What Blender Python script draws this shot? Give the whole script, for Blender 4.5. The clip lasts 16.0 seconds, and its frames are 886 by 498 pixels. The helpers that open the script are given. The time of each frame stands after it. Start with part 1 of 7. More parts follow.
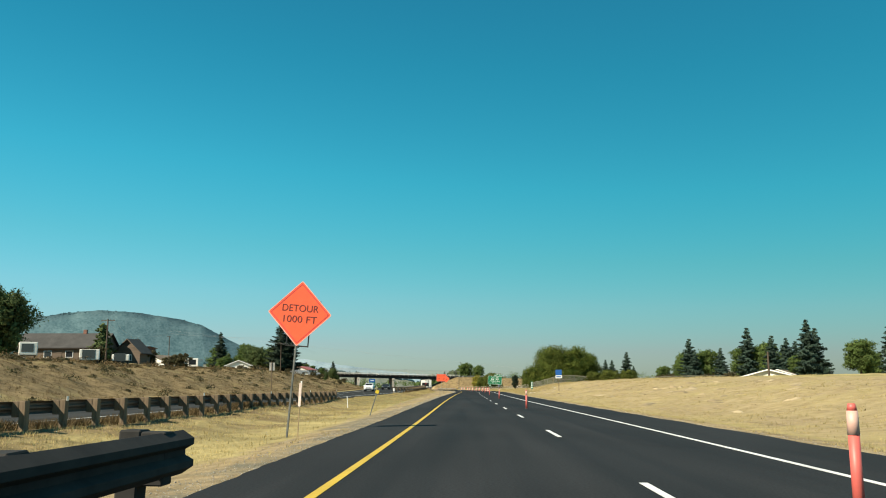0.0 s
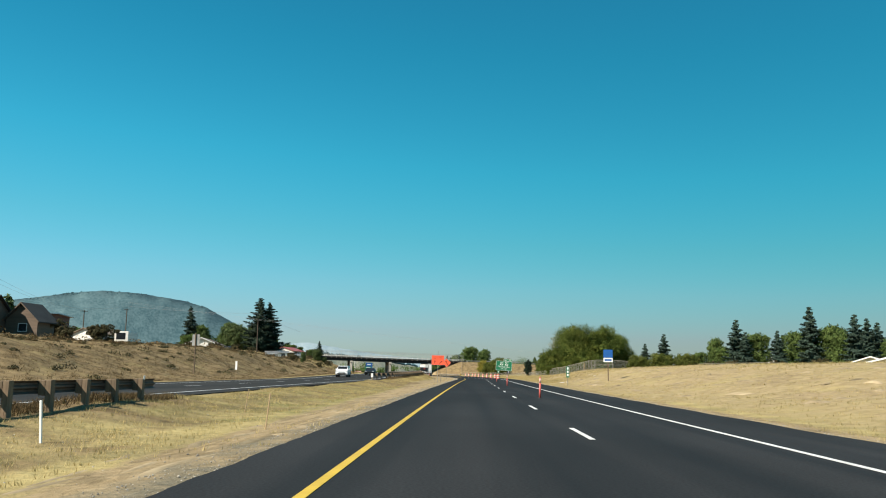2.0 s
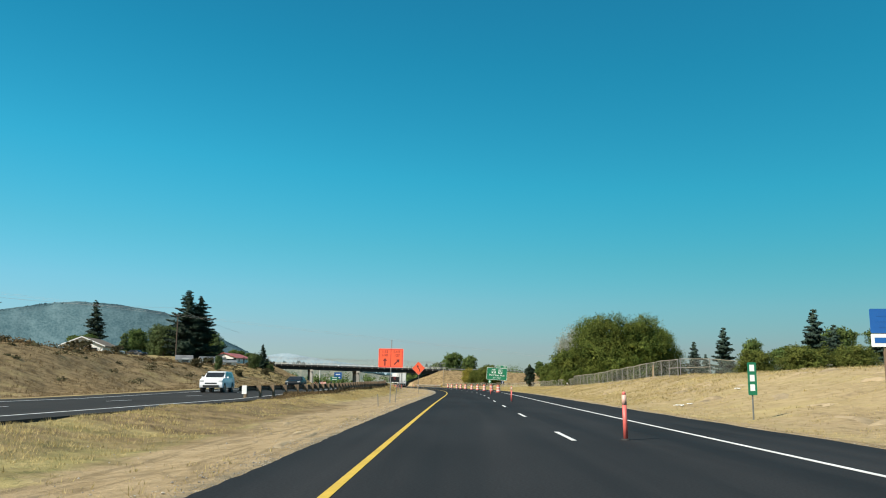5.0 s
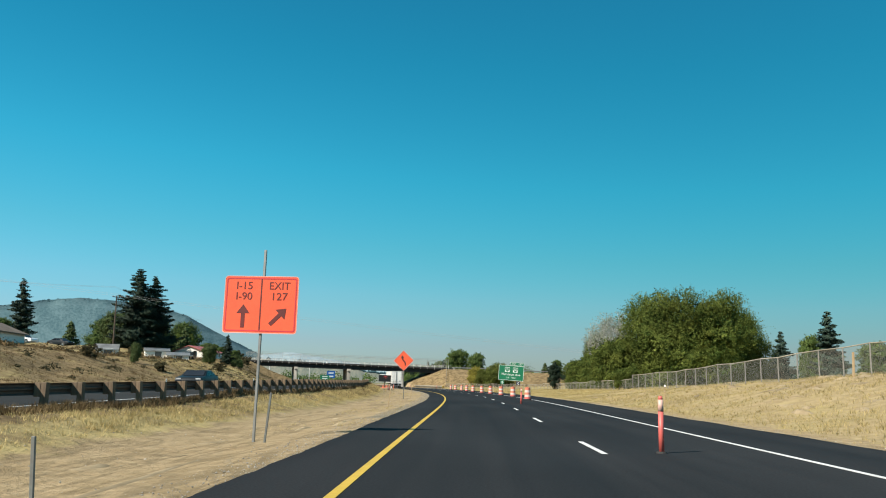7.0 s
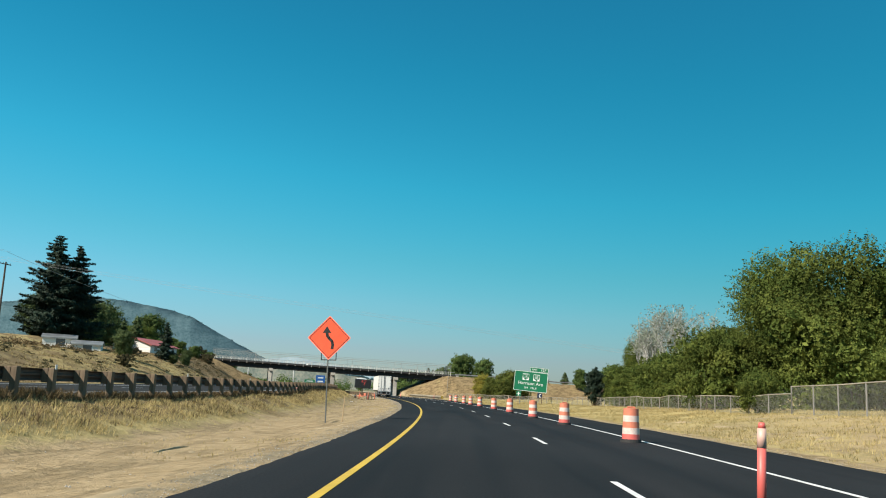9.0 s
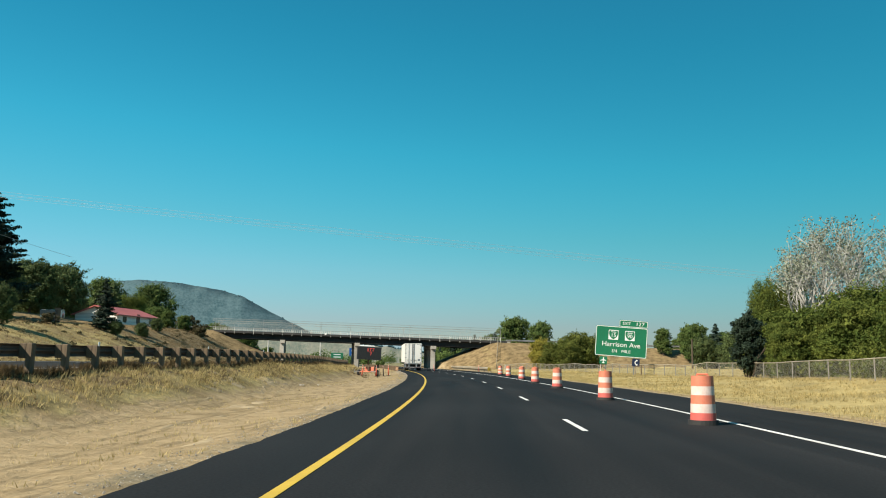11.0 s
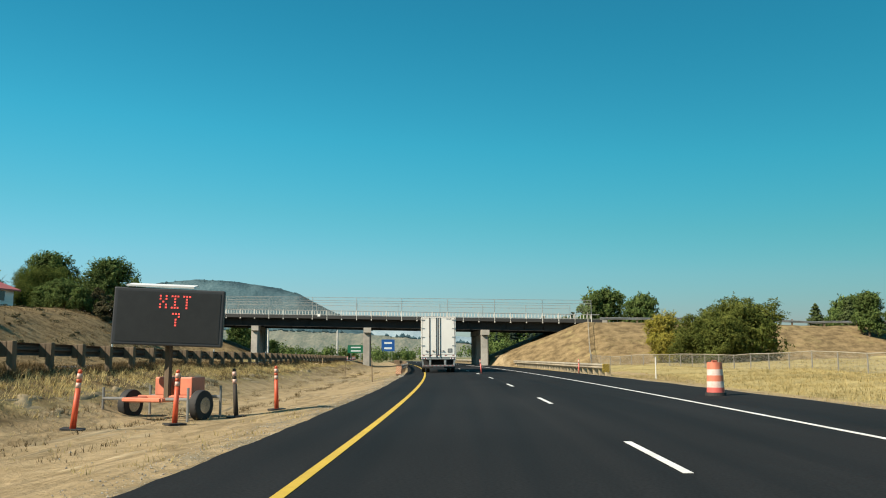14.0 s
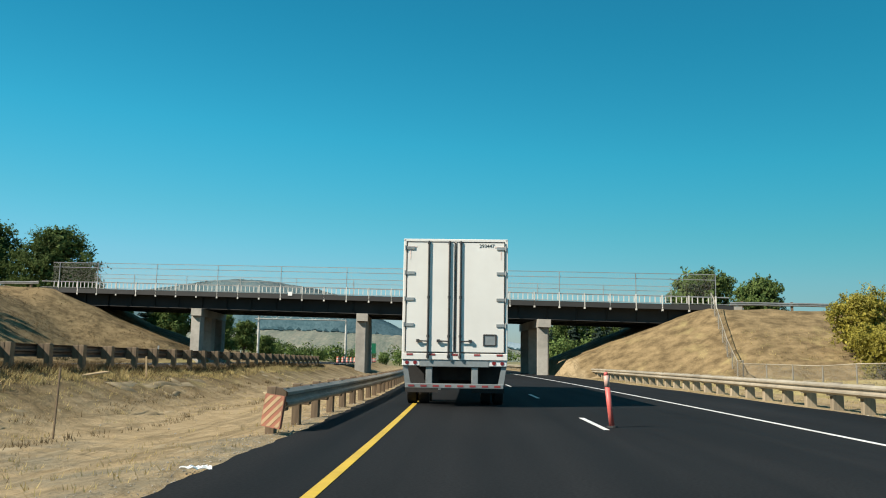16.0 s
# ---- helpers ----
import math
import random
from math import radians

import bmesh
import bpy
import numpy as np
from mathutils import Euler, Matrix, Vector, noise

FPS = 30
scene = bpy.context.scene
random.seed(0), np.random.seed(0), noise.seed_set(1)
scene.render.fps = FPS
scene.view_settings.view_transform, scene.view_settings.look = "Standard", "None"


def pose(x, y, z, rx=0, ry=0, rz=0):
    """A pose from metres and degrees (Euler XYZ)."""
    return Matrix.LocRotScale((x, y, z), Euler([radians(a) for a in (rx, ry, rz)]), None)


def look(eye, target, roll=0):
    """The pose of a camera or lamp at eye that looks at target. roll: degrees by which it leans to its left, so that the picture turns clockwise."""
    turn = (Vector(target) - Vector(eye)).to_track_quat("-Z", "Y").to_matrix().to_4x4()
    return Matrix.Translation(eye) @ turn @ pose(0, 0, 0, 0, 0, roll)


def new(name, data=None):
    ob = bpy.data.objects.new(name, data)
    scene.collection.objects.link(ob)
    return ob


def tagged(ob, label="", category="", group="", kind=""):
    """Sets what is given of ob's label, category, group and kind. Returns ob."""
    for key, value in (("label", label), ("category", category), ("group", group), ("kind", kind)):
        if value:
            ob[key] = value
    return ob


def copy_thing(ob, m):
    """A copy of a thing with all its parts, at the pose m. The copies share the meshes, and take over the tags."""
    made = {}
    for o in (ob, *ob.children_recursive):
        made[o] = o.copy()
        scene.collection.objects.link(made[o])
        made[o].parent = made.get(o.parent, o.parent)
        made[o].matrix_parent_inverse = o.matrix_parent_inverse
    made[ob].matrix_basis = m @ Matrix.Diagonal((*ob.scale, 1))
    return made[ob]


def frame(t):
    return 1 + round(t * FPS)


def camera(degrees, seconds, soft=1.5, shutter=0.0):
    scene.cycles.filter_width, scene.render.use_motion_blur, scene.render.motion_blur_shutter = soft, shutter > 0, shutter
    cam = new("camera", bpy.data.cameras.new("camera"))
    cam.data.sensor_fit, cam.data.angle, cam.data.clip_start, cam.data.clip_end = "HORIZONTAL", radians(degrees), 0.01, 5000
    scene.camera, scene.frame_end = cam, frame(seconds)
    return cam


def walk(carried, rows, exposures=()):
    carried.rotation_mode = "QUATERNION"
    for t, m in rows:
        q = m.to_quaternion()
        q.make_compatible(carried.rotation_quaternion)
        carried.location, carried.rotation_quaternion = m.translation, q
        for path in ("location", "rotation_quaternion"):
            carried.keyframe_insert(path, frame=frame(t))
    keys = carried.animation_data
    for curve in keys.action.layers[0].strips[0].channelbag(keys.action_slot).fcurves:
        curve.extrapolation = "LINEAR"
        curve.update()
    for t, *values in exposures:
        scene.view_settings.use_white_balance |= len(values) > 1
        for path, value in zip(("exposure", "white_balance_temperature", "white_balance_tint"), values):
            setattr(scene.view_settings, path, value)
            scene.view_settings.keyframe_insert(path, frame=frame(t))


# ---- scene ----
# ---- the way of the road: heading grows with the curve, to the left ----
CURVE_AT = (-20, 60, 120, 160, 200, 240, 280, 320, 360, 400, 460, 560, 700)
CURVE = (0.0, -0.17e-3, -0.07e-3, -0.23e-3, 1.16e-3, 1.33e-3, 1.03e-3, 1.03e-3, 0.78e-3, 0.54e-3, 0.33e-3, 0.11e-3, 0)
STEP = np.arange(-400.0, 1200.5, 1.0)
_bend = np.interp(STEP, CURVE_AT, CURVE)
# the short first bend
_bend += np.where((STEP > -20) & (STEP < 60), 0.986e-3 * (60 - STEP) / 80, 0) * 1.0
PSI = np.concatenate([[0], np.cumsum((_bend[1:] + _bend[:-1]) / 2)])
PSI -= np.interp(0, STEP, PSI)
_mid = (PSI[1:] + PSI[:-1]) / 2
RX = np.concatenate([[0], np.cumsum(-np.sin(_mid))])
RY = np.concatenate([[0], np.cumsum(np.cos(_mid))])
RX -= np.interp(0, STEP, RX)
RY -= np.interp(0, STEP, RY)


def road_xy(s, n):
    """World x, y of station s along the lane line and offset n to its right."""
    a = np.interp(s, STEP, PSI)
    return np.interp(s, STEP, RX) + n * np.cos(a), np.interp(s, STEP, RY) + n * np.sin(a)


def road_sn(x, y):
    """Station and offset of world points (arrays)."""
    x, y = np.asarray(x, float), np.asarray(y, float)
    s = y.copy()
    for _ in range(12):
        a = np.interp(s, STEP, PSI)
        ds = -(x - np.interp(s, STEP, RX)) * np.sin(a) + (y - np.interp(s, STEP, RY)) * np.cos(a)
        s = np.clip(s + 0.8 * ds, STEP[0], STEP[-1])
    a = np.interp(s, STEP, PSI)
    return s, (x - np.interp(s, STEP, RX)) * np.cos(a) + (y - np.interp(s, STEP, RY)) * np.sin(a)


# ---- camera ----
cam = camera(55.22, 16.0, soft=1.05)
EYE = 1.104
PATH = [
    (0, -1.95, 2.03, 2.31, 9.26, 0.15), (0.5, -2.07, 12.68, 3.02, 8.71, -1.09), (1, -2.24, 23.15, 2.77, 7.99, -1.65),
    (1.5, -2.42, 33.26, 2.77, 8.39, -1.58), (2, -2.60, 43.03, 2.60, 8.31, -0.69), (2.5, -2.77, 52.89, 2.39, 8.46, -1.11),
    (3, -2.91, 62.74, 2.05, 8.73, -0.66), (3.5, -3.16, 72.57, 1.76, 8.54, 0.30), (6, -3.74, 121.08, 1.75, 9.27, -1.36),
    (6.5, -3.83, 130.92, 2.23, 8.95, -1.94), (7, -3.92, 141.01, 1.77, 9.06, -0.91), (7.5, -3.98, 151.27, 0.96, 9.29, 0.51),
    (8, -3.97, 161.58, 1.74, 9.71, -2.21), (8.5, -3.88, 172.08, 0.88, 9.39, -0.03), (9, -3.85, 182.82, 2.16, 9.70, -2.60),
    (11.5, -5.42, 236.76, 6.51, 7.16, -0.86), (12, -6.17, 247.78, 8.02, 6.78, -2.30), (12.5, -7.16, 259.00, 9.03, 6.80, -2.14),
    (13, -8.38, 270.18, 9.80, 6.77, -1.30), (13.5, -9.84, 281.57, 9.96, 6.73, -0.44), (14, -11.35, 292.82, 9.56, 7.30, 0.22),
    (14.5, -12.97, 303.69, 10.22, 7.31, -1.46), (15, -14.58, 314.41, 10.87, 7.66, -1.37), (15.5, -16.32, 324.81, 11.67, 7.51, -1.60),
    (16, -18.11, 334.81, 12.10, 7.53, -0.86),
]
walk(cam, [(t, pose(x, y, EYE, 90 + pitch, roll, yaw)) for t, x, y, yaw, pitch, roll in PATH], exposures=[(0, 0.92, 7150, 6), (0.5, 0.92, 7000, 10), (2.5, 0.88, 6700, 10), (6, 0.87, 6550, 10), (9, 0.87, 6550, 10), (11.5, 0.88, 7150, 9), (12, 0.90, 7450, 9), (13, 0.88, 7200, 10), (14.2, 0.87, 7000, 10), (15.4, 0.85, 6750, 10), (16, 0.84, 6680, 10)])

# ---- light ----
SUN_EL, SUN_X, SUN_Y = radians(41), -0.777, -0.629
world = bpy.data.worlds.new("sky")
scene.world = world
world.use_nodes = True
wn = world.node_tree
wn.nodes.clear()
sky = wn.nodes.new("ShaderNodeTexSky")
sky.sky_type = "NISHITA"
sky.sun_disc = False
sky.sun_elevation = SUN_EL
sky.sun_rotation = -math.atan2(SUN_X, SUN_Y)
sky.air_density, sky.dust_density, sky.ozone_density = 1.2, 0.4, 4.0
bg = wn.nodes.new("ShaderNodeBackground")
bg.inputs["Strength"].default_value = 0.104
wout = wn.nodes.new("ShaderNodeOutputWorld")
# this camera shows the deep sky teal and the haze pale: a tint by the sky's own share of red to blue
split = wn.nodes.new("ShaderNodeSeparateColor")
ratio = wn.nodes.new("ShaderNodeMath")
ratio.operation = "DIVIDE"
haze = wn.nodes.new("ShaderNodeMath")
haze.operation = "MULTIPLY_ADD"
haze.inputs[1].default_value = 0.12
half = wn.nodes.new("ShaderNodeMath")
half.operation = "MULTIPLY"
half.inputs[1].default_value = 0.5
cast = wn.nodes.new("ShaderNodeValToRGB")
for k, (at, col) in enumerate(((0.20, (0.40, 0.44, 0.42)), (0.275, (0.055, 0.55, 0.57)), (0.314, (0.053, 0.57, 0.575)), (0.409, (0.085, 0.60, 0.595)), (0.533, (0.165, 0.54, 0.54)), (0.671, (0.245, 0.49, 0.54)), (0.915, (0.30, 0.40, 0.51)))):
    e = cast.color_ramp.elements[0] if k == 0 else cast.color_ramp.elements[-1] if k == 6 else cast.color_ramp.elements.new(at)
    e.position, e.color = at, (*col, 1)
tint = wn.nodes.new("ShaderNodeVectorMath")
tint.operation = "MULTIPLY"
wn.links.new(sky.outputs[0], split.inputs[0])
wn.links.new(split.outputs[0], ratio.inputs[0])
wn.links.new(split.outputs[2], ratio.inputs[1])
wn.links.new(split.outputs[1], haze.inputs[0])
wn.links.new(ratio.outputs[0], haze.inputs[2])
wn.links.new(haze.outputs[0], half.inputs[0])
wn.links.new(half.outputs[0], cast.inputs[0])
wn.links.new(sky.outputs[0], tint.inputs[0])
wn.links.new(cast.outputs[0], tint.inputs[1])
wn.links.new(tint.outputs[0], bg.inputs[0])
wn.links.new(bg.outputs[0], wout.inputs[0])
sun = new("sun", bpy.data.lights.new("sun", "SUN"))
sun.data.energy, sun.data.angle, sun.data.color = 5.0, radians(0.53), (1.0, 0.93, 0.82)
c_el = math.cos(SUN_EL)
sun.matrix_world = look((0, 0, 0), (-SUN_X * c_el, -SUN_Y * c_el, -math.sin(SUN_EL)))


# ---- materials ----
def mat(name, c1, c2=None, scale=3.0, rough=0.6, metal=0.0, bump=0.0, big=0.25, island=0.0, objrand=0.0, spec=0.5, leaf=0.0, stretch=(1, 1, 1), glow=None):
    """Procedural surface: c1 to c2 by fine noise, a broad second noise that lightens and darkens it, relief from the fine noise."""
    m = bpy.data.materials.new(name)
    m.use_nodes = True
    nt = m.node_tree
    nt.nodes.clear()
    out = nt.nodes.new("ShaderNodeOutputMaterial")
    p = nt.nodes.new("ShaderNodeBsdfPrincipled")
    nt.links.new(p.outputs[0], out.inputs[0])
    p.inputs["Roughness"].default_value = rough
    p.inputs["Metallic"].default_value = metal
    p.inputs["Specular IOR Level"].default_value = spec
    c2 = c2 or tuple(v * 0.8 for v in c1)
    co = nt.nodes.new("ShaderNodeTexCoord")
    mp = nt.nodes.new("ShaderNodeMapping")
    mp.inputs["Scale"].default_value = stretch
    nt.links.new(co.outputs["Object"], mp.inputs[0])
    n1 = nt.nodes.new("ShaderNodeTexNoise")
    n1.inputs["Scale"].default_value, n1.inputs["Detail"].default_value, n1.inputs["Roughness"].default_value = scale, 6, 0.6
    n2 = nt.nodes.new("ShaderNodeTexNoise")
    n2.inputs["Scale"].default_value, n2.inputs["Detail"].default_value = scale * 0.13, 3
    nt.links.new(mp.outputs[0], n1.inputs["Vector"])
    nt.links.new(mp.outputs[0], n2.inputs["Vector"])
    ramp = nt.nodes.new("ShaderNodeValToRGB")
    ramp.color_ramp.elements[0].position, ramp.color_ramp.elements[1].position = 0.32, 0.68
    ramp.color_ramp.elements[0].color, ramp.color_ramp.elements[1].color = (*c1, 1), (*c2, 1)
    nt.links.new(n1.outputs["Fac"], ramp.inputs[0])
    # broad variation
    vary = nt.nodes.new("ShaderNodeMapRange")
    vary.inputs["From Min"].default_value, vary.inputs["From Max"].default_value = 0.3, 0.7
    vary.inputs["To Min"].default_value, vary.inputs["To Max"].default_value = 1 - big, 1 + big
    nt.links.new(n2.outputs["Fac"], vary.inputs["Value"])
    last = vary.outputs[0]
    for amount, kind, sock in ((island, "ShaderNodeNewGeometry", "Random Per Island"), (objrand, "ShaderNodeObjectInfo", "Random")):
        if amount:
            g = nt.nodes.new(kind)
            r = nt.nodes.new("ShaderNodeMapRange")
            r.inputs["To Min"].default_value, r.inputs["To Max"].default_value = 1 - amount, 1 + amount
            nt.links.new(g.outputs[sock], r.inputs["Value"])
            mul = nt.nodes.new("ShaderNodeMath")
            mul.operation = "MULTIPLY"
            nt.links.new(last, mul.inputs[0])
            nt.links.new(r.outputs[0], mul.inputs[1])
            last = mul.outputs[0]
    mix = nt.nodes.new("ShaderNodeVectorMath")
    mix.operation = "SCALE"
    nt.links.new(ramp.outputs[0], mix.inputs[0])
    nt.links.new(last, mix.inputs["Scale"])
    nt.links.new(mix.outputs[0], p.inputs["Base Color"])
    if bump:
        b = nt.nodes.new("ShaderNodeBump")
        b.inputs["Strength"].default_value, b.inputs["Distance"].default_value = bump, 0.02
        nt.links.new(n1.outputs["Fac"], b.inputs["Height"])
        nt.links.new(b.outputs[0], p.inputs["Normal"])
    if leaf:
        tr = nt.nodes.new("ShaderNodeBsdfTranslucent")
        ms = nt.nodes.new("ShaderNodeMixShader")
        ms.inputs[0].default_value = leaf
        nt.links.new(mix.outputs[0], tr.inputs[0])
        nt.links.new(p.outputs[0], ms.inputs[1])
        nt.links.new(tr.outputs[0], ms.inputs[2])
        nt.links.new(ms.outputs[0], out.inputs[0])
    if glow:
        p.inputs["Emission Color"].default_value = (*glow[:3], 1)
        p.inputs["Emission Strength"].default_value = glow[3]
    return m


def ground_material():
    """Dry ground: the zone attribute gives the share of grass, of bare pale dirt and of brown weeds; noise breaks the borders."""
    m = bpy.data.materials.new("dry_ground")
    m.use_nodes = True
    nt = m.node_tree
    p = nt.nodes["Principled BSDF"]
    p.inputs["Roughness"].default_value = 0.95
    p.inputs["Specular IOR Level"].default_value = 0.1
    at = nt.nodes.new("ShaderNodeAttribute")
    at.attribute_name = "zone"
    sep = nt.nodes.new("ShaderNodeSeparateColor")
    nt.links.new(at.outputs["Color"], sep.inputs[0])
    co = nt.nodes.new("ShaderNodeTexCoord")

    def noise_of(scale, detail=5, stretch=None):
        n = nt.nodes.new("ShaderNodeTexNoise")
        n.inputs["Scale"].default_value, n.inputs["Detail"].default_value, n.inputs["Roughness"].default_value = scale, detail, 0.65
        if stretch:
            mp = nt.nodes.new("ShaderNodeMapping")
            mp.inputs["Scale"].default_value = stretch
            nt.links.new(co.outputs["Object"], mp.inputs[0])
            nt.links.new(mp.outputs[0], n.inputs["Vector"])
        else:
            nt.links.new(co.outputs["Object"], n.inputs["Vector"])
        return n.outputs["Fac"]

    def ramp_of(fac, c1, c2, a=0.3, b=0.7):
        r = nt.nodes.new("ShaderNodeValToRGB")
        r.color_ramp.elements[0].position, r.color_ramp.elements[1].position = a, b
        r.color_ramp.elements[0].color, r.color_ramp.elements[1].color = (*c1, 1), (*c2, 1)
        nt.links.new(fac, r.inputs[0])
        return r.outputs[0]

    def blend(share, a, b, fac_noise):
        add = nt.nodes.new("ShaderNodeMath")
        add.operation = "MULTIPLY_ADD"
        nt.links.new(fac_noise, add.inputs[0])
        add.inputs[1].default_value = 1.2
        sub = nt.nodes.new("ShaderNodeMath")
        sub.operation = "ADD"
        nt.links.new(share, sub.inputs[0])
        sub.inputs[1].default_value = -0.6
        nt.links.new(sub.outputs[0], add.inputs[2])
        st = nt.nodes.new("ShaderNodeMapRange")
        st.inputs["From Min"].default_value, st.inputs["From Max"].default_value = 0.35, 0.65
        nt.links.new(add.outputs[0], st.inputs["Value"])
        mx = nt.nodes.new("ShaderNodeMix")
        mx.data_type = "RGBA"
        nt.links.new(st.outputs[0], mx.inputs[0])
        nt.links.new(a, mx.inputs[6])
        nt.links.new(b, mx.inputs[7])
        return mx.outputs[2]

    fine, coarse, mid = noise_of(6), noise_of(0.12, 4), noise_of(0.9)
    grass = ramp_of(fine, (0.255, 0.202, 0.086), (0.360, 0.294, 0.140))
    dirt = ramp_of(noise_of(2.2), (0.215, 0.166, 0.096), (0.325, 0.260, 0.164))
    # wheel ruts and graded ridges run with the road; streaks put their shade into the colour
    uv = nt.nodes.new("ShaderNodeUVMap")
    uv.uv_map = "along"
    mp = nt.nodes.new("ShaderNodeMapping")
    mp.inputs["Scale"].default_value = (1.15, 0.16, 1)
    nt.links.new(uv.outputs[0], mp.inputs[0])
    rn = nt.nodes.new("ShaderNodeTexNoise")
    rn.inputs["Scale"].default_value, rn.inputs["Detail"].default_value, rn.inputs["Distortion"].default_value = 1.0, 8, 1.4
    nt.links.new(mp.outputs[0], rn.inputs["Vector"])
    rut_shade = nt.nodes.new("ShaderNodeValToRGB")
    for pos, val in ((0.0, 0.9), (0.36, 1.0), (0.40, 0.70), (0.43, 0.78), (0.49, 1.02)):
        e = rut_shade.color_ramp.elements.new(pos) if pos not in (0.0,) else rut_shade.color_ramp.elements[0]
        e.color = (val, val * 0.96, val * 0.9, 1)
    rut_shade.color_ramp.elements[-1].color = (1.12, 1.1, 1.06, 1)
    nt.links.new(rn.outputs["Fac"], rut_shade.inputs[0])
    rm = nt.nodes.new("ShaderNodeVectorMath")
    rm.operation = "MULTIPLY"
    nt.links.new(dirt, rm.inputs[0])
    nt.links.new(rut_shade.outputs[0], rm.inputs[1])
    dirt = rm.outputs[0]
    weeds = ramp_of(mid, (0.098, 0.070, 0.036), (0.232, 0.168, 0.088), 0.36, 0.64)
    patch = ramp_of(noise_of(0.33, 4), (0.76, 0.77, 0.78), (1.20, 1.20, 1.18), 0.36, 0.64)
    pm = nt.nodes.new("ShaderNodeVectorMath")
    pm.operation = "MULTIPLY"
    nt.links.new(grass, pm.inputs[0])
    nt.links.new(patch, pm.inputs[1])
    grass = pm.outputs[0]
    tone = nt.nodes.new("ShaderNodeAttribute")
    tone.attribute_name = "tone"
    tsep = nt.nodes.new("ShaderNodeSeparateColor")
    nt.links.new(tone.outputs["Color"], tsep.inputs[0])
    earth = ramp_of(noise_of(1.6, 8), (0.235, 0.178, 0.092), (0.355, 0.280, 0.155), 0.34, 0.66)
    green = ramp_of(noise_of(2.4, 8), (0.112, 0.112, 0.040), (0.225, 0.200, 0.078), 0.36, 0.64)
    # grey for the edge gravel and for one patch of painted dull light
    grit_dull = ramp_of(noise_of(9.0, 6), (0.105, 0.095, 0.068), (0.195, 0.176, 0.128), 0.34, 0.66)
    grass = blend(tsep.outputs[2], grass, earth, noise_of(0.22, 6))
    grass = blend(tsep.outputs[0], grass, green, noise_of(0.55, 7))
    col = blend(sep.outputs[1], grass, dirt, mid)
    col = blend(tsep.outputs[1], col, grit_dull, noise_of(0.8, 7))
    col = blend(sep.outputs[2], col, weeds, noise_of(0.35, 6))
    far = ramp_of(coarse, (0.09, 0.10, 0.055), (0.22, 0.19, 0.10), 0.4, 0.6)
    col = blend(sep.outputs[0], col, far, mid)
    nt.links.new(col, p.inputs["Base Color"])
    b = nt.nodes.new("ShaderNodeBump")
    b.inputs["Strength"].default_value, b.inputs["Distance"].default_value = 0.9, 0.12
    nt.links.new(noise_of(3.0, 8), b.inputs["Height"])
    nt.links.new(b.outputs[0], p.inputs["Normal"])
    return m


def asphalt_material(name, base):
    """Fresh blacktop: fine stones, long streaks with the lanes by the sheet's own length and width, worn wheel tracks."""
    m = bpy.data.materials.new(name)
    m.use_nodes = True
    nt = m.node_tree
    p = nt.nodes["Principled BSDF"]
    p.inputs["Roughness"].default_value = 0.85
    p.inputs["Specular IOR Level"].default_value = 0.07
    uv = nt.nodes.new("ShaderNodeUVMap")
    uv.uv_map = "along"

    def tex(scale, stretch, detail=5):
        mp = nt.nodes.new("ShaderNodeMapping")
        mp.inputs["Scale"].default_value = stretch
        nt.links.new(uv.outputs[0], mp.inputs[0])
        n = nt.nodes.new("ShaderNodeTexNoise")
        n.inputs["Scale"].default_value, n.inputs["Detail"].default_value = scale, detail
        nt.links.new(mp.outputs[0], n.inputs["Vector"])
        return n.outputs["Fac"]

    grain, streak, patch = tex(28, (1, 1, 1), 3), tex(1.0, (1.1, 0.03, 1), 6), tex(0.25, (1, 0.4, 1), 6)

    def rng(fac, lo, hi, a=0.3, b=0.7):
        r = nt.nodes.new("ShaderNodeMapRange")
        r.inputs["From Min"].default_value, r.inputs["From Max"].default_value = a, b
        r.inputs["To Min"].default_value, r.inputs["To Max"].default_value = lo, hi
        nt.links.new(fac, r.inputs["Value"])
        return r.outputs[0]

    def mul(a, b):
        x = nt.nodes.new("ShaderNodeMath")
        x.operation = "MULTIPLY"
        nt.links.new(a, x.inputs[0])
        nt.links.new(b, x.inputs[1])
        return x.outputs[0]

    f = mul(mul(rng(grain, 0.7, 1.3), rng(streak, 0.75, 1.3)), rng(patch, 0.85, 1.18))
    sc = nt.nodes.new("ShaderNodeVectorMath")
    sc.operation = "SCALE"
    sc.inputs[0].default_value = base
    sep = nt.nodes.new("ShaderNodeSeparateXYZ")
    nt.links.new(uv.outputs[0], sep.inputs[0])
    f = mul(f, rng(sep.outputs[1], 1.22, 0.74, 60, 350))
    nt.links.new(f, sc.inputs["Scale"])
    nt.links.new(sc.outputs[0], p.inputs["Base Color"])
    nt.links.new(rng(streak, 0.75, 0.95), p.inputs["Roughness"])
    b = nt.nodes.new("ShaderNodeBump")
    b.inputs["Strength"].default_value, b.inputs["Distance"].default_value = 0.4, 0.006
    nt.links.new(grain, b.inputs["Height"])
    nt.links.new(b.outputs[0], p.inputs["Normal"])
    return m


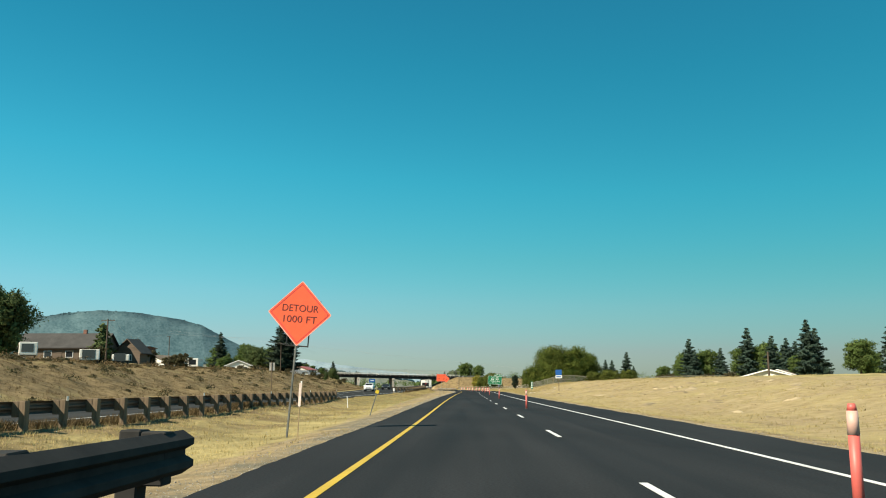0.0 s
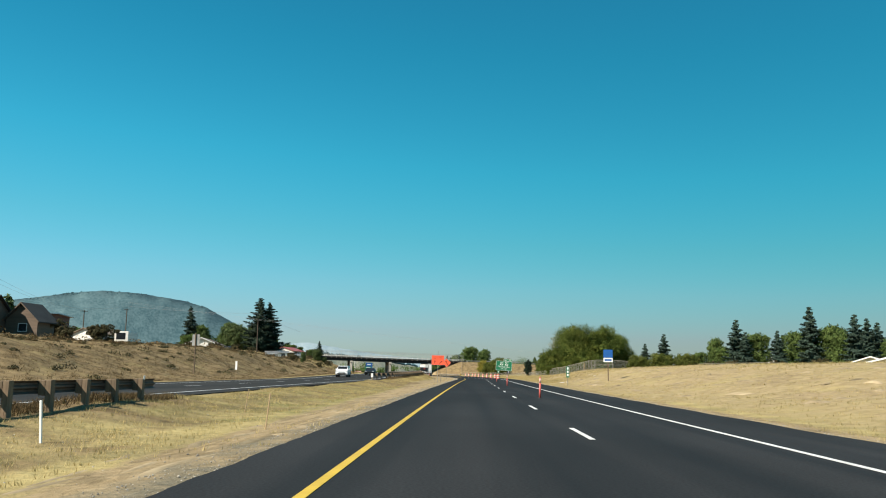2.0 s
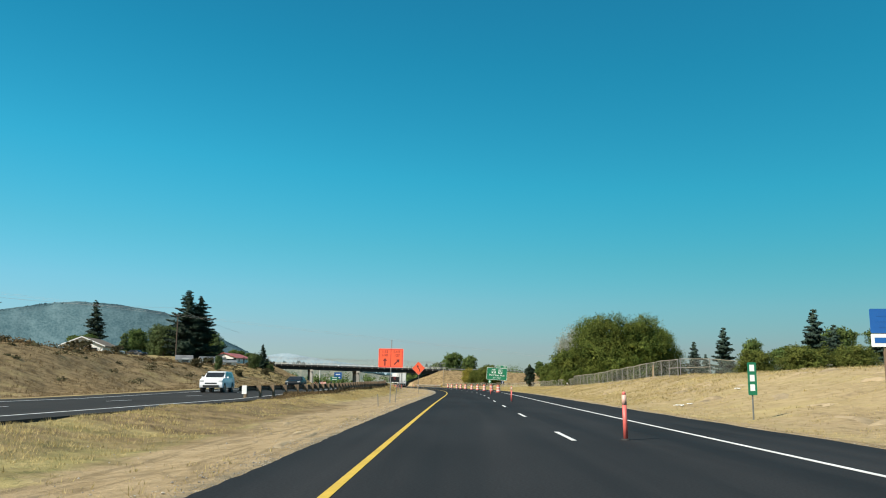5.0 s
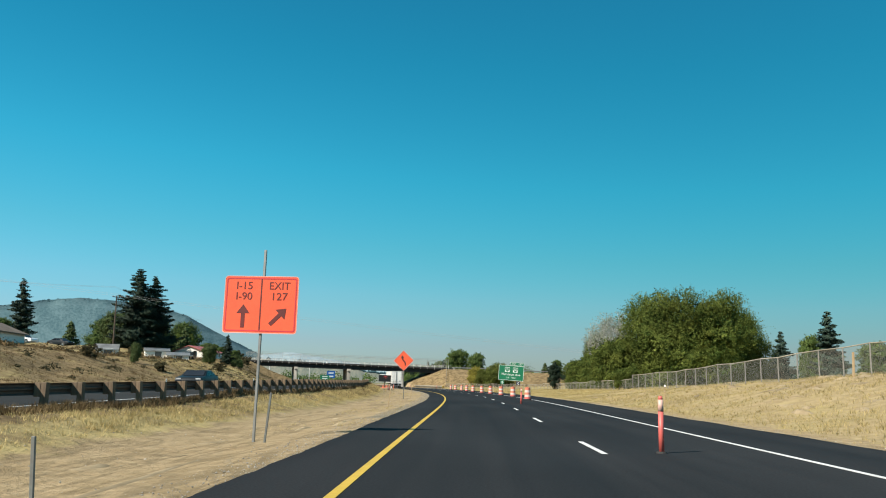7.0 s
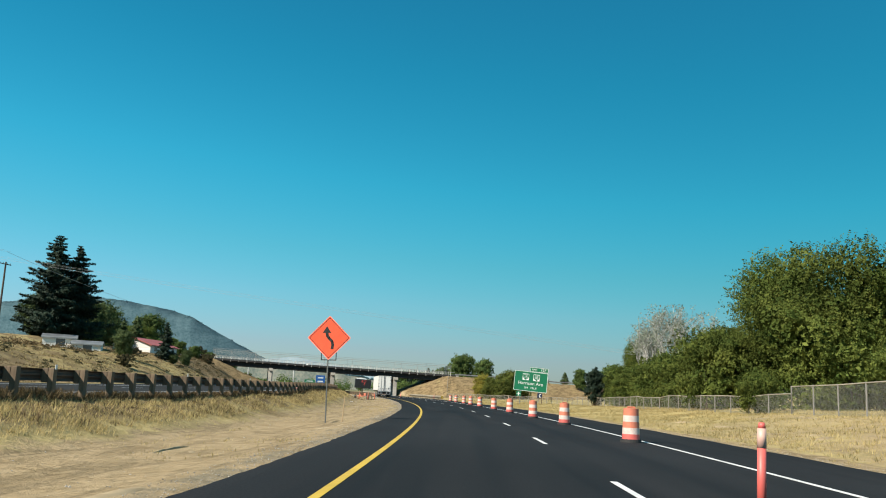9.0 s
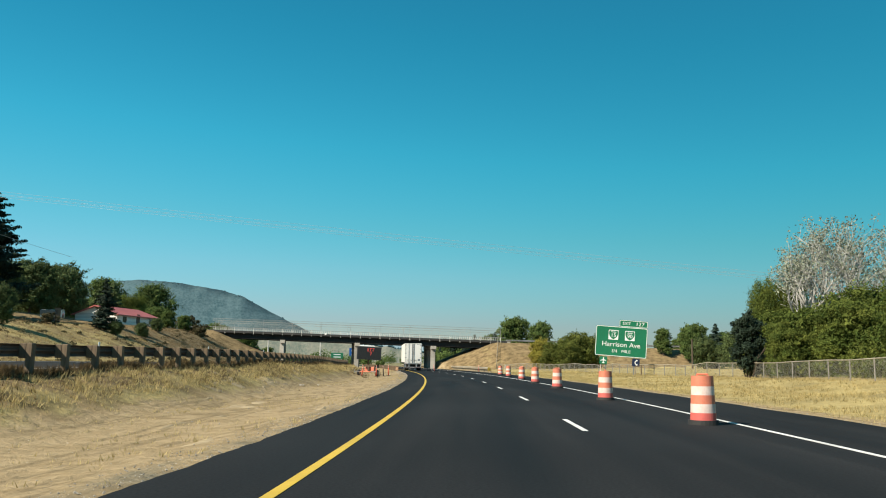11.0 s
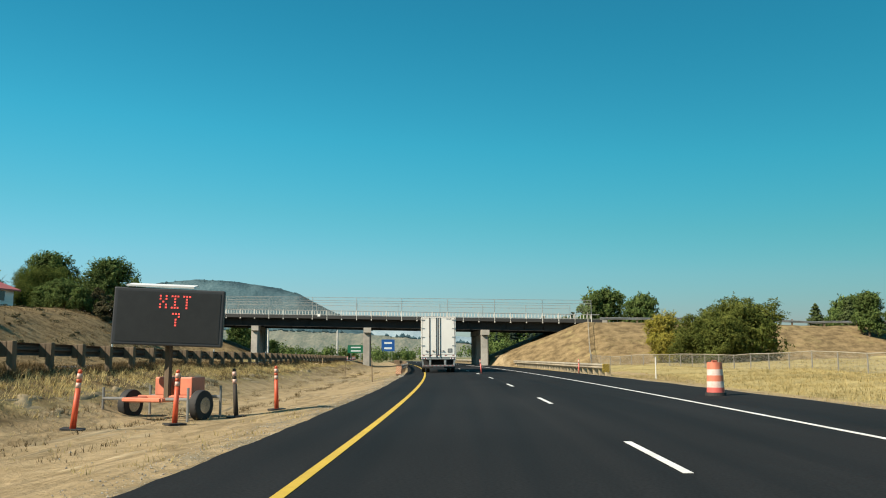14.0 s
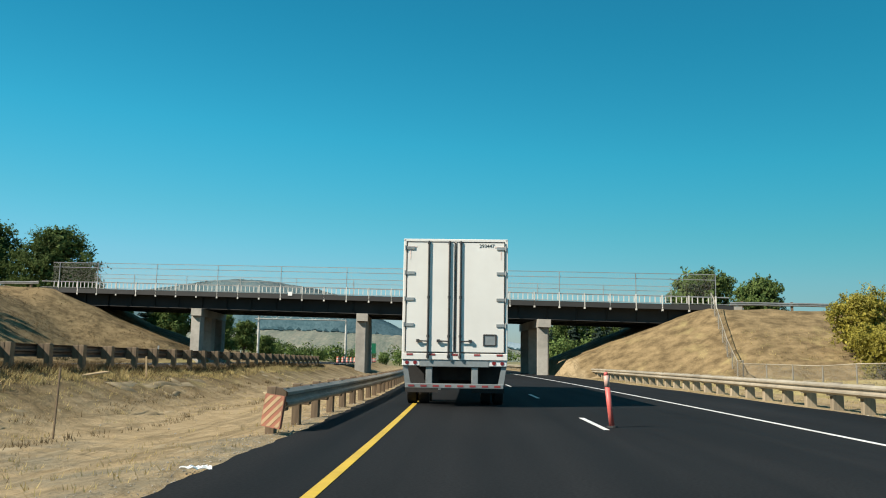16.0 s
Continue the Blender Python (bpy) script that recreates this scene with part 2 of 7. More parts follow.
def hill_material(name, dark, light):
    """Scrub on a far slope, haze put into its colours: broad folds and fine dots, by the slope's own length and height.
    """
    m = bpy.data.materials.new(name)
    m.use_nodes = True
    nt = m.node_tree
    p = nt.nodes["Principled BSDF"]
    p.inputs["Roughness"].default_value, p.inputs["Specular IOR Level"].default_value = 0.95, 0.05
    uv = nt.nodes.new("ShaderNodeUVMap")
    uv.uv_map = "along"
    outs = []
    for scale, detail in ((0.9, 3), (7.0, 6)):
        n = nt.nodes.new("ShaderNodeTexNoise")
        n.inputs["Scale"].default_value, n.inputs["Detail"].default_value, n.inputs["Roughness"].default_value = scale, detail, 0.65
        nt.links.new(uv.outputs[0], n.inputs["Vector"])
        outs.append(n.outputs["Fac"])
    mix = nt.nodes.new("ShaderNodeMath")
    mix.operation = "MULTIPLY_ADD"
    nt.links.new(outs[0], mix.inputs[0])
    mix.inputs[1].default_value = 0.45
    half = nt.nodes.new("ShaderNodeMath")
    half.operation = "MULTIPLY"
    nt.links.new(outs[1], half.inputs[0])
    half.inputs[1].default_value = 0.55
    nt.links.new(half.outputs[0], mix.inputs[2])
    r = nt.nodes.new("ShaderNodeValToRGB")
    r.color_ramp.elements[0].position, r.color_ramp.elements[1].position = 0.38, 0.62
    r.color_ramp.elements[0].color, r.color_ramp.elements[1].color = (*dark, 1), (*light, 1)
    nt.links.new(mix.outputs[0], r.inputs[0])
    nt.links.new(r.outputs[0], p.inputs["Base Color"])
    return m


def chainlink_material(name, strand):
    """Woven wire: thin crossed strands, the rest open."""
    m = bpy.data.materials.new(name)
    m.use_nodes = True
    nt = m.node_tree
    nt.nodes.clear()
    out = nt.nodes.new("ShaderNodeOutputMaterial")
    p = nt.nodes.new("ShaderNodeBsdfPrincipled")
    p.inputs["Base Color"].default_value = (0.36, 0.345, 0.29, 1)
    p.inputs["Metallic"].default_value, p.inputs["Roughness"].default_value = 0.5, 0.5
    tr = nt.nodes.new("ShaderNodeBsdfTransparent")
    ms = nt.nodes.new("ShaderNodeMixShader")
    uv = nt.nodes.new("ShaderNodeUVMap")
    uv.uv_map = "along"
    sep = nt.nodes.new("ShaderNodeSeparateXYZ")
    nt.links.new(uv.outputs[0], sep.inputs[0])
    lines = []
    for sign in (1, -1):
        a = nt.nodes.new("ShaderNodeMath")
        a.operation = "MULTIPLY_ADD"
        nt.links.new(sep.outputs[0], a.inputs[0])
        a.inputs[1].default_value = sign
        nt.links.new(sep.outputs[1], a.inputs[2])
        w = nt.nodes.new("ShaderNodeMath")
        w.operation = "PINGPONG"
        nt.links.new(a.outputs[0], w.inputs[0])
        w.inputs[1].default_value = 0.04
        lt = nt.nodes.new("ShaderNodeMath")
        lt.operation = "LESS_THAN"
        nt.links.new(w.outputs[0], lt.inputs[0])
        lt.inputs[1].default_value = strand
        lines.append(lt.outputs[0])
    mx = nt.nodes.new("ShaderNodeMath")
    mx.operation = "MAXIMUM"
    nt.links.new(lines[0], mx.inputs[0])
    nt.links.new(lines[1], mx.inputs[1])
    nt.links.new(mx.outputs[0], ms.inputs[0])
    nt.links.new(tr.outputs[0], ms.inputs[1])
    nt.links.new(p.outputs[0], ms.inputs[2])
    nt.links.new(ms.outputs[0], out.inputs[0])
    return m


M_GROUND = ground_material()
M_ROAD = asphalt_material("asphalt", (0.0166, 0.0176, 0.0188))
M_ROAD_OLD = asphalt_material("old_asphalt", (0.025, 0.0245, 0.0235))
M_YELLOW = mat("yellow_line_paint", (0.50, 0.335, 0.030), (0.43, 0.285, 0.027), 8, 0.6, big=0.12)
M_WHITE_LINE = mat("white_line_paint", (0.663, 0.663, 0.646), (0.51, 0.51, 0.493), 7, 0.6, big=0.15)
M_GRASS = mat("dry_grass_blades", (0.45, 0.355, 0.165), (0.335, 0.265, 0.112), 1.5, 0.8, big=0.25, island=0.18, leaf=0.35, spec=0.15)
M_WEED = mat("brown_weed_blades", (0.135, 0.095, 0.045), (0.085, 0.058, 0.028), 1.5, 0.85, big=0.3, island=0.35, leaf=0.2, spec=0.15)
M_STONE = mat("gravel", (0.302, 0.274, 0.223), (0.202, 0.18, 0.151), 4, 0.9, bump=0.3, island=0.3)
M_WOOD_POST = mat("weathered_post_wood", (0.155, 0.108, 0.064), (0.082, 0.055, 0.033), 9, 0.85, bump=0.5, objrand=0.2, stretch=(1, 1, 0.15))
M_RUST_RAIL = mat("weathered_rail_steel", (0.101, 0.0756, 0.0576), (0.0648, 0.0504, 0.0396), 4, 0.6, metal=0.4, bump=0.15)
M_CREAM_RAIL = mat("galvanised_dusty_rail", (0.403, 0.36, 0.274), (0.302, 0.259, 0.194), 3, 0.55, metal=0.25, bump=0.1)
M_GALV = mat("galvanised_steel", (0.302, 0.302, 0.288), (0.23, 0.23, 0.223), 6, 0.45, metal=0.6)
M_DULL_RAIL = mat("dull_galvanised_rail", (0.26, 0.245, 0.215), (0.17, 0.16, 0.14), 3, 0.6, metal=0.3, bump=0.1)
M_DARK_STEM = mat("dark_brown_stem", (0.045, 0.034, 0.025), (0.028, 0.022, 0.017), 9, 0.85, bump=0.4, objrand=0.2, stretch=(1, 1, 0.15))
M_PALE_POST = mat("bleached_post_wood", (0.30, 0.245, 0.165), (0.20, 0.160, 0.105), 9, 0.85, bump=0.4, objrand=0.25, stretch=(1, 1, 0.15))
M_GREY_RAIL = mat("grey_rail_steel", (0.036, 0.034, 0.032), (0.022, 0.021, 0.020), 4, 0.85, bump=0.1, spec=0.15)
M_RAILING = mat("pale_railing_paint", (0.48, 0.47, 0.43), (0.36, 0.35, 0.32), 5, 0.55)
M_CONC = mat("concrete", (0.302, 0.281, 0.245), (0.238, 0.223, 0.194), 2.5, 0.85, bump=0.3, big=0.25)
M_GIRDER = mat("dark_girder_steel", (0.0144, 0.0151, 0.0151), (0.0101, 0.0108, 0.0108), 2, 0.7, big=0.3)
M_FENCE = chainlink_material("chain_link", 0.0043)
M_FINE_FENCE = chainlink_material("fine_chain_link", 0.0018)
M_ORANGE = mat("orange_sign_sheeting", (0.70, 0.092, 0.034), (0.65, 0.078, 0.029), 4, 0.45, big=0.06)
M_ORANGE_PL = mat("orange_plastic", (0.60, 0.185, 0.105), (0.47, 0.145, 0.09), 6, 0.5, big=0.15)
M_PINK_PL = mat("faded_orange_plastic", (0.576, 0.115, 0.0936), (0.475, 0.0936, 0.0792), 6, 0.5, big=0.15)
M_REFLECT = mat("white_reflective_band", (0.66, 0.54, 0.48), (0.52, 0.39, 0.345), 9, 0.4, big=0.15)
M_BAND = mat("faded_band", (0.56, 0.36, 0.29), (0.46, 0.28, 0.23), 9, 0.5, big=0.15)
M_BLACK = mat("black_legend", (0.00864, 0.00864, 0.00864), (0.0144, 0.0144, 0.0144), 5, 0.5, big=0.1)
M_RUBBER = mat("black_rubber", (0.013, 0.013, 0.013), (0.0202, 0.0194, 0.0187), 8, 0.8, bump=0.2)
M_GREEN = mat("green_sign_sheeting", (0.005616, 0.1349, 0.06458), (0.005054, 0.1178, 0.05616), 3, 0.4, big=0.06)
M_NAVY = mat("dark_blue_sign_sheeting", (0.006, 0.016, 0.05), (0.005, 0.013, 0.04), 3, 0.45, big=0.06)
M_BLUE = mat("blue_sign_sheeting", (0.00864, 0.0864, 0.302), (0.00864, 0.072, 0.259), 3, 0.4, big=0.06)
M_WHITE = mat("white_sheeting", (0.68, 0.68, 0.663), (0.612, 0.612, 0.595), 4, 0.45, big=0.06)
M_POST_GREEN = mat("flaked_steel_post", (0.144, 0.158, 0.144), (0.101, 0.0936, 0.0864), 8, 0.6, metal=0.3, objrand=0.2)
M_STAKE = mat("bare_wood_stake", (0.36, 0.259, 0.144), (0.274, 0.194, 0.108), 10, 0.85, objrand=0.2, stretch=(1, 1, 0.2))
M_TRAILER = mat("white_trailer_paint", (0.69, 0.675, 0.63), (0.64, 0.62, 0.575), 1.2, 0.4, big=0.08)
M_GASKET = mat("dark_gasket", (0.018, 0.018, 0.0194), (0.0324, 0.0324, 0.0324), 6, 0.6)
M_TRAIL_STEEL = mat("grey_trailer_steel", (0.288, 0.31, 0.31), (0.216, 0.23, 0.23), 5, 0.5, metal=0.35, bump=0.1)
M_RED_LENS = mat("red_lens", (0.20, 0.015, 0.015), (0.15, 0.012, 0.014), 8, 0.3)
M_RED_TAPE = mat("red_tape", (0.26, 0.035, 0.035), (0.20, 0.03, 0.03), 8, 0.5)
M_BARK = mat("bark", (0.0864, 0.0612, 0.0432), (0.0504, 0.036, 0.0252), 6, 0.9, bump=0.6, stretch=(1, 1, 0.2))
M_PALE_BARK = mat("pale_bark", (0.38, 0.375, 0.35), (0.25, 0.245, 0.225), 6, 0.85, bump=0.3)
M_PINE = mat("spruce_needles", (0.013, 0.0274, 0.0187), (0.0252, 0.0418, 0.023), 1.2, 0.7, big=0.3, island=0.4, leaf=0.1, spec=0.2)
# lighter and bluer than the fir needles: haze put into the colour
M_SPRUCE = mat("hazed_spruce_needles", (0.022, 0.044, 0.034), (0.046, 0.074, 0.050), 1.2, 0.7, big=0.3, island=0.35, leaf=0.1, spec=0.2)
M_PINE_LT = mat("pine_needles", (0.052, 0.084, 0.029), (0.104, 0.134, 0.046), 1.0, 0.75, big=0.4, island=0.25, leaf=0.2, spec=0.2)
M_LEAF = mat("willow_leaves", (0.058, 0.084, 0.019), (0.150, 0.164, 0.040), 0.7, 0.75, big=0.4, island=0.2, leaf=0.3, spec=0.08)
M_WILLOW = mat("shaded_willow_leaves", (0.040, 0.074, 0.017), (0.150, 0.172, 0.038), 0.55, 0.75, big=0.45, island=0.2, leaf=0.3, spec=0.08)
M_CONE = mat("sunlit_orange_plastic", (0.72, 0.135, 0.060), (0.60, 0.110, 0.050), 6, 0.5, big=0.15, leaf=0.35)
M_DIRT = mat("loose_dirt", (0.21, 0.163, 0.097), (0.31, 0.248, 0.156), 2.5, 0.95, bump=0.6, big=0.3, island=0.2, spec=0.1)
M_LEAF_DK = mat("dark_leaves", (0.058, 0.098, 0.028), (0.118, 0.158, 0.048), 0.7, 0.75, big=0.4, island=0.2, leaf=0.25, spec=0.08)
M_LEAF_YL = mat("yellowing_leaves", (0.22, 0.205, 0.035), (0.32, 0.275, 0.045), 0.8, 0.6, big=0.25, island=0.4, leaf=0.3, spec=0.25)
M_LEAF_SILVER = mat("silver_leaves", (0.17, 0.20, 0.14), (0.26, 0.28, 0.21), 0.8, 0.6, big=0.25, island=0.35, leaf=0.2, spec=0.25)
M_SAGE = mat("brown_brush", (0.080, 0.066, 0.030), (0.050, 0.048, 0.022), 1.0, 0.8, big=0.3, island=0.4, leaf=0.2, spec=0.2)
M_ROOF_DK = mat("dark_shingles", (0.0504, 0.0468, 0.0432), (0.0324, 0.0302, 0.0288), 5, 0.9, bump=0.4)
M_ROOF_RED = mat("red_metal_roof", (0.36, 0.095, 0.078), (0.29, 0.072, 0.06), 3, 0.5, big=0.15)
M_ROOF_BR = mat("brown_shingles", (0.144, 0.108, 0.0792), (0.0936, 0.072, 0.0504), 5, 0.9, bump=0.4)
M_WALL_W = mat("white_siding", (0.629, 0.612, 0.561), (0.561, 0.535, 0.484), 3, 0.7, stretch=(0.2, 0.2, 6))
M_WALL_BR = mat("brown_siding", (0.115, 0.0792, 0.054), (0.0792, 0.0576, 0.0396), 3, 0.8, stretch=(0.2, 0.2, 6))
M_WALL_RED = mat("red_brown_siding", (0.216, 0.0936, 0.0648), (0.158, 0.072, 0.0504), 3, 0.8, stretch=(0.2, 0.2, 6))
M_GLASS = mat("dark_window_glass", (0.0144, 0.018, 0.0216), (0.0216, 0.0252, 0.0288), 2, 0.08, spec=0.8)
M_CAR_W = mat("white_car_paint", (0.68, 0.689, 0.697), (0.646, 0.654, 0.663), 1, 0.25, big=0.04)
M_CAR_DK = mat("dark_car_paint", (0.010, 0.014, 0.017), (0.008, 0.012, 0.015), 1, 0.4, big=0.04, spec=0.25)
M_CHROME = mat("bright_metal", (0.432, 0.432, 0.432), (0.36, 0.36, 0.36), 5, 0.25, metal=0.9)
M_HEADLAMP = mat("headlamp_glass", (0.432, 0.446, 0.446), (0.36, 0.374, 0.374), 5, 0.1)
M_SCREEN = mat("dark_sign_screen", (0.0252, 0.0274, 0.0302), (0.0202, 0.0216, 0.0245), 3, 0.55, big=0.1)
M_LED = mat("lit_red_dots", (0.5, 0.06, 0.05), (0.5, 0.06, 0.05), 4, 0.5, glow=(1.0, 0.10, 0.08, 0.42))
M_WIRE = mat("cable", (0.396, 0.396, 0.389), (0.324, 0.324, 0.324), 4, 0.5, metal=0.4)
# far hills and scrub: bluish distance haze put into the base colours
M_HILL = hill_material("hazed_hillside", (0.034, 0.072, 0.084), (0.094, 0.150, 0.162))
M_SLOPE = hill_material("hazed_dry_slope", (0.085, 0.112, 0.092), (0.225, 0.212, 0.165))
M_SCRUB = mat("hazed_scrub", (0.045, 0.088, 0.100), (0.060, 0.105, 0.118), 0.02, 0.95, island=0.25, spec=0.05)
M_HILL_FAR = hill_material("hazed_far_hillside", (0.17, 0.245, 0.285), (0.27, 0.335, 0.36))


# ---- mesh helpers ----
def thing(name, at, label, category, group=""):
    """An Empty at the base of a thing; its parts hang under it."""
    ob = new(name)
    ob.empty_display_size = 0.2
    ob.matrix_world = at
    return tagged(ob, label, category, group)


def part(name, bm, material, parent, label="", smooth=False):
    me = bpy.data.meshes.new(name)
    bm.normal_update()
    bm.to_mesh(me)
    bm.free()
    me.materials.append(material)
    if smooth:
        for f in me.polygons:
            f.use_smooth = True
    ob = new(name, me)
    ob.parent = parent
    return tagged(ob, label)


def again(ob, parent, m):
    """The same mesh once more, as an object of its own."""
    o = ob.copy()
    scene.collection.objects.link(o)
    o.parent = parent
    o.matrix_parent_inverse = Matrix()
    o.matrix_basis = m
    return o


def box(bm, c, size, turn=None):
    m = Matrix.Translation(c) @ (turn if turn else Matrix()) @ Matrix.Diagonal((*size, 1))
    return bmesh.ops.create_cube(bm, size=1, matrix=m)["verts"]


def soft(bm, r, seg=2):
    bmesh.ops.bevel(bm, geom=list(bm.edges), offset=r, segments=seg, profile=0.6, affect="EDGES")
    return bm


def rod(bm, a, b, r1, r2=None, seg=8):
    a, b = Vector(a), Vector(b)
    d = b - a
    m = Matrix.Translation((a + b) / 2) @ d.to_track_quat("Z", "Y").to_matrix().to_4x4()
    bmesh.ops.create_cone(bm, cap_ends=True, segments=seg, radius1=r1, radius2=r1 if r2 is None else r2, depth=d.length, matrix=m)


def slab(bm, outline, y0, y1):
    """A plate from an outline in x, z, between two depths y."""
    f = [bm.verts.new((x, y0, z)) for x, z in outline]
    b = [bm.verts.new((x, y1, z)) for x, z in outline]
    bm.faces.new(f)
    bm.faces.new(list(reversed(b)))
    for i in range(len(f)):
        j = (i + 1) % len(f)
        bm.faces.new((f[j], f[i], b[i], b[j]))


def rounded(w, h, r, seg=4):
    pts = []
    for cx, cz, a0 in ((w / 2 - r, h / 2 - r, 0), (-w / 2 + r, h / 2 - r, 90), (-w / 2 + r, -h / 2 + r, 180), (w / 2 - r, -h / 2 + r, 270)):
        for i in range(seg + 1):
            a = radians(a0 + 90 * i / seg)
            pts.append((cx + r * math.cos(a), cz + r * math.sin(a)))
    return pts


def ring(bm, outer, inner, y0, y1):
    """A frame between two outlines of equal length."""
    n = len(outer)
    fo = [bm.verts.new((x, y0, z)) for x, z in outer]
    fi = [bm.verts.new((x, y0, z)) for x, z in inner]
    bo = [bm.verts.new((x, y1, z)) for x, z in outer]
    bi = [bm.verts.new((x, y1, z)) for x, z in inner]
    for i in range(n):
        j = (i + 1) % n
        bm.faces.new((fo[i], fo[j], fi[j], fi[i]))
        bm.faces.new((bo[j], bo[i], bi[i], bi[j]))
        bm.faces.new((fo[j], fo[i], bo[i], bo[j]))
        bm.faces.new((fi[i], fi[j], bi[j], bi[i]))


def letters(name, text, size, at, material, parent, label="", align="CENTER", wide=1.0):
    """Raised lettering on a face that looks to -y."""
    cu = bpy.data.curves.new(name, "FONT")
    cu.body, cu.size, cu.align_x, cu.align_y, cu.extrude = text, size, align, "CENTER", 0.002
    tmp = bpy.data.objects.new(name, cu)
    me = bpy.data.meshes.new_from_object(tmp)
    bpy.data.objects.remove(tmp)
    me.materials.clear()
    me.materials.append(material)
    ob = new(name, me)
    ob.parent = parent
    ob.matrix_basis = Matrix.Translation(at) @ pose(0, 0, 0, 90, 0, 0) @ Matrix.Diagonal((wide, 1, 1, 1))
    return tagged(ob, label)


def raw(name, verts, faces, material, parent=None, smooth=False):
    """A mesh straight from arrays; faces all triangles or all quads."""
    me = bpy.data.meshes.new(name)
    verts, faces = np.asarray(verts, np.float32), np.asarray(faces, np.int32)
    k = faces.shape[1]
    me.vertices.add(len(verts))
    me.vertices.foreach_set("co", verts.ravel())
    me.loops.add(faces.size)
    me.loops.foreach_set("vertex_index", faces.ravel())
    me.polygons.add(len(faces))
    me.polygons.foreach_set("loop_start", np.arange(len(faces), dtype=np.int32) * k)
    me.polygons.foreach_set("loop_total", np.full(len(faces), k, np.int32))
    me.update(calc_edges=True)
    me.materials.append(material)
    me.polygons.foreach_set("use_smooth", np.full(len(faces), smooth, bool))
    ob = new(name, me)
    ob.parent = parent
    return ob


# ---- the lie of the land ----
def ease(a, b, x):
    u = np.clip((x - a) / (b - a), 0, 1)
    return u * u * (3 - 2 * u)


def edge_right(s):
    return 4.5 + 2.3 * np.clip(np.asarray(s, float) / 330, 0, 1.05)


def white_right(s):
    return 2.65 + 0.977 * np.clip(np.asarray(s, float) / 340, -0.1, 1.3)


def far_side(s):
    """Height of the other carriageway and its guardrail."""
    return np.interp(s, (0, 72, 150, 195, 240, 268, 300, 330, 420, 600), (0.1, 0.1, 0.15, 0.55, 0.68, 0.92, 0.90, 0.70, 0.6, 0.5))


DECK_A, DECK_B = (-10.7, 409.8), (-75.2, 410.5)


def deck_z(x):
    return 6.1 + 0.0275 * np.clip(-10.7 - x, -60, 120)


def land(x, y):
    x, y = np.asarray(x, float), np.asarray(y, float)
    s, n = road_sn(x, y)
    er = edge_right(s)
    hr = np.interp(s, (-50, 40, 80, 115, 185, 225, 260, 300, 600), (1.5, 1.5, 1.65, 2.0, 2.1, 1.15, 0.6, 0.25, 0.3))
    right = -0.05 - 0.06 * ease(0, 1.2, n - er) + (hr + 0.1) * ease(1.2, np.interp(s, (120, 170), (18.0, 15.0)), n - 4.5) + 0.02 * np.clip(n - 18, 0, 80)
    # the slope falls away again behind the fence
    right = right - 0.09 * np.clip(n - 17.0, 0, 9) * ease(150, 172, s) * (1 - ease(205, 235, s))
    lf = far_side(s)
    left = -0.05 - 0.2 * ease(0, 2.6, -5.0 - n) + (lf + 0.22) * ease(4.2, 7.6, -5.0 - n)
    crest = np.interp(s, (0, 100, 150, 178, 200, 245, 290, 330, 365, 420, 480), (3.8, 3.9, 4.3, 4.7, 4.6, 4.1, 4.4, 5.0, 6.2, 7.3, 5.0))
    top = np.interp(s, (0, 100, 150, 190, 250, 300, 330, 370, 420, 480), (4.6, 4.9, 5.3, 5.5, 5.6, 6.7, 7.4, 8.3, 8.8, 6.0))
    keep = 1 - 0.5 * ease(428, 470, s)
    bank = (crest - lf) * keep * ease(-29.0, -47.0, n) + (top - crest) * keep * ease(-47.0, -66.0, n)
    z = np.where(n > 0, right, left + bank)
    z = np.where((n > -4.7) & (n < er - 0.3), -0.12, z)
    z = np.where((n < -13.6) & (n > -26.2), lf - 0.1, z)
    # banks that carry the road over the bridge
    dy = np.maximum(np.maximum(409.0 - y, y - 422.0), 0)
    dz = deck_z(x)
    right_bank = dz - 0.25 - 0.36 * np.maximum(dy - 1, 0) - 0.44 * np.maximum(-11.5 - 0.27 * np.clip(y - 409, -10, 14) - x, 0)
    left_bank = dz - 0.3 - 0.42 * np.maximum(dy - 1, 0) - 0.36 * np.maximum(x + 74.0 + 0.27 * np.clip(y - 409, -10, 14), 0)
    off = (n > er + 0.5) | (n < -28)
    z = np.where(off & (x > -40), np.maximum(z, right_bank), z)
    z = np.where(off & (x < -50), np.maximum(z, left_bank), z)
    far = ease(250, 700, np.hypot(x + 20, y - 220))
    z = z * (1 - far) + far * 1.0
    bumpy = 0.06 * np.sin(x * 0.9 + 1.3 * np.sin(y * 0.31)) * np.sin(y * 0.53 + x * 0.21) + 0.10 * np.sin(x * 0.23 + y * 0.17) * np.sin(y * 0.11)
    rough = np.clip(np.where(n > 0, (n - er - 1.5) / 4, np.where(n > -13.5, (-6.5 - n) / 5, (-28.5 - n) / 3)), 0, 1)
    lumps = 0.05 * np.sin(x * 2.1 + 1.7 * np.sin(y * 0.9)) * np.sin(y * 1.7 + 1.3 * np.sin(x * 0.8))
    return z + (bumpy * (1 + 1.6 * (n < -28)) + lumps) * rough


def steps(*runs):
    out = [runs[0][0]]
    for a, b, d in runs:
        k = max(1, int(round((b - a) / d)))
        out += list(a + (b - a) * (np.arange(k) + 1) / k)
    return np.array(out)


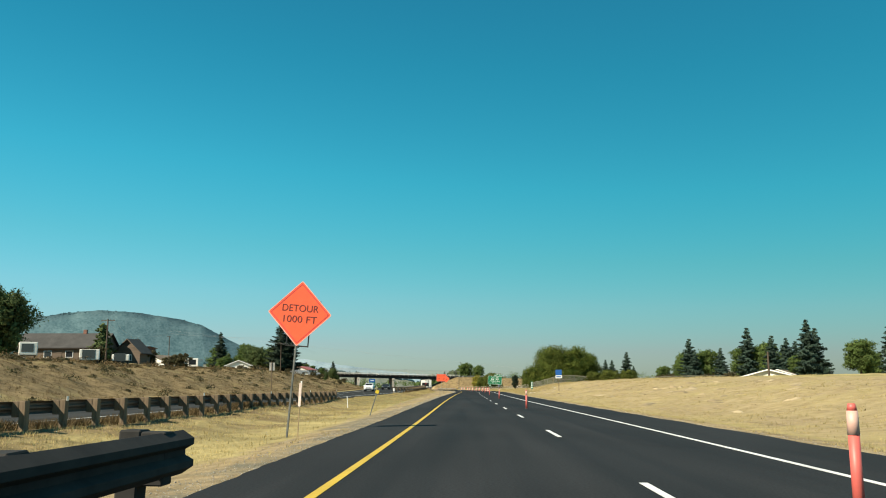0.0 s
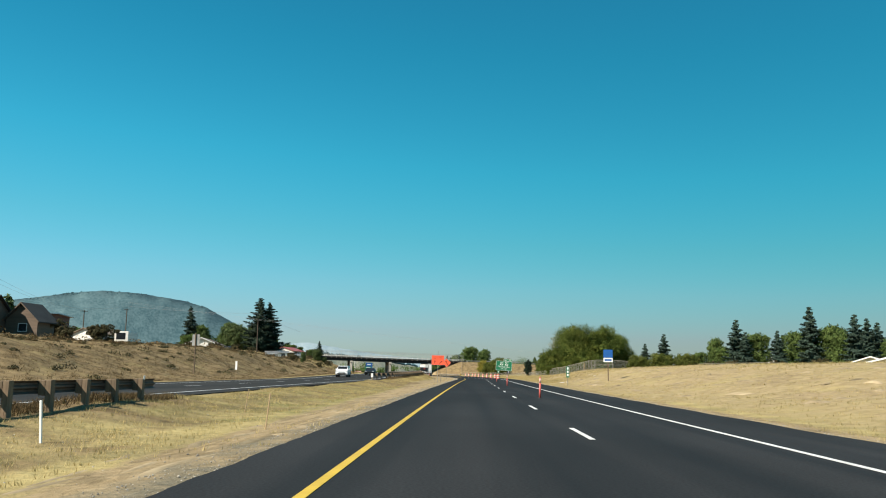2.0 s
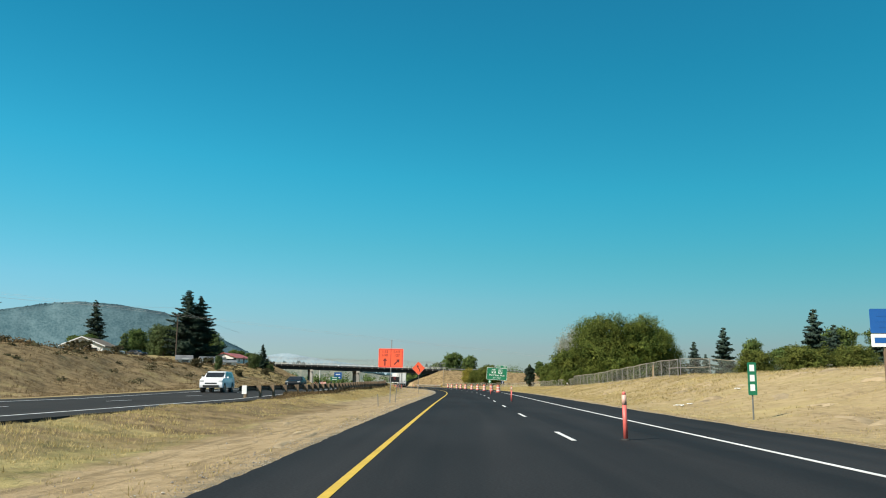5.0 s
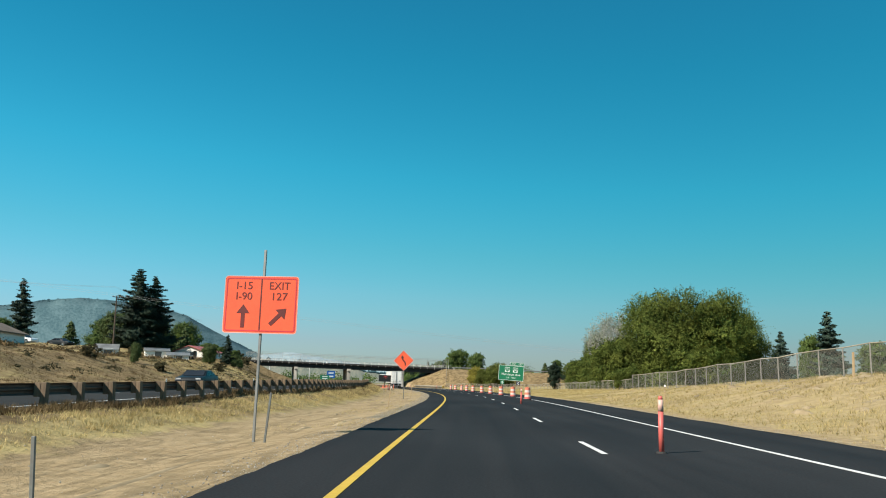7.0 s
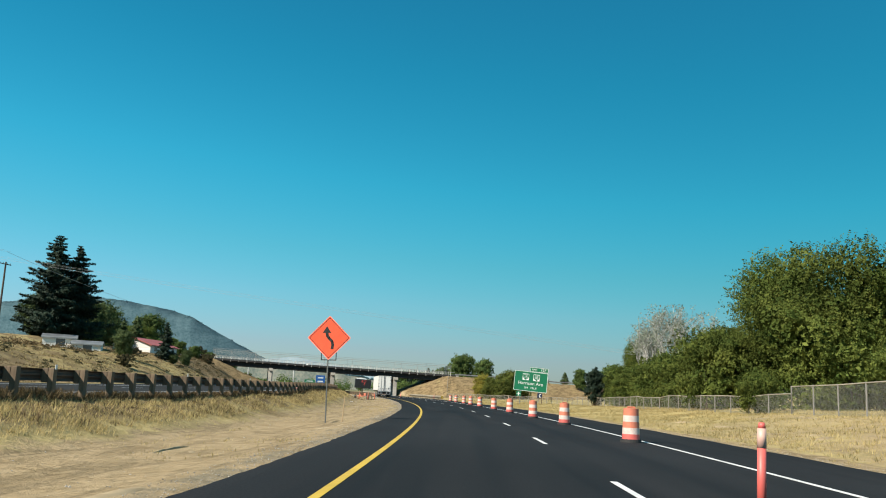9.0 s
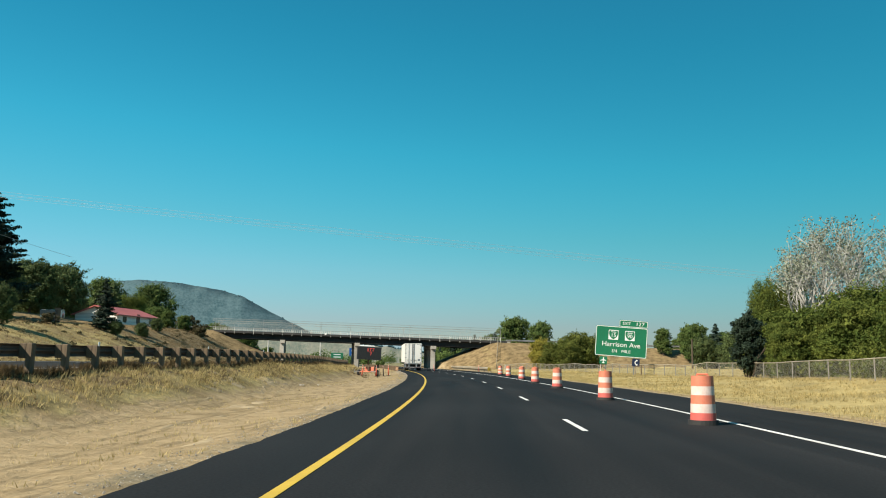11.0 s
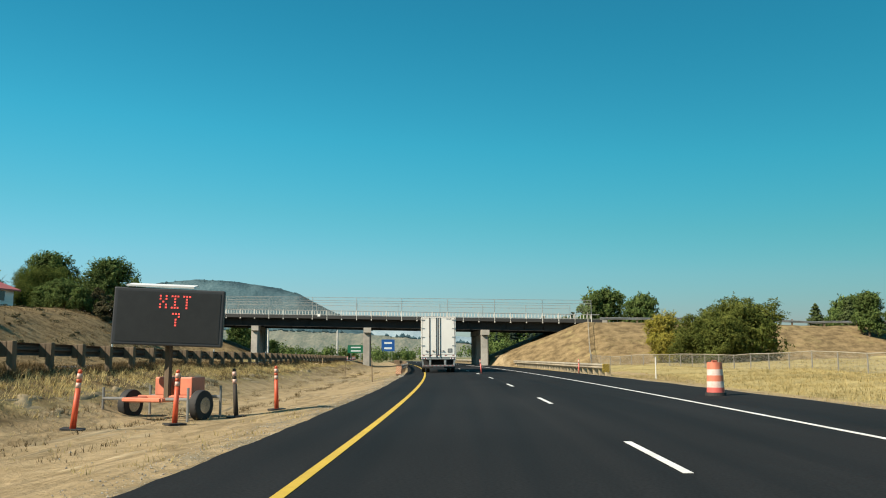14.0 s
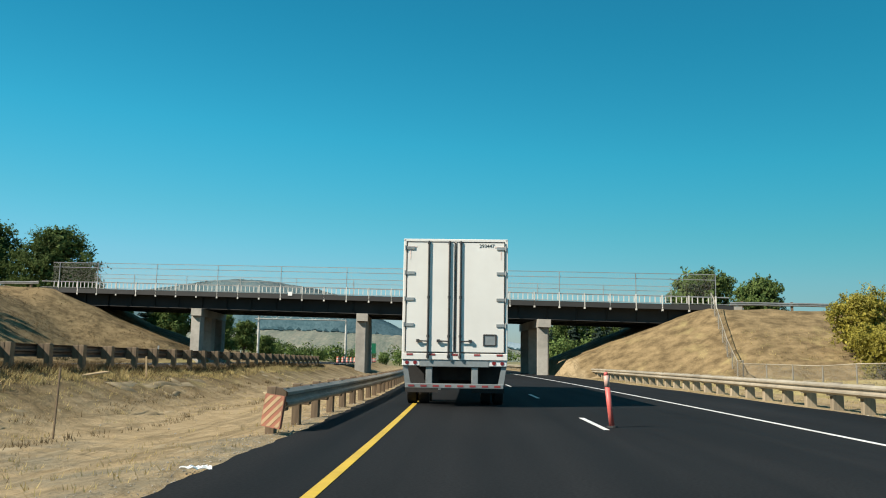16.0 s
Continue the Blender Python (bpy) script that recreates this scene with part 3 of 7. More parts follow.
def bare_edge(s):
    """How far the bare dirt of the median reaches from the lane line."""
    return np.interp(s, (0, 40, 75, 125, 148, 200, 265, 320, 355, 420), (6.6, 6.7, 7.8, 8.6, 10.0, 10.1, 10.6, 10.8, 11.3, 11.5))


def build_ground():
    gx = steps((-4800, -900, 400), (-900, -200, 50), (-200, -100, 6), (-100, -45, 1.5), (-45, 32, 0.8), (32, 60, 2), (60, 200, 8), (200, 900, 50), (900, 4800, 400))
    gy = steps((-1500, -100, 150), (-100, -10, 5), (-10, 440, 1.25), (440, 600, 4), (600, 1200, 30), (1200, 4800, 400))
    X, Y = np.meshgrid(gx, gy)
    x, y = X.ravel(), Y.ravel()
    z = land(x, y)
    w, h = len(gx), len(gy)
    i = (np.arange(h - 1)[:, None] * w + np.arange(w - 1)[None]).ravel()
    ob = raw("ground", np.stack([x, y, z], 1), np.stack([i, i + 1, i + w + 1, i + w], 1), M_GROUND, smooth=True)
    s, n = road_sn(x, y)
    er = edge_right(s)
    far = ease(180, 420, np.hypot(x + 20, y - 220))
    dirt = np.where(n > 0, 1 - ease(0.6, 2.2, n - er - 2.2 * ease(325, 345, s)), 1 - ease(-1.3, 1.0, -n - bare_edge(s)))
    dirt = np.where(n < -13, 0, dirt)
    # worn, washed-out places on the grassy slope
    worn = 0.34 + 0.24 * np.sin(x * 0.45 + 1.7 * np.sin(y * 0.16)) * np.sin(y * 0.23 + 1.1 * np.sin(x * 0.3)) - 0.25 * ease(190, 240, s)
    dirt = np.where((n > er + 2.4) & (n < 26) & (s > -40) & (s < 372), np.maximum(dirt, worn), dirt)
    weeds = np.where(n < -28, np.interp(s, (120, 230, 270, 310, 335, 360), (0.70, 0.68, 0.56, 0.48, 0.60, 0.86)), np.where(n < -8.2, np.interp(s, (130, 175), (0.48, 0.28)), 0.12))
    weeds = np.where((n > 8.5) & (s > 388), 0.72, weeds)
    weeds = np.where((n < -10.2) & (n > -13) & (s > 170), 0.5, weeds)
    weeds = np.where((n < -8.3) & (n > -13) & (s > 124) & (s < 152), 0.70, weeds)
    weeds = np.where((n < -11.4) & (n > -13.4) & ((s < 73) | (s > 150)), 0.8, weeds)
    ca = ob.data.color_attributes.new("zone", "FLOAT_COLOR", "POINT")
    ca.data.foreach_set("color", np.stack([far, np.clip(dirt, 0, 1) * (far < 0.5), weeds, np.ones_like(x)], 1).astype(np.float32).ravel())
    # olive growth in the first median, grey gravel at the asphalt edge, tan earth on the cut slope
    olive = np.where((n < -6) & (n > -13.3), 0.50 * ease(48, 72, s) * (1 - ease(128, 160, s)), 0.0)
    olive = np.maximum(olive, np.where((n < -8.4) & (n > -11.5), 0.75 * ease(128, 136, s) * (1 - ease(149, 153, s)), 0))
    grey = np.where((n < -4.6) & (n > -5.6 - 0.7 * (1 - ease(60, 100, s))), 0.5, 0.0)
    # greyer patch on the sandy dirt: dull light put into the colour
    grey = np.maximum(grey, np.where((n < -4.6) & (n > -9.6), 0.45 * ease(339, 343, s) * (1 - ease(348.5, 351, s + 0.3 * (n + 7))), 0))
    tan = np.where((n > er + 1.5) & (n < 30), 0.62 * (1 - ease(215, 250, s)), 0.0)
    ca = ob.data.color_attributes.new("tone", "FLOAT_COLOR", "POINT")
    ca.data.foreach_set("color", np.stack([olive, grey, tan, np.ones_like(x)], 1).astype(np.float32).ravel())
    lay = ob.data.uv_layers.new(name="along")
    li = np.zeros(len(ob.data.loops), np.int32)
    ob.data.loops.foreach_get("vertex_index", li)
    lay.data.foreach_set("uv", np.stack([n, s], 1)[li].astype(np.float32).ravel())
    return tagged(ob, "dry grassy ground with bare dirt along the highway", "ground", kind="structure")


build_ground()


def strip(name, s0, s1, left, right, top, thick, material, ds=2.0, cross=1):
    """A band along the road between two offsets, with its own length and width as UV."""
    ss = np.append(np.arange(s0, s1, ds), s1)
    lf = np.broadcast_to(np.asarray(left(ss) if callable(left) else left, float), ss.shape)
    rt = np.broadcast_to(np.asarray(right(ss) if callable(right) else right, float), ss.shape)
    zt = np.broadcast_to(np.asarray(top(ss) if callable(top) else top, float), ss.shape)
    cols, uvs = [], []
    offs = [lf + (rt - lf) * k / cross for k in range(cross + 1)]
    for o, dz in [(offs[0], -thick)] + [(o, 0) for o in offs] + [(offs[-1], -thick)]:
        px, py = road_xy(ss, o)
        cols.append(np.stack([px, py, zt + dz], 1))
        uvs.append(np.stack([o, ss], 1))
    k = len(cols)
    v = np.stack(cols, 1).reshape(-1, 3)
    uv = np.stack(uvs, 1).reshape(-1, 2)
    r = np.arange(len(ss) - 1)[:, None] * k + np.arange(k - 1)[None]
    r = r.ravel()
    f = np.stack([r, r + 1, r + 1 + k, r + k], 1)
    ob = raw(name, v, f, material)
    lay = ob.data.uv_layers.new(name="along")
    lay.data.foreach_set("uv", uv[f.ravel()].astype(np.float32).ravel())
    return ob


def build_roads():
    ss = np.arange(-120, 900, 1.0)
    wob = lambda s: -4.95 + 0.03 * np.sin(s * 0.23) * np.sin(s * 0.07) + (0.013 + 0.014 * ease(322, 334, s)) * (np.sin(s * 1.3 + 2.1 * np.sin(s * 0.37)) + 0.8 * np.sin(s * 3.7 + 2 * np.sin(s * 0.9)) + 0.6 * np.sin(s * 8.3 + 1.7 * np.sin(s * 2.1)))
    r = strip("road", -120, 900, wob, lambda s: edge_right(s) + 0.05 * np.sin(s * 0.9), 0.0, 0.2, M_ROAD, 0.2, 8)
    tagged(r, "fresh black asphalt highway carriageway with two lanes", "road", kind="structure")
    o = strip("road_opposite", -120, 900, -26.4, -13.4, far_side, 0.2, M_ROAD_OLD, 2.0, 4)
    tagged(o, "older grey asphalt of the opposite carriageway", "road", kind="structure")
    y = strip("yellow_edge_line", -120, 600, -3.675, -3.56, 0.006, 0.005, M_YELLOW, 1.5)
    tagged(y, "solid yellow painted edge line on the asphalt", "road marking", kind="structure")
    w = strip("white_edge_line", -120, 600, lambda s: white_right(s) - 0.05, lambda s: white_right(s) + 0.05, 0.006, 0.005, M_WHITE_LINE, 1.5)
    tagged(w, "solid white painted edge line on the asphalt", "road marking", kind="structure")
    for nm, off in (("white_edge_line_opposite", -15.0), ("white_far_edge_line_opposite", -23.6)):
        t = strip(nm, -120, 600, off - 0.07, off + 0.07, lambda s: far_side(s) + 0.006, 0.005, M_WHITE_LINE, 2)
        tagged(t, "faded white painted edge line on the opposite carriageway", "road marking", kind="structure")


build_roads()


def dashes(name, off, first, count, height):
    top = new(name)
    tagged(top, "broken white painted lane line on the asphalt", "road marking", kind="structure")
    bm = bmesh.new()
    box(bm, (0, -1.525, 0.003), (0.098, 3.05, 0.004))
    one = part("lane_dash", bm, M_WHITE_LINE, top)
    for j in range(count):
        s = (first + j) * 12.192
        x, y = road_xy(s - 1.5, off)
        a = math.degrees(np.interp(s - 1.5, STEP, PSI))
        m = pose(float(x), float(y), float(height(s)), 0, 0, a) @ Matrix.Translation((0, 1.525, 0))
        if j == 0:
            one.matrix_basis = m
        else:
            again(one, top, m)


dashes("lane_line", 0.0, -6, 48, lambda s: 0.003)
dashes("lane_line_opposite", -19.4, -6, 48, lambda s: far_side(s) + 0.003)


def at_road(s, n, z=None, turn=0.0):
    """A pose on the road's own axes: x to its right, y along it."""
    x, y = road_xy(s, n)
    if z is None:
        z = float(land(np.array([float(x)]), np.array([float(y)]))[0])
    return pose(float(x), float(y), z, 0, 0, math.degrees(np.interp(s, STEP, PSI)) + turn)


def at_xy(x, y, z=None, turn=0.0):
    if z is None:
        z = float(land(np.array([float(x)]), np.array([float(y)]))[0])
    return pose(x, y, z, 0, 0, turn)


# ---- distant hills ----
def hills():
    rng = np.random.default_rng(5)

    def ridge(name, label, bear, elev, near, mid, back, material, bumps, scrub=0):
        b = np.linspace(bear[0], bear[-1], 220)
        e = np.interp(b, bear, elev)
        e = e + bumps * (np.sin(b * 5.1) * 0.5 + np.sin(b * 11.7 + 1) * 0.3 + rng.normal(0, 0.18, len(b)))
        rows = []
        for k, (d, share) in enumerate(((near, -0.02), (near * 0.75 + mid * 0.25, 0.22), (near * 0.5 + mid * 0.5, 0.5), (near * 0.25 + mid * 0.75, 0.78), (mid, 1.0), (back, 0.3))):
            dd = d * (1 + 0.012 * np.sin(b * 0.9 + k) + 0.006 * np.sin(b * 2.6 + 2 * k))
            if share == 1.0:
                dd = np.full_like(b, mid)
            h = np.tan(np.radians(e)) * mid * share
            rows.append(np.stack([-np.sin(np.radians(b)) * dd, np.cos(np.radians(b)) * dd + 150, h + 1.1], 1))
        v = np.concatenate(rows)
        w = len(b)
        i = (np.arange(len(rows) - 1)[:, None] * w + np.arange(w - 1)[None]).ravel()
        ob = raw(name, v, np.stack([i, i + w, i + w + 1, i + 1], 1), material, smooth=True)
        share = np.repeat(np.array([-0.02, 0.22, 0.5, 0.78, 1.0, 1.3]), w)
        uv = np.stack([np.tile(b, len(rows)), np.tile(e, len(rows)) * share], 1)
        li = np.zeros(len(ob.data.loops), np.int32)
        ob.data.loops.foreach_get("vertex_index", li)
        ob.data.uv_layers.new(name="along").data.foreach_set("uv", uv[li].astype(np.float32).ravel())
        tagged(ob, label, "hill", kind="structure")
        if scrub:
            grid = v.reshape(len(rows), w, 3)
            k = scrub
            r, q = rng.uniform(3.75, 3.99, k), rng.uniform(0, w - 1.01, k)
            keep = np.sin(q * 0.21 + 2.2 * np.sin(r * 3)) + np.sin(r * 5 + q * 0.07) + rng.normal(0, 0.9, k) > 0.2
            r, q = r[keep], q[keep]
            r0, q0 = r.astype(int), q.astype(int)
            fr, fq = (r - r0)[:, None], (q - q0)[:, None]
            P = (grid[r0, q0] * (1 - fr) + grid[r0 + 1, q0] * fr) * (1 - fq) + (grid[r0, q0 + 1] * (1 - fr) + grid[r0 + 1, q0 + 1] * fr) * fq
            size = rng.uniform(2.0, 5.5, len(P))
            blob = np.array([[1, 0, 0.3], [-0.5, 0.87, 0.3], [-0.5, -0.87, 0.3], [0, 0, 1.0], [0, 0, -0.6]])
            tri = np.array([[0, 1, 3], [1, 2, 3], [2, 0, 3], [1, 0, 4], [2, 1, 4], [0, 2, 4]])
            V = P[:, None] + blob[None] * size[:, None, None] * rng.uniform(0.7, 1.3, (len(P), 5, 1))
            F = tri[None] + (np.arange(len(P)) * 5)[:, None, None]
            tagged(raw("hill_scrub", V.reshape(-1, 3), F.reshape(-1, 3), M_SCRUB), "dark scrub dotted over the far hill, haze in its colour", "scrub", kind="stuff")

    ridge("backdrop_hill", "wooded hill far behind the highway, blue-green haze in its colour", (12.3, 13.9, 16.0, 17.6, 18.7, 20.1, 21.7, 23.0, 25.2, 27.1, 28.7, 31, 36, 44),
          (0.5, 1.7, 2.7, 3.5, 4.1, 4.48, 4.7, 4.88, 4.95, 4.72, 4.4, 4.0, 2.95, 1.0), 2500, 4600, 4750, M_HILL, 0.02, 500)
    ridge("backdrop_hill_far", "pale hills at the end of the valley, haze in their colour", (-30, -18, -6, 0, 4, 7, 9.6, 12, 14, 17, 22), (0.2, 0.5, 0.7, 0.8, 0.9, 1.2, 1.55, 1.95, 1.7, 1.5, 0.8), 3300, 4300, 4600, M_HILL_FAR, 0.03)
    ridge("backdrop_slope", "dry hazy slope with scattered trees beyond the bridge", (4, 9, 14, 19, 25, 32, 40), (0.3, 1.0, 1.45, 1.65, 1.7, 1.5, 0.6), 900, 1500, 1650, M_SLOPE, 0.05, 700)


hills()


# ---- guardrails ----
def w_section():
    """Outline of a W-beam: offset and height."""
    return [(0.0, 0.0), (0.03, 0.02), (0.083, 0.055), (0.083, 0.10), (0.02, 0.135), (0.02, 0.175), (0.083, 0.21), (0.083, 0.255), (0.03, 0.29), (0.0, 0.31)]


def guardrail(label, s0, s1, off, face, zfun, rail_mat, post_mat, spacing=1.905, post=(0.2, 0.15), flare=None, rail_h=0.72, group="guardrails along the highway", dots=False):
    """W-beam on blocked-out wooden posts. face +1: the beam is on the side of larger offsets."""
    offs = off if callable(off) else (lambda s: off + 0 * np.asarray(s, float))
    top = thing("guardrail", Matrix(), label, "guardrail", group)
    ss = np.append(np.arange(s0, s1, 1.905), s1)
    sec = w_section()
    rings = []
    for side in (0, 1):
        for du, dz in (sec if side == 0 else sec[::-1]):
            o = offs(ss) + face * (0.24 + du - (0.006 if side else 0))
            x, y = road_xy(ss, o)
            rings.append(np.stack([x, y, zfun(ss) + rail_h - 0.31 + dz], 1))
    k = len(rings)
    v = np.stack(rings, 1).reshape(-1, 3)
    r = np.arange(len(ss) - 1)[:, None] * k + np.arange(k)[None]
    nx = np.arange(len(ss) - 1)[:, None] * k + (np.arange(k)[None] + 1) % k
    r, nx = r.ravel(), nx.ravel()
    raw("beam", v, np.stack([r, nx, nx + k, r + k], 1), rail_mat, top)
    bm = bmesh.new()
    box(bm, (0, 0, rail_h / 2 - 0.2), (post[1], post[0], rail_h + 0.44))
    soft(bm, 0.012, 1)
    p0 = part("post", bm, post_mat, top)
    bm = bmesh.new()
    box(bm, (face * 0.16, 0, rail_h - 0.17), (0.17, post[0], 0.36))
    soft(bm, 0.01, 1)
    b0 = part("spacer_block", bm, post_mat, top)
    first = True
    for s in np.arange(s0 + 0.3, s1, spacing):
        x, y = road_xy(s, float(offs(s)))
        m = pose(float(x), float(y), float(zfun(s)), random.uniform(-1.5, 1.5), random.uniform(-1.5, 1.5), math.degrees(np.interp(s, STEP, PSI)) + random.uniform(-2, 2))
        if first:
            p0.matrix_basis, b0.matrix_basis, first = m, m, False
        else:
            again(p0, top, m)
            again(b0, top, m)
        if dots and int(round((s - s0) / spacing)) % 6 == 3:
            bm = bmesh.new()
            box(bm, (-face * 0.085, -0.02, rail_h + 0.05), (0.012, 0.11, 0.12))
            part("reflector", bm, M_WHITE, top).matrix_basis = m
    return top


gz = lambda s: far_side(s) - 0.02
guardrail("brown weathered guardrail on wooden posts beside the far carriageway", 6, 71, -12.2, -1, gz, M_RUST_RAIL, M_WOOD_POST, dots=True)
guardrail("long brown weathered guardrail on wooden posts in dry grass", 153, 404, lambda s: np.interp(s, (153, 162, 175, 420), (-15.2, -13.2, -12.6, -12.7)), -1, gz, M_RUST_RAIL, M_WOOD_POST, dots=True)
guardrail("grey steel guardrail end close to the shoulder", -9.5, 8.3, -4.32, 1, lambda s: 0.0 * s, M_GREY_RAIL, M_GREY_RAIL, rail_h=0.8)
guardrail("dusty cream guardrail leading under the bridge", 346.2, 520, lambda s: np.interp(s, (346, 356, 400, 450, 520), (7.75, 7.75, 9.3, 10.4, 10.6)), -1, lambda s: 0 * s - 0.03, M_CREAM_RAIL, M_PALE_POST, post=(0.2, 0.30), rail_h=0.70)
guardrail("weathered steel guardrail on the dirt median edge", 349.4, 470, lambda s: np.interp(s, (349, 352, 364, 400, 470), (-5.45, -5.4, -5.3, -5.3, -5.5)), 1, lambda s: 0 * s - 0.04, M_DULL_RAIL, M_WOOD_POST, rail_h=0.68)


def mat_faded():
    return mat("faded_orange_sheeting", (0.25, 0.088, 0.05), (0.17, 0.068, 0.042), 7, 0.6, big=0.2)


def striped_end(at, label, colour, w=0.42, h=0.5):
    top = thing("end_marker", at, label, "hazard marker")
    bm = bmesh.new()
    slab(bm, rounded(w, h, 0.03), -0.02, 0.02)
    part("plate", bm, colour, top)
    bm = bmesh.new()
    lim = h / 2 - 0.015
    for i in range(-4, 6):
        a = -h / 2 + i * 0.16
        p = [(-w / 2 + 0.015, a), (w / 2 - 0.015, a + w * 0.8), (w / 2 - 0.015, a + w * 0.8 + 0.075), (-w / 2 + 0.015, a + 0.075)]
        for sign in (1, -1):  # cut at the plate's upper and lower edge
            q = []
            for (x0, z0), (x1, z1) in zip(p, p[1:] + p[:1]):
                if sign * z0 <= lim:
                    q.append((x0, z0))
                if (sign * z0 - lim) * (sign * z1 - lim) < 0:
                    u = (sign * lim - z0) / (z1 - z0)
                    q.append((x0 + u * (x1 - x0), sign * lim))
            p = q
        if len(p) > 2:
            slab(bm, p, -0.025, -0.021)
    part("stripes", bm, M_BLACK if colour is M_YELLOW else M_STAKE, top)
    return top


striped_end(at_road(349.3, -5.32, 0.30, -38) @ pose(0, 0, 0, -6, 4, 0), "faded orange and pale striped plate on the guardrail end", mat_faded(), 0.46, 0.50)
striped_end(at_road(346.0, 7.52, 0.42), "yellow and black striped plate on the guardrail end", M_YELLOW, 0.42, 0.5)


# ---- signs ----
def square_post(top, x, z0, z1, w=0.05, material=None, y=0.03):
    bm = bmesh.new()
    box(bm, (x, y + w / 2, (z0 + z1) / 2), (w, w, z1 - z0))
    soft(bm, 0.006, 1)
    return part("post", bm, material or M_POST_GREEN, top)


def diamond(w):
    r = 0.04
    a = w / math.sqrt(2)
    return [(x * math.cos(radians(45)) - z * math.sin(radians(45)), x * math.sin(radians(45)) + z * math.cos(radians(45))) for x, z in rounded(w, w, r)]


def diamond_sign(at, zc, label, lines=None, bend=False):
    top = thing("roadwork_sign", at, label, "road sign", "orange roadwork signs")
    up = Matrix.Translation((0, 0, zc))
    bm = bmesh.new()
    slab(bm, diamond(1.22), -0.004, 0.004)
    panel = part("panel", bm, M_ORANGE, top)
    panel.matrix_basis = up
    bm = bmesh.new()
    ring(bm, diamond(1.26), diamond(1.22), -0.007, 0.003)
    o = part("edge", bm, mat_pink(), panel)
    bm = bmesh.new()
    ring(bm, diamond(1.15), diamond(1.115), -0.008, -0.0045)
    part("border", bm, M_BLACK if bend else mat_rim(), panel)
    if lines:
        for text, size, z, wide in lines:
            letters("legend", text, size, (0, -0.008, z), mat_legend(), panel, wide=wide)
    if bend:
        bm = bmesh.new()
        pts = [(0.13, -0.45), (0.155, -0.28), (0.12, -0.14), (0.0, -0.02), (-0.08, 0.08), (-0.10, 0.22)]
        for (x0, z0), (x1, z1) in zip(pts[:-1], pts[1:]):
            d = Vector((x1 - x0, z1 - z0)).normalized()
            nrm = Vector((-d.y, d.x)) * 0.055
            slab(bm, [(x0 + nrm.x, z0 + nrm.y), (x0 - nrm.x, z0 - nrm.y), (x1 - nrm.x, z1 - nrm.y), (x1 + nrm.x, z1 + nrm.y)], -0.009, -0.0045)
            rod(bm, (x1, -0.009, z1), (x1, -0.0045, z1), 0.055, seg=10)
        slab(bm, [(-0.10 - 0.17, 0.2), (-0.10 + 0.17, 0.2), (-0.10, 0.46)], -0.010, -0.0045)
        part("arrow", bm, M_BLACK, panel)
    for x in (-0.03, ):
        square_post(top, x, -0.5, zc + 0.3)
    # bracket bars behind the panel
    bm = bmesh.new()
    for x0, z0, x1, z1 in ((-0.3, zc - 0.88, 0.3, zc - 0.88), (-0.3, zc - 0.9, -0.3, zc - 0.55), (0.3, zc - 0.9, 0.3, zc - 0.55), (-0.55, zc + 0.35, 0.55, zc + 0.35)):
        rod(bm, (x0, 0.05, z0), (x1, 0.05, z1), 0.018, seg=6)
    part("bracket", bm, M_BLACK, top)
    return top


_cache = {}


def mat_pink():
    if "pink" not in _cache:
        _cache["pink"] = mat("pink_worn_edge", (0.648, 0.324, 0.288), (0.612, 0.252, 0.216), 6, 0.5)
    return _cache["pink"]


def mat_rim():
    if "rim" not in _cache:
        _cache["rim"] = mat("dark_red_rim", (0.446, 0.0216, 0.036), (0.396, 0.0216, 0.036), 6, 0.5)
    return _cache["rim"]


def mat_legend():
    if "legend" not in _cache:
        _cache["legend"] = mat("legend_dark_red", (0.101, 0.0108, 0.00864), (0.072, 0.00864, 0.0072), 6, 0.5)
    return _cache["legend"]


diamond_sign(at_road(24.95, -6.84, None, -4) @ pose(0, 0, 0, 0, 4.5, 0), 3.31, "orange diamond roadwork sign reading DETOUR 1000 FT on a steel post",
             [("DETOUR", 0.265, 0.13, 0.97), ("1000 FT", 0.265, -0.17, 1.12)])
diamond_sign(at_road(217.0, -7.2, None, -6) @ pose(0, 0, 0, 0, -1.5, 0), 3.35, "orange diamond roadwork sign with a black bending arrow", bend=True)


def arrow(bm, x, z, angle, length, w=0.09):
    """A straight arrow in the plane of a sign."""
    d = Vector((math.sin(radians(angle)), math.cos(radians(angle))))
    q = Vector((-d.y, d.x))
    a, b, c = Vector((x, z)) - d * length / 2, Vector((x, z)) + d * length * 0.12, Vector((x, z)) + d * length / 2
    slab(bm, [tuple(a - q * w / 2), tuple(b - q * w / 2), tuple(b + q * w / 2), tuple(a + q * w / 2)], -0.009, -0.0045)
    slab(bm, [tuple(b - q * w * 1.7), tuple(c), tuple(b + q * w * 1.7)], -0.0095, -0.0045)


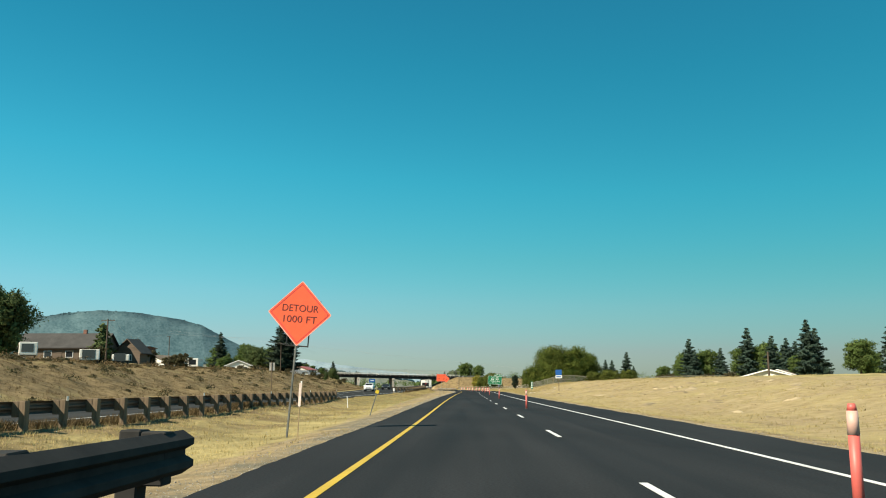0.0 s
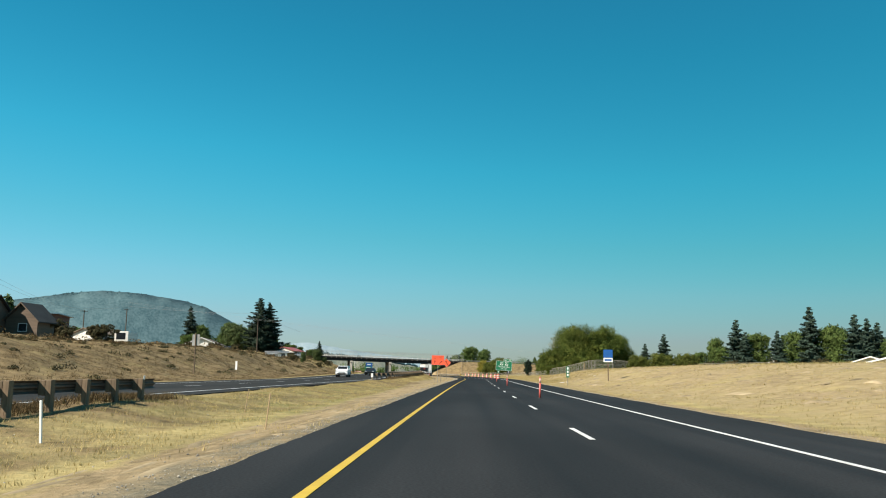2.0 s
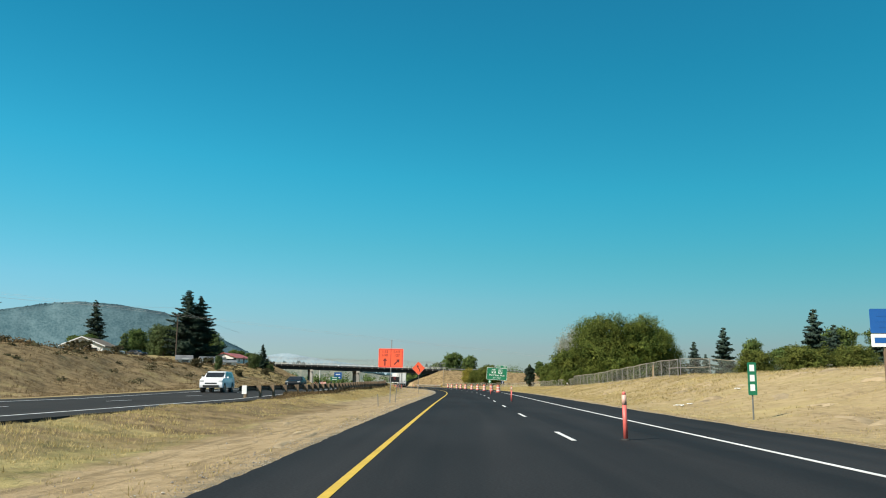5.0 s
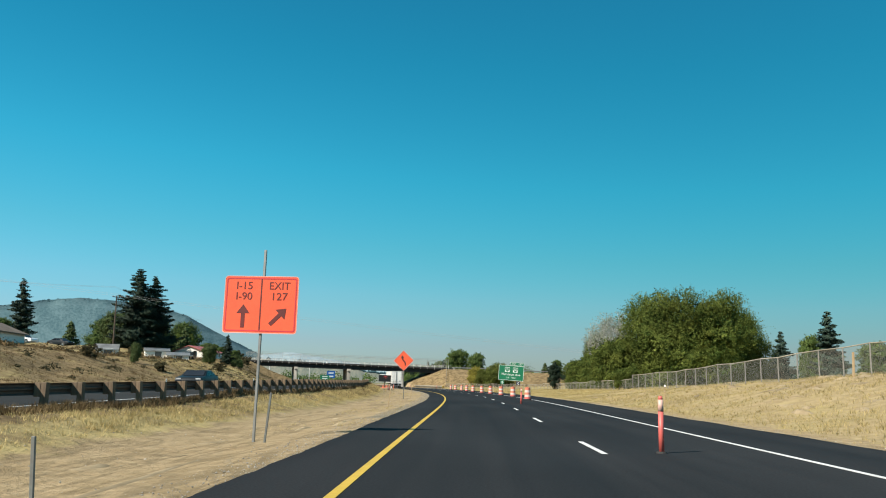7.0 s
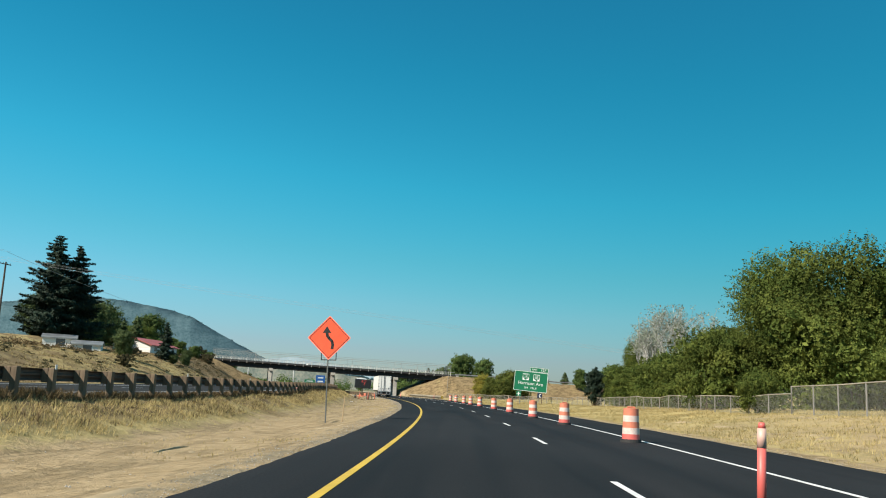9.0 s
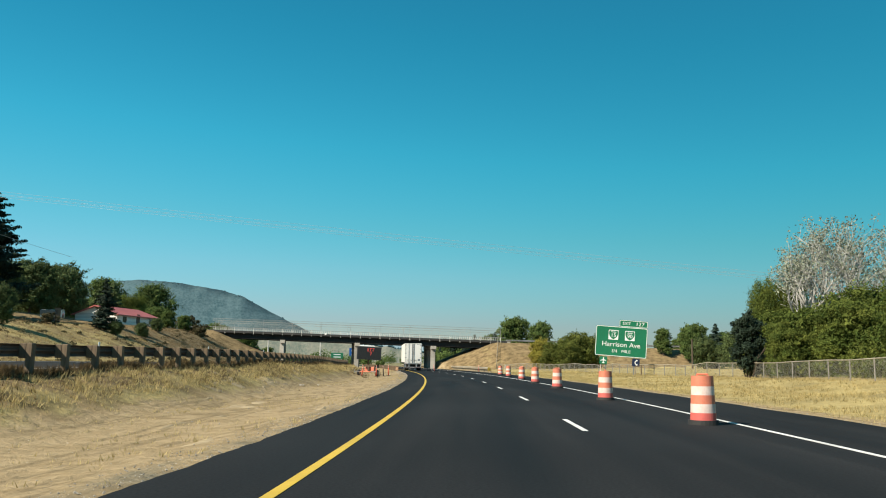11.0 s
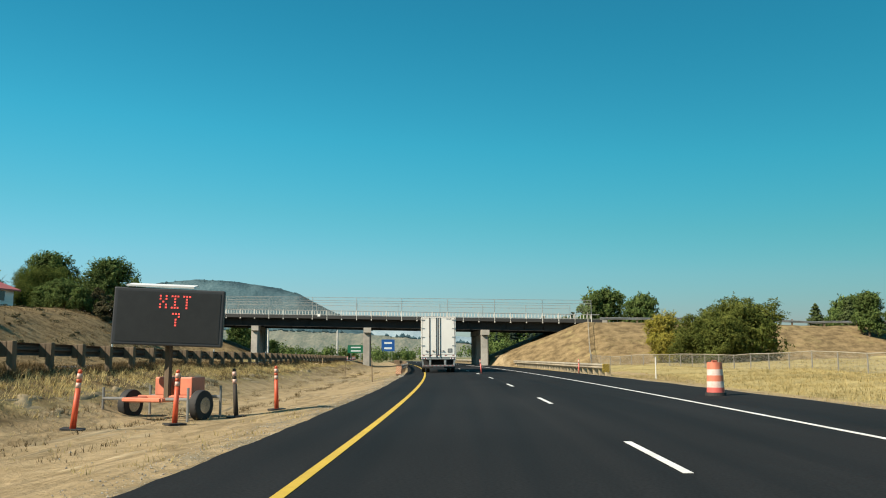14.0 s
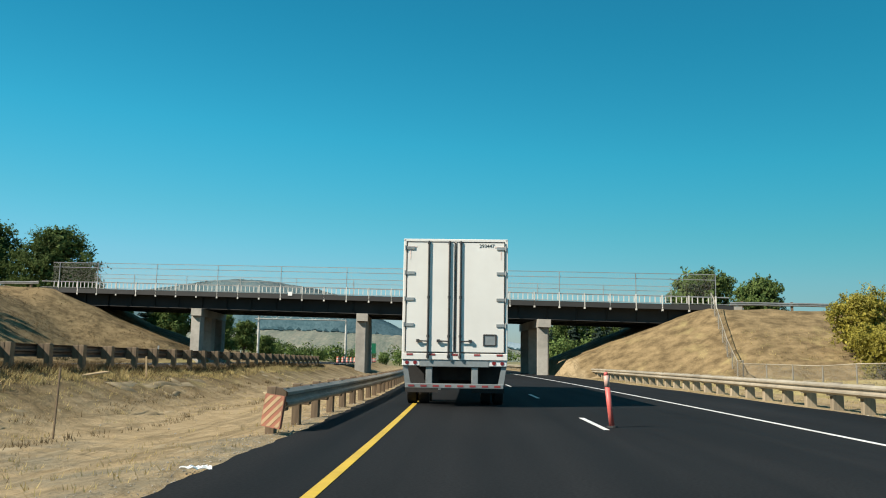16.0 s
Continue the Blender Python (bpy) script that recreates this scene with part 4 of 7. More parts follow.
def detour_board(at):
    top = thing("detour_sign", at, "orange rectangular detour sign for exit 127 on a steel post", "road sign", "orange roadwork signs")
    zc = 3.03
    bm = bmesh.new()
    slab(bm, rounded(1.70, 1.26, 0.06), -0.004, 0.004)
    panel = part("panel", bm, M_ORANGE, top)
    panel.matrix_basis = Matrix.Translation((0, 0, zc))
    bm = bmesh.new()
    ring(bm, rounded(1.73, 1.29, 0.07), rounded(1.70, 1.26, 0.06), -0.007, 0.003)
    part("edge", bm, mat_pink(), panel)
    bm = bmesh.new()
    ring(bm, rounded(1.64, 1.20, 0.05), rounded(1.59, 1.15, 0.04), -0.008, -0.0045)
    part("border", bm, mat_rim(), panel)
    bm = bmesh.new()
    box(bm, (0, -0.006, 0), (0.03, 0.004, 1.16))
    part("divider", bm, mat_legend(), panel)
    letters("legend", "I-15", 0.24, (-0.40, -0.008, 0.42), mat_legend(), panel, wide=1.05)
    letters("legend", "I-90", 0.24, (-0.40, -0.008, 0.18), mat_legend(), panel, wide=1.05)
    letters("legend", "EXIT", 0.24, (0.42, -0.008, 0.42), mat_legend(), panel, wide=1.0)
    letters("legend", "127", 0.24, (0.42, -0.008, 0.18), mat_legend(), panel, wide=1.1)
    bm = bmesh.new()
    arrow(bm, -0.40, -0.26, 0, 0.52)
    part("arrow", bm, mat_legend(), panel)
    bm = bmesh.new()
    arrow(bm, 0.42, -0.26, 45, 0.52)
    part("arrow", bm, mat_legend(), panel)
    square_post(top, 0.02, -0.5, zc + 1.25, 0.055, M_GALV)
    bm = bmesh.new()
    for z in (zc + 0.45, zc - 0.45):
        rod(bm, (-0.7, 0.02, z), (0.7, 0.02, z), 0.02, seg=6)
    part("bracket", bm, M_GALV, top)


detour_board(at_road(159.9, -7.0, None, -6) @ pose(0, 0, 0, 0, 1.0, 0))


def shield_outline(w):
    pts = [(-0.5, 0.40), (-0.38, 0.5), (-0.2, 0.44), (0.0, 0.47), (0.2, 0.44), (0.38, 0.5), (0.5, 0.40), (0.5, 0.1), (0.42, -0.15), (0.25, -0.36), (0, -0.5), (-0.25, -0.36), (-0.42, -0.15), (-0.5, 0.1)]
    return [(x * w, z * w) for x, z in pts]


def exit_sign(at):
    top = thing("exit_sign", at, "large green exit sign for Harrison Ave with two route shields", "road sign")
    W, H, zc = 4.95, 2.92, 3.6
    bm = bmesh.new()
    slab(bm, rounded(W, H, 0.12), -0.006, 0.006)
    panel = part("panel", bm, M_GREEN, top)
    panel.matrix_basis = Matrix.Translation((0, 0, zc))
    bm = bmesh.new()
    ring(bm, rounded(W - 0.04, H - 0.04, 0.12), rounded(W - 0.14, H - 0.14, 0.10), -0.010, -0.0065)
    part("border", bm, M_WHITE, panel)
    for x, num in ((-0.78, "15"), (0.80, "90")):
        bm = bmesh.new()
        slab(bm, rounded(0.94, 0.94, 0.03), -0.010, -0.0065)
        blank = part("shield_plate", bm, M_WHITE, panel)
        blank.matrix_basis = Matrix.Translation((x, 0, 0.62))
        bm = bmesh.new()
        slab(bm, shield_outline(0.86), -0.014, -0.0105)
        part("shield", bm, M_GREEN, blank)
        letters("route_number", num, 0.50, (0, -0.016, -0.05), M_WHITE, blank, wide=1.05)
        bm = bmesh.new()
        box(bm, (0, -0.016, 0.27), (0.5, 0.003, 0.05))
        part("bar", bm, M_WHITE, blank)
    letters("legend", "Harrison Ave", 0.66, (0, -0.010, -0.30), M_WHITE, panel, wide=1.03)
    letters("legend", "3/4", 0.44, (-0.62, -0.010, -0.95), M_WHITE, panel)
    letters("legend", "MILE", 0.40, (0.5, -0.010, -0.95), M_WHITE, panel, wide=1.1)
    bm = bmesh.new()
    slab(bm, rounded(2.72, 0.66, 0.08), -0.006, 0.006)
    tab = part("exit_tab", bm, M_GREEN, top)
    tab.matrix_basis = Matrix.Translation((1.10, 0, zc + H / 2 + 0.345))
    bm = bmesh.new()
    ring(bm, rounded(2.68, 0.62, 0.08), rounded(2.60, 0.54, 0.06), -0.010, -0.0065)
    part("border", bm, M_WHITE, tab)
    letters("legend", "EXIT", 0.36, (-0.66, -0.010, 0), M_WHITE, tab, wide=1.05)
    letters("legend", "127", 0.50, (0.62, -0.010, 0), M_WHITE, tab, wide=1.15)
    for x in (-1.35, 1.35):
        bm = bmesh.new()
        box(bm, (x, 0.11, (zc + H / 2 - 0.1) / 2 - 0.3), (0.12, 0.18, zc + H / 2 + 0.5))
        part("post", bm, M_GALV, top)
    for x, kind in ((-1.62, "plane"), (1.50, "phone")):
        bm = bmesh.new()
        slab(bm, rounded(0.72, 0.72, 0.05), -0.055, -0.045)
        pl = part("small_plate", bm, M_GREEN if kind == "plane" else M_NAVY, top)
        pl.matrix_basis = Matrix.Translation((x, 0, zc - H / 2 - 0.45))
        bm = bmesh.new()
        if kind == "plane":
            slab(bm, [(-0.04, -0.28), (0.04, -0.28), (0.05, 0.2), (0, 0.3), (-0.05, 0.2)], -0.060, -0.0555)
            slab(bm, [(-0.28, -0.08), (-0.28, -0.02), (0, 0.12), (0.28, -0.02), (0.28, -0.08), (0, 0.0)], -0.061, -0.0556)
            slab(bm, [(-0.12, -0.28), (-0.12, -0.23), (0, -0.15), (0.12, -0.23), (0.12, -0.28)], -0.062, -0.0557)
        else:
            for i in range(8):
                a0, a1 = radians(100 + i * 20), radians(120 + i * 20)
                slab(bm, [(0.1 + 0.22 * math.cos(a0), 0.22 * math.sin(a0)), (0.1 + 0.14 * math.cos(a0), 0.14 * math.sin(a0)), (0.1 + 0.14 * math.cos(a1), 0.14 * math.sin(a1)), (0.1 + 0.22 * math.cos(a1), 0.22 * math.sin(a1))], -0.060, -0.0555)
            box(bm, (0.08, -0.058, 0.2), (0.16, 0.005, 0.12))
            box(bm, (0.08, -0.058, -0.2), (0.16, 0.005, 0.12))
        part("symbol", bm, M_WHITE, pl)
        square_post(top, x, -0.5, zc - H / 2 - 0.2, 0.06, M_STAKE)


exit_sign(at_road(308.6, 15.6, -0.12, -9.0) @ pose(0, 0, 0, 0, 3.9, 0))


def blue_sign(at):
    top = thing("information_sign", at, "small blue information sign with a white band on a wooden post", "road sign")
    bm = bmesh.new()
    slab(bm, rounded(0.92, 0.80, 0.05), -0.005, 0.005)
    p1 = part("panel", bm, M_BLUE, top)
    p1.matrix_basis = Matrix.Translation((0, 0, 2.72))
    bm = bmesh.new()
    for z, w in ((0.18, 0.5), (0.0, 0.62), (-0.18, 0.4)):
        box(bm, (0, -0.008, z), (w, 0.004, 0.06))
    part("unreadable_lines", bm, M_BLUE, p1)
    bm = bmesh.new()
    slab(bm, rounded(0.92, 0.42, 0.04), -0.005, 0.005)
    p2 = part("lower_panel", bm, M_WHITE, top)
    p2.matrix_basis = Matrix.Translation((0, 0, 2.09))
    bm = bmesh.new()
    box(bm, (0, -0.008, 0.0), (0.7, 0.004, 0.18))
    part("unreadable_line", bm, M_BLUE, p2)
    square_post(top, 0, -0.4, 3.0, 0.1, M_WOOD_POST)


blue_sign(at_road(129.6, 11.6, None, -3))


def mile_marker(at):
    top = thing("mile_marker", at, "narrow green mile marker plate on a steel post", "road sign")
    bm = bmesh.new()
    slab(bm, rounded(0.30, 1.1, 0.03), -0.004, 0.004)
    p1 = part("plate", bm, M_GREEN, top)
    p1.matrix_basis = Matrix.Translation((0, 0, 1.38))
    bm = bmesh.new()
    for z in (0.36, 0.02, -0.3):
        box(bm, (0, -0.007, z), (0.16, 0.004, 0.22))
    part("unreadable_figures", bm, M_WHITE, p1)
    square_post(top, 0, -0.3, 1.9, 0.045)


mile_marker(at_road(131.0, 7.7, None))


def sign_back(at):
    top = thing("speed_sign", at, "dull grey back of a sign on a dark wooden post", "road sign")
    bm = bmesh.new()
    slab(bm, rounded(0.92, 1.25, 0.05), -0.006, 0.006)
    p1 = part("panel", bm, M_GALV, top)
    p1.matrix_basis = Matrix.Translation((0, 0, 3.75))
    square_post(top, 0, -0.4, 4.5, 0.11, M_WOOD_POST, y=-0.14)


sign_back(at_road(137.6, -33.15, None, -12))


def delineator(at, label, height, material, plate=None, wide=0.045, group="roadside marker posts"):
    top = thing("delineator", at, label, "marker post", group)
    bm = bmesh.new()
    box(bm, (0, 0, height / 2 - 0.15), (wide, wide * 0.8, height + 0.3))
    soft(bm, 0.006, 1)
    part("post", bm, material, top)
    if plate:
        bm = bmesh.new()
        slab(bm, rounded(plate[0], plate[1], 0.03), -0.035, -0.028)
        o = part("reflector", bm, plate[2], top)
        o.matrix_basis = Matrix.Translation((0, 0, height - plate[1] / 2))
    return top


lean = lambda s, n, rx, ry: at_road(s, n) @ pose(0, 0, 0, rx, ry, 0)
yplate = mat("yellow_reflector", (0.54, 0.396, 0.036), (0.468, 0.346, 0.036), 6, 0.4)
delineator(lean(41.1, -6.42, 2, 17), "leaning steel marker post with a yellow diamond reflector", 1.2, M_POST_GREEN, (0.16, 0.16, yplate))
delineator(lean(58.3, -9.75, 0, -4), "short white marker post in the grass", 0.75, M_WHITE)
delineator(lean(24.75, -6.52, 0, 2), "thin stake with a pale marker plate beside the sign post", 1.4, M_STAKE, (0.07, 0.62, M_REFLECT), 0.025)
delineator(lean(62, -6.6, 0, 6), "thin wooden survey stake leaning in the dirt", 0.8, M_STAKE, None, 0.03)
delineator(lean(70.5, -9.3, 0, 8), "thin pale survey stake leaning in the grass", 0.75, M_STAKE, None, 0.028)
delineator(lean(136.8, -28.2, 0, 0), "white delineator plate on a short post", 2.0, M_STAKE, (0.22, 0.95, M_WHITE))
delineator(lean(159.2, -6.55, 0, 5), "dark steel stake beside the sign post", 1.05, M_POST_GREEN)
delineator(lean(189.6, -6.7, 2, 9), "pale wooden stake leaning at the edge of the dirt", 1.15, M_STAKE, (0.09, 0.12, M_REFLECT))
delineator(lean(150.0, -6.8, 0, -3), "small dark stake at the edge of the dirt", 0.7, M_POST_GREEN)
delineator(lean(217.4, -6.6, 0, 3), "short wooden stake beside the roadwork sign", 1.0, M_STAKE)
delineator(lean(152.4, -15.0, 0, 0), "white plate on the guardrail end", 0.85, M_STAKE, (0.28, 0.5, M_WHITE))
delineator(lean(338.3, -6.3, 0, -2), "tall wooden stake in the bare dirt", 1.25, M_WOOD_POST)
delineator(lean(349.5, -8.82, 0, 2), "thin wooden stake in the bare dirt", 1.1, M_WOOD_POST, None, 0.03)
delineator(lean(361.0, -11.6, 0, -3), "short pale stake in the bare dirt", 0.6, M_STAKE)
delineator(at_xy(13.75, 181.0) @ pose(0, 0, 0, 0, 2, 0), "short pale post before the slope fence", 1.15, M_STAKE, None, 0.09)
delineator(lean(187.9, 8.46, 0, 1), "yellowish stake with a white top in the dry grass", 1.12, M_STAKE, (0.10, 0.12, M_WHITE))
delineator(lean(338.5, 8.6, 0, 0), "white delineator post by the shoulder", 1.15, M_WHITE)
delineator(lean(283.4, 8.13, 0, 0), "cream delineator post in the dry grass", 1.27, M_REFLECT)


def stub_post(at):
    """A short post with the stub of a rail, left over from an older fence."""
    top = thing("wooden_post", at, "short weathered wooden post with a stub rail in dry grass", "post")
    bm = bmesh.new()
    rod(bm, (0, 0, -0.3), (0, 0, 1.0), 0.06, 0.054, 8)
    part("post", bm, M_WOOD_POST, top)
    bm = bmesh.new()
    rod(bm, (-0.55, 0.02, 0.9), (0.1, 0.02, 0.93), 0.03, seg=6)
    part("stub_rail", bm, M_WOOD_POST, top)


stub_post(at_xy(5.6, 306.2, None, 8))


def litter(at, label, w, d, seed):
    """A crumpled sheet with some thickness, creased in several directions."""
    rng = np.random.default_rng(seed)
    top = thing("litter", at, label, "litter", "roadside litter")
    bm = bmesh.new()
    bmesh.ops.create_grid(bm, x_segments=7, y_segments=5, size=0.5)
    k1, k2 = rng.uniform(4, 9, 2)
    for v in bm.verts:
        x, y = v.co.x, v.co.y
        v.co.z = 0.03 + w * (0.10 * abs(math.sin(k1 * x + 2 * y)) + 0.08 * abs(math.sin(k2 * y - 3 * x))) + rng.uniform(0, 0.05) * w
        v.co.x = x * w * (1 + 0.25 * math.sin(5 * y + seed))
        v.co.y = y * d * (1 + 0.3 * math.sin(6 * x + seed))
    bmesh.ops.solidify(bm, geom=bm.faces[:], thickness=0.006)
    part("sheet", bm, M_WHITE, top)


for i, (s, n, w) in enumerate(((143.4, 8.37, 0.42), (143.9, 9.0, 0.30), (148.3, 12.76, 0.35))):
    litter(at_road(s, n, None, 40 * i), "crumpled white litter in the dry grass", w, w * 0.7, i)
litter(at_road(269.4, -9.8, None, 20), "small crumpled white litter in the bare dirt", 0.22, 0.16, 7)
litter(at_road(273.2, -9.48, None, 70), "small crumpled white litter in the bare dirt", 0.15, 0.12, 8)
litter(at_road(344.7, -5.05, None, 10), "flattened white litter at the asphalt edge", 0.26, 0.18, 9)


def plank(at):
    top = thing("plank", at, "pale weathered board lying before the guardrail", "board")
    bm = bmesh.new()
    box(bm, (0, 0, 0.03), (1.1, 0.16, 0.035))
    soft(bm, 0.006, 1)
    part("board", bm, M_STAKE, top)


plank(at_road(357.9, -11.95, None, 62) @ pose(0, 0, 0.04, 4, -7, 0))


# ---- roadwork channelizers ----
def tube_marker(at, label="faded orange tube marker with a pale band on the asphalt"):
    top = thing("tube_marker", at, label, "traffic marker", "tube markers along the lane line")
    bm = bmesh.new()
    rod(bm, (0, 0, 0), (0, 0, 0.03), 0.10, 0.09, 12)
    part("base", bm, M_RUBBER, top)
    bm = bmesh.new()
    rod(bm, (0, 0, 0.03), (0, 0, 0.70), 0.048, 0.046, 12)
    rod(bm, (0, 0, 0.90), (0, 0, 0.96), 0.043, 0.03, 12)
    part("tube", bm, M_PINK_PL, top, smooth=True)
    bm = bmesh.new()
    rod(bm, (0, 0, 0.70), (0, 0, 0.90), 0.049, 0.046, 12)
    part("band", bm, M_BAND, top, "pale reflective band", smooth=True)
    return top


t0 = tube_marker(at_road(9.4, 1.22, 0.0))
for s, n, tilt in ((45.8, 1.02, 0), (82.4, 1.1, 1), (119.2, 1.08, -1), (155.9, 1.03, 0), (192.0, 0.98, 1), (351.2, 0.2, -6)):
    copy_thing(t0, at_road(s, n, 0.0) @ pose(0, 0, 0, 0, tilt, 0))
copy_thing(t0, at_road(350.2, 6.6, 0.0))


def barrel(at):
    top = thing("traffic_barrel", at, "orange and white banded traffic barrel on a rubber base", "traffic barrel", "traffic barrels along the edge line")
    bm = bmesh.new()
    rod(bm, (0, 0, 0), (0, 0, 0.09), 0.30, 0.29, 24)
    part("base", bm, M_RUBBER, top)
    z, r = 0.09, 0.29
    for i, (h, m, rr) in enumerate(((0.14, M_PINK_PL, 0.248), (0.17, M_REFLECT, 0.240), (0.17, M_ORANGE_PL, 0.232), (0.17, M_REFLECT, 0.224), (0.20, M_ORANGE_PL, 0.216))):
        bm = bmesh.new()
        rod(bm, (0, 0, z), (0, 0, z + h), rr, rr - 0.006, 36)
        part("orange_band" if m is not M_REFLECT else "white_band", bm, m, top, smooth=False)
        z += h
    bm = bmesh.new()
    rod(bm, (-0.1, 0, z + 0.03), (0.1, 0, z + 0.03), 0.02, seg=8)
    box(bm, (-0.1, 0, z + 0.01), (0.03, 0.03, 0.06))
    box(bm, (0.1, 0, z + 0.01), (0.03, 0.03, 0.06))
    part("handle", bm, M_ORANGE_PL, top)
    return top


b0 = barrel(at_road(207.3, 2.72, 0.0))
for s, n in ((221.4, 2.85), (231, 2.6), (243, 2.6), (254.3, 2.66), (268.0, 2.9), (279.4, 3.2), (290.9, 3.72), (306.3, 4.5), (318.1, 5.17)):
    copy_thing(b0, at_road(s, n, 0.0, random.uniform(0, 180)))


def tall_cone(at, label="tall orange channelizer on a black rubber base in the dirt"):
    top = thing("channelizer", at, label, "traffic cone", "channelizers round the message sign")
    bm = bmesh.new()
    slab(bm, rounded(0.40, 0.36, 0.05), 0, 0.04)
    bmesh.ops.rotate(bm, verts=bm.verts, cent=(0, 0, 0), matrix=Matrix.Rotation(radians(90), 3, "X"))
    part("base", bm, M_RUBBER, top)
    bm = bmesh.new()
    rod(bm, (0, 0, 0.0), (0, 0, 0.78), 0.058, 0.048, 12)
    rod(bm, (0, 0, 0.88), (0, 0, 0.95), 0.048, 0.046, 12)
    rod(bm, (0, 0, 1.05), (0, 0, 1.12), 0.043, 0.03, 12)
    part("stem", bm, M_CONE, top, smooth=True)
    for z in (0.78, 0.95):
        bm = bmesh.new()
        rod(bm, (0, 0, z), (0, 0, z + 0.10), 0.051, 0.047, 12)
        part("band", bm, M_BAND, top, "pale reflective band", smooth=True)
    return top


cz = tall_cone(at_xy(-20.75, 307.4) @ pose(0, 0, 0, 2, 5, 20))
for x, y, ry in ((-19.7, 309.3, 2), (-19.2, 313.8, -2)):
    copy_thing(cz, at_xy(x, y) @ pose(0, 0, 0, 0, ry, random.uniform(0, 90)))
dark_one = tall_cone(at_xy(-19.35, 311.6) @ pose(0, 0, 0, 0, -4, 40), "dark channelizer beside the message trailer")
# its stem is darker than those of the other channelizers
for ob in dark_one.children:
    if ob.name.startswith("stem"):
        ob.data.materials[0] = M_DARK_STEM


# ---- message sign trailer ----
def message_trailer(at):
    top = thing("message_sign_trailer", at, "dark electronic message sign on a small orange trailer", "message sign")
    bm = bmesh.new()
    box(bm, (0, 0, 2.12), (2.45, 0.22, 1.30))
    soft(bm, 0.03, 2)
    pan = part("sign_case", bm, M_SCREEN, top)
    pan.matrix_basis = pose(0.08, -0.1, 0.2, 0, 2.2, 28)
    bm = bmesh.new()
    box(bm, (0, -0.115, 2.12), (2.28, 0.006, 1.14))
    part("screen", bm, M_BLACK, pan)
    bm = bmesh.new()
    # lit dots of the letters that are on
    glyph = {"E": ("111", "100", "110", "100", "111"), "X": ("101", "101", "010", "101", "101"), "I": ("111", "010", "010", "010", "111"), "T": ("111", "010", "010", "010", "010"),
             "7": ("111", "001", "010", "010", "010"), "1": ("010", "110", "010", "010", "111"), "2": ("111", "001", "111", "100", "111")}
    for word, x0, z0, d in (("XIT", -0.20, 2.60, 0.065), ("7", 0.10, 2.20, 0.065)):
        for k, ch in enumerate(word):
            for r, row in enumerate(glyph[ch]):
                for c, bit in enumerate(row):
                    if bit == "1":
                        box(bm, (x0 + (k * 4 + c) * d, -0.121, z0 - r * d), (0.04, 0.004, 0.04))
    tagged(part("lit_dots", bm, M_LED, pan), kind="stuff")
    bm = bmesh.new()
    box(bm, (-0.1, 0.0, 3.06), (1.5, 0.6, 0.04), pose(0, 0, 0, 8, 2, 28))
    part("solar_panel", bm, M_WHITE, top)
    bm = bmesh.new()
    box(bm, (0.05, 0.1, 1.25), (0.12, 0.12, 1.7))
    part("mast", bm, M_WOOD_POST, top)
    bm = bmesh.new()
    for a, b in (((-0.75, 0.1, 0.5), (0.75, 0.1, 0.5)), ((-0.5, -0.7, 0.48), (-0.5, 0.9, 0.48)), ((0.5, -0.7, 0.48), (0.5, 0.9, 0.48)), ((-0.5, 0.9, 0.48), (0, 1.35, 0.48)), ((0.5, 0.9, 0.48), (0, 1.35, 0.48)), ((-0.5, -0.7, 0.48), (0.5, -0.7, 0.48))):
        rod(bm, a, b, 0.05, seg=6)
    part("frame", bm, M_ORANGE_PL, top)
    for x, w in ((0.35, 0.5), (-0.25, 0.35)):
        bm = bmesh.new()
        box(bm, (x, 0.5, 0.75), (w, 0.5, 0.42))
        soft(bm, 0.03, 2)
        part("battery_box", bm, M_ORANGE_PL, top)
    for x in (-0.98, 0.98):
        bm = bmesh.new()
        rod(bm, (x - 0.1, 0.1, 0.34), (x + 0.1, 0.1, 0.34), 0.34, seg=22)
        soft(bm, 0.04, 2)
        w = part("wheel", bm, M_RUBBER, top)
        bm = bmesh.new()
        for sx in (-0.105, 0.105):
            rod(bm, (x + sx - 0.01, 0.1, 0.34), (x + sx + 0.01, 0.1, 0.34), 0.18, seg=16)
        part("rim", bm, M_CHROME, w)
    for x, y in ((-1.15, -0.6), (1.15, -0.6), (-1.0, 0.8), (1.0, 0.8)):
        bm = bmesh.new()
        rod(bm, (x * 0.5, y, 0.5), (x, y, 0.5), 0.035, seg=6)
        rod(bm, (x, y, -0.02), (x, y, 0.75), 0.03, seg=8)
        rod(bm, (x, y, -0.03), (x, y, 0.0), 0.09, seg=10)
        part("jack", bm, M_GALV, top)
    return top


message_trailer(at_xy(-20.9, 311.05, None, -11))


